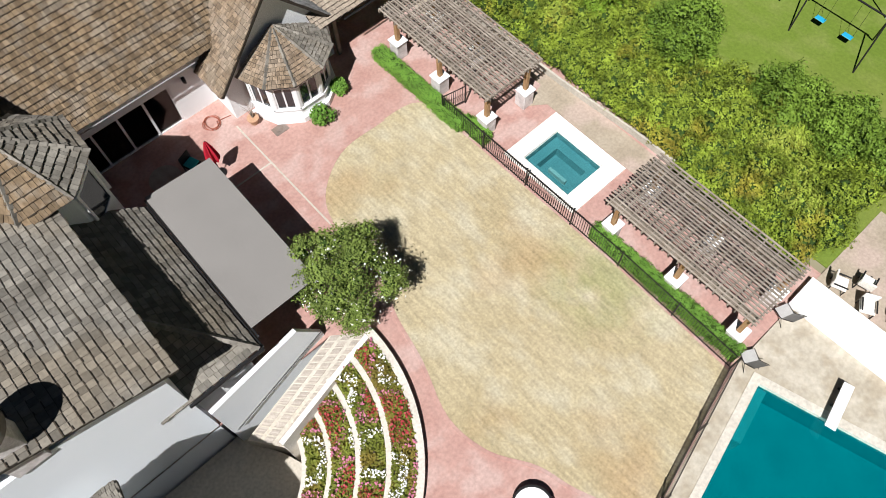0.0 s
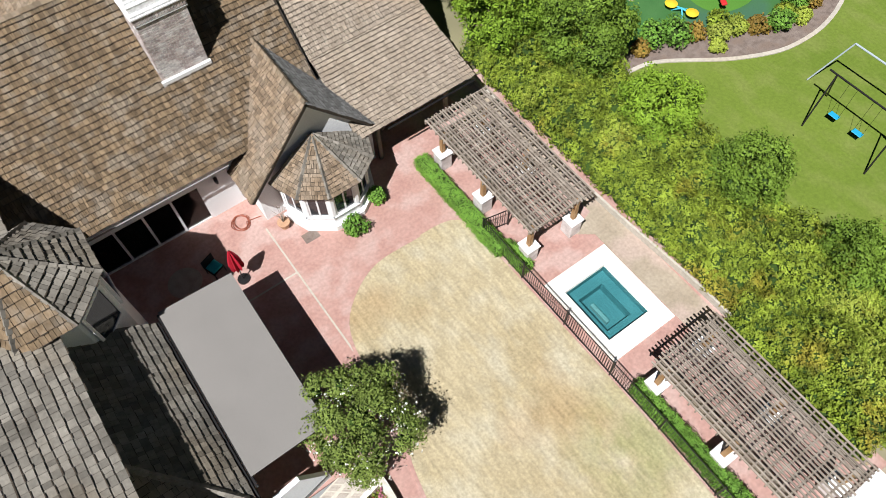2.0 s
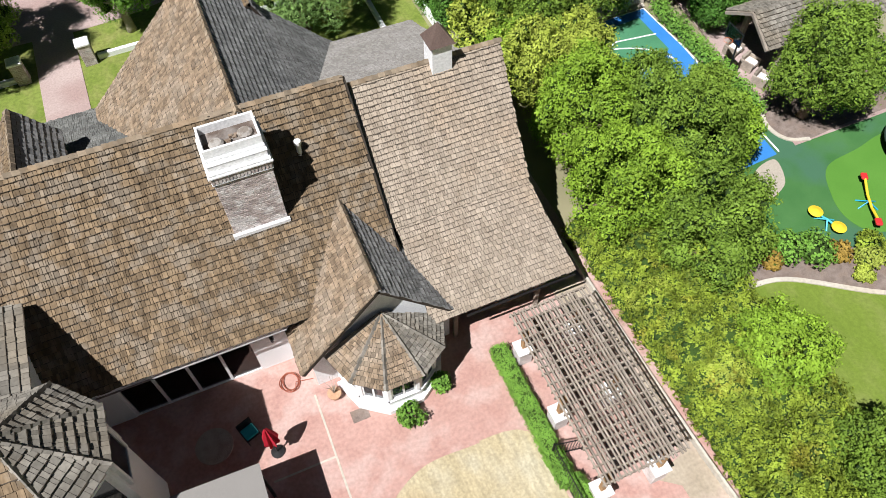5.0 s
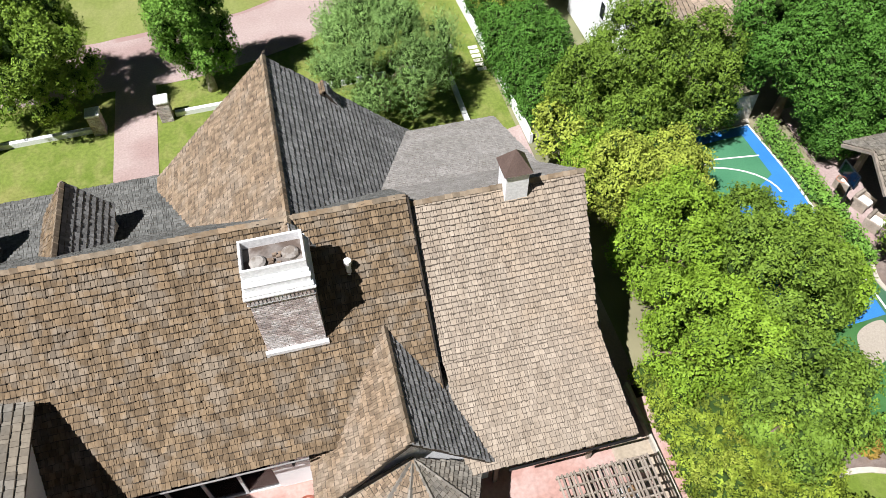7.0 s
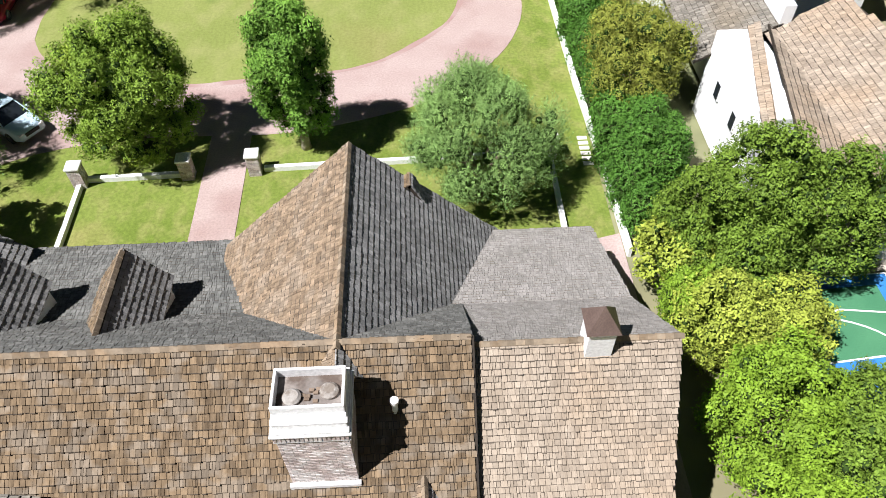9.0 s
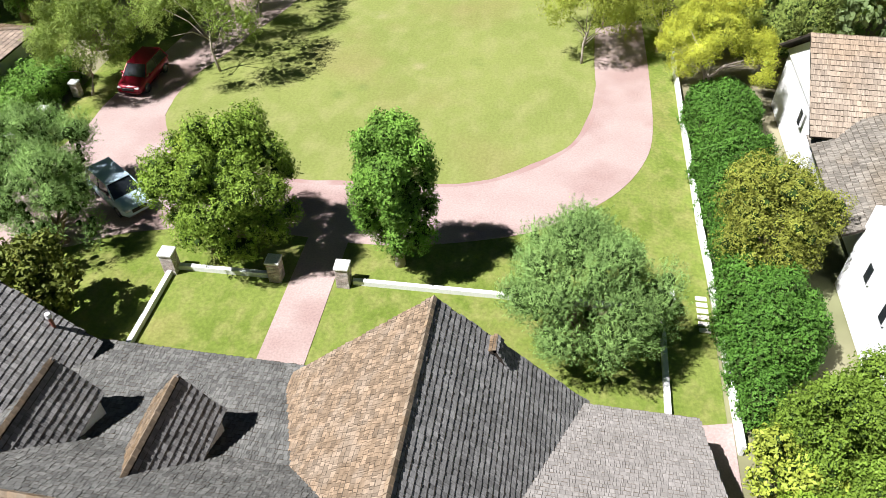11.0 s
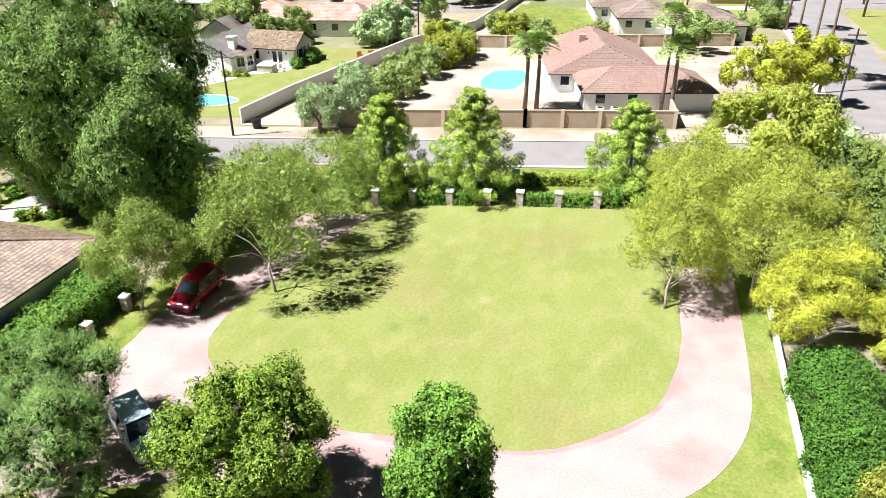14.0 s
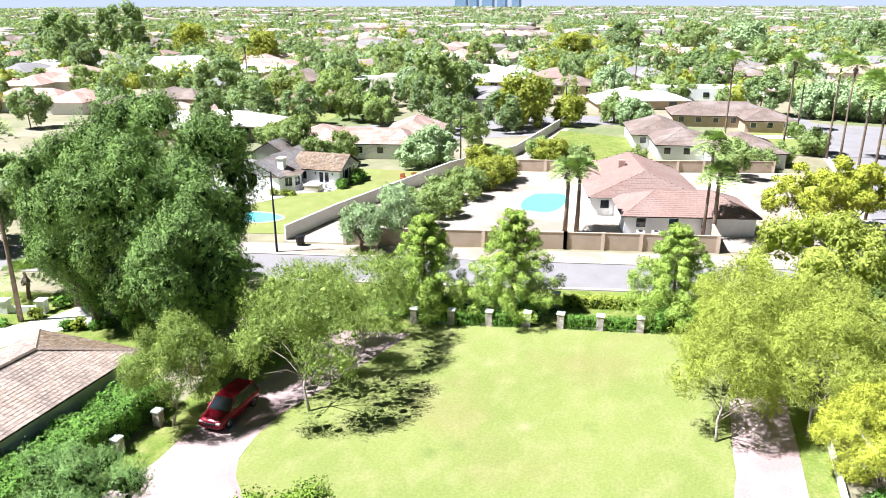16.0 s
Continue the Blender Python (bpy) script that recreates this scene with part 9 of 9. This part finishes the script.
def free(x, y, r):
    if -62 < x < 46 and y < 212:
        return False
    if 30 < x < 62 and y < 245:
        return False
    return all((x - a) ** 2 + (y - b) ** 2 > (r + c) ** 2 for a, b, c in placed)


rng = random.Random(12)
for k in range(6000):
    d = 130 + 480 * rng.random() ** 0.75
    a = radians(rng.uniform(46, 140))
    x, y = d * math.cos(a), 40 + d * math.sin(a)
    if not free(x, y, 10.5) or y < 60:
        continue
    placed.append((x, y, 10.5))
    i = rng.randrange(8)
    m = pose(x, y, 0, 0, 0, rng.choice((0, 90, 180, 270)) + 14 + rng.uniform(-6, 6)) @ Matrix.Diagonal((rng.uniform(0.9, 1.25), rng.uniform(0.9, 1.2), rng.uniform(0.9, 1.15), 1))
    if first[i]:
        FAR[i].matrix_world = m
        first[i] = False
    else:
        copy_thing(FAR[i], m)
    if len(placed) > 250:
        break
n = 0
for k in range(6000):
    d = 100 + 260 * rng.random() ** 0.85
    a = radians(rng.uniform(44, 142))
    x, y = d * math.cos(a), 40 + d * math.sin(a)
    if y < 60 or (-62 < x < 46 and y < 214) or (30 < x < 62 and y < 245) or not all((x - p) ** 2 + (y - q) ** 2 > 100 for p, q, r in placed):
        continue
    put_tree(rng.choice((0, 0, 1, 2, 2, 3, 4, 5)), x, y, rng.uniform(0.7, 1.25), rng)
    n += 1
    if n > 150:
        break
# woods and roofs beyond, each one mass
def woods(name, seed, count, near, far, power, per, size, mat_, label):
    rng = np.random.default_rng(seed)
    d = near + (far - near) * rng.uniform(0, 1, count) ** power
    a = np.radians(rng.uniform(42, 144, count))
    cx, cy = d * np.cos(a), 40 + d * np.sin(a)
    keep = (cy > 60) & ~((cx > -64) & (cx < 64) & (cy < 222))
    keep &= np.abs(cx + 60 + 0.16 * (cy - 210)) > 9
    for px, py, pr in placed:
        keep &= (cx - px) ** 2 + (cy - py) ** 2 > 110
    cx, cy = cx[keep], cy[keep]
    n = len(cx)
    r = rng.uniform(1.6, 4.6, n)
    h = r * rng.uniform(1.3, 2.1, n)
    protos = []
    for k in range(7):
        made = lobed_clumps(rng, (0, 0, 0.5), (0.72, 0.72, 0.36), 14, 0.34, -0.7)
        p, o, way = sprigs(rng, made, max(per * 2, 700), 3, 0.05, 0.04)
        pick = rng.choice(len(p), per, replace=False)
        protos.append((p[pick], o[pick]))
    pts, outs = [], []
    for i in range(n):
        p, o = protos[i % 7]
        t = rng.uniform(0, 6.28)
        turn = np.array(((math.cos(t), -math.sin(t), 0), (math.sin(t), math.cos(t), 0), (0, 0, 1)))
        pts.append((p @ turn.T) * (r[i], r[i], h[i]) + (cx[i], cy[i], 0))
        outs.append(o @ turn.T)
    ob = finish(name, leaf_mesh(name, np.concatenate(pts), np.concatenate(outs), size, rng, 0.7, 0.0, 0.24), mat_, None, label, "trees", "stuff")
    if size > 1.5:
        return
    ring = [(math.cos(a_) * s_, math.sin(a_) * s_, z_) for s_, z_ in ((0.55, 0.08), (0.74, 0.4), (0.55, 0.7)) for a_ in (0, 1.05, 2.09, 3.14, 4.19, 5.24)] + [(0, 0, 0.84)]
    fc = [(6 * q + k, 6 * q + (k + 1) % 6, 6 * q + 6 + (k + 1) % 6, 6 * q + 6 + k) for q in (0, 1) for k in range(6)] + [(12 + k, 12 + (k + 1) % 6, 18) for k in range(6)]
    verts, faces = [], []
    for i in range(n):
        base = len(verts)
        verts += [(cx[i] + x * r[i], cy[i] + y * r[i], z * h[i]) for x, y, z in ring]
        faces += [tuple(base + q for q in f) for f in fc]
    raw("inner_foliage", verts, faces, mat_, ob, kind="stuff", smooth=True)


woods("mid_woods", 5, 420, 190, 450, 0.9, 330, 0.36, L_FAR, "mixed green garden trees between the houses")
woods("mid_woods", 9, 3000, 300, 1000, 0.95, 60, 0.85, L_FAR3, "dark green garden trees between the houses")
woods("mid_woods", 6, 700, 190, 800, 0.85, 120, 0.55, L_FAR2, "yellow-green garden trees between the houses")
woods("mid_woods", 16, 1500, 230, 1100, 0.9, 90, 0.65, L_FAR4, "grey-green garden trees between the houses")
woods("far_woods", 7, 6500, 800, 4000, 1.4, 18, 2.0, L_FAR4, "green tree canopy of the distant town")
rng = np.random.default_rng(8)
verts, faces = [], []
for k in range(520):
    d = 600 + 2900 * rng.uniform() ** 1.7
    a = radians(rng.uniform(44, 142))
    x, y = d * math.cos(a), 40 + d * math.sin(a)
    w, l, e, t = rng.uniform(8, 22), rng.uniform(7, 13), rng.uniform(3, 6), rng.uniform(0.5, 2.2)
    n = len(verts)
    verts += [(x - w, y - l, 0), (x + w, y - l, 0), (x + w, y + l, 0), (x - w, y + l, 0), (x - w, y - l, e), (x + w, y - l, e), (x + w, y + l, e), (x - w, y + l, e), (x - w * 0.6, y, e + t), (x + w * 0.6, y, e + t)]
    faces += [tuple(n + q for q in f) for f in ((0, 1, 5, 4), (1, 2, 6, 5), (2, 3, 7, 6), (3, 0, 4, 7), (4, 5, 9, 8), (5, 6, 9), (6, 7, 8, 9), (7, 4, 8))]
raw("far_roofs", verts, faces, surface("far_walls", (0.3, 0.255, 0.22), (0.5, 0.47, 0.44), (0.3, 0.215, 0.165), 0.02, 0.05, 0.9, 0, island=("island", 0.6), patch=0.012), None, "pale roofs of the distant town", "buildings", "stuff")
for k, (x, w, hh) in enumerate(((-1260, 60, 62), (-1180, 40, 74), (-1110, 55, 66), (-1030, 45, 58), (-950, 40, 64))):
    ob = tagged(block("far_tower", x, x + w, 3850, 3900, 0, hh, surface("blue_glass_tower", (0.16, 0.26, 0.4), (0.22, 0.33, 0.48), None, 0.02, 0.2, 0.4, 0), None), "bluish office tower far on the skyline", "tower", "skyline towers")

# glowing band added in place of the bright haze low over the horizon
m, t, p = nodes_of("horizon_glow")
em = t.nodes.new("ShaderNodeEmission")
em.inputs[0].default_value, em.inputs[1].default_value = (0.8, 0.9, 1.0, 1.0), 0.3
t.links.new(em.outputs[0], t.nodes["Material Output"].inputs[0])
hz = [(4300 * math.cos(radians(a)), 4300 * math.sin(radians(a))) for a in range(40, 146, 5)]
raw("backdrop", [(x, y, z) for x, y in hz for z in (-20, 260)], [(2 * k, 2 * k + 2, 2 * k + 3, 2 * k + 1) for k in range(len(hz) - 1)], m, None, "glowing backdrop in place of the pale hazy sky at the horizon", kind="structure")
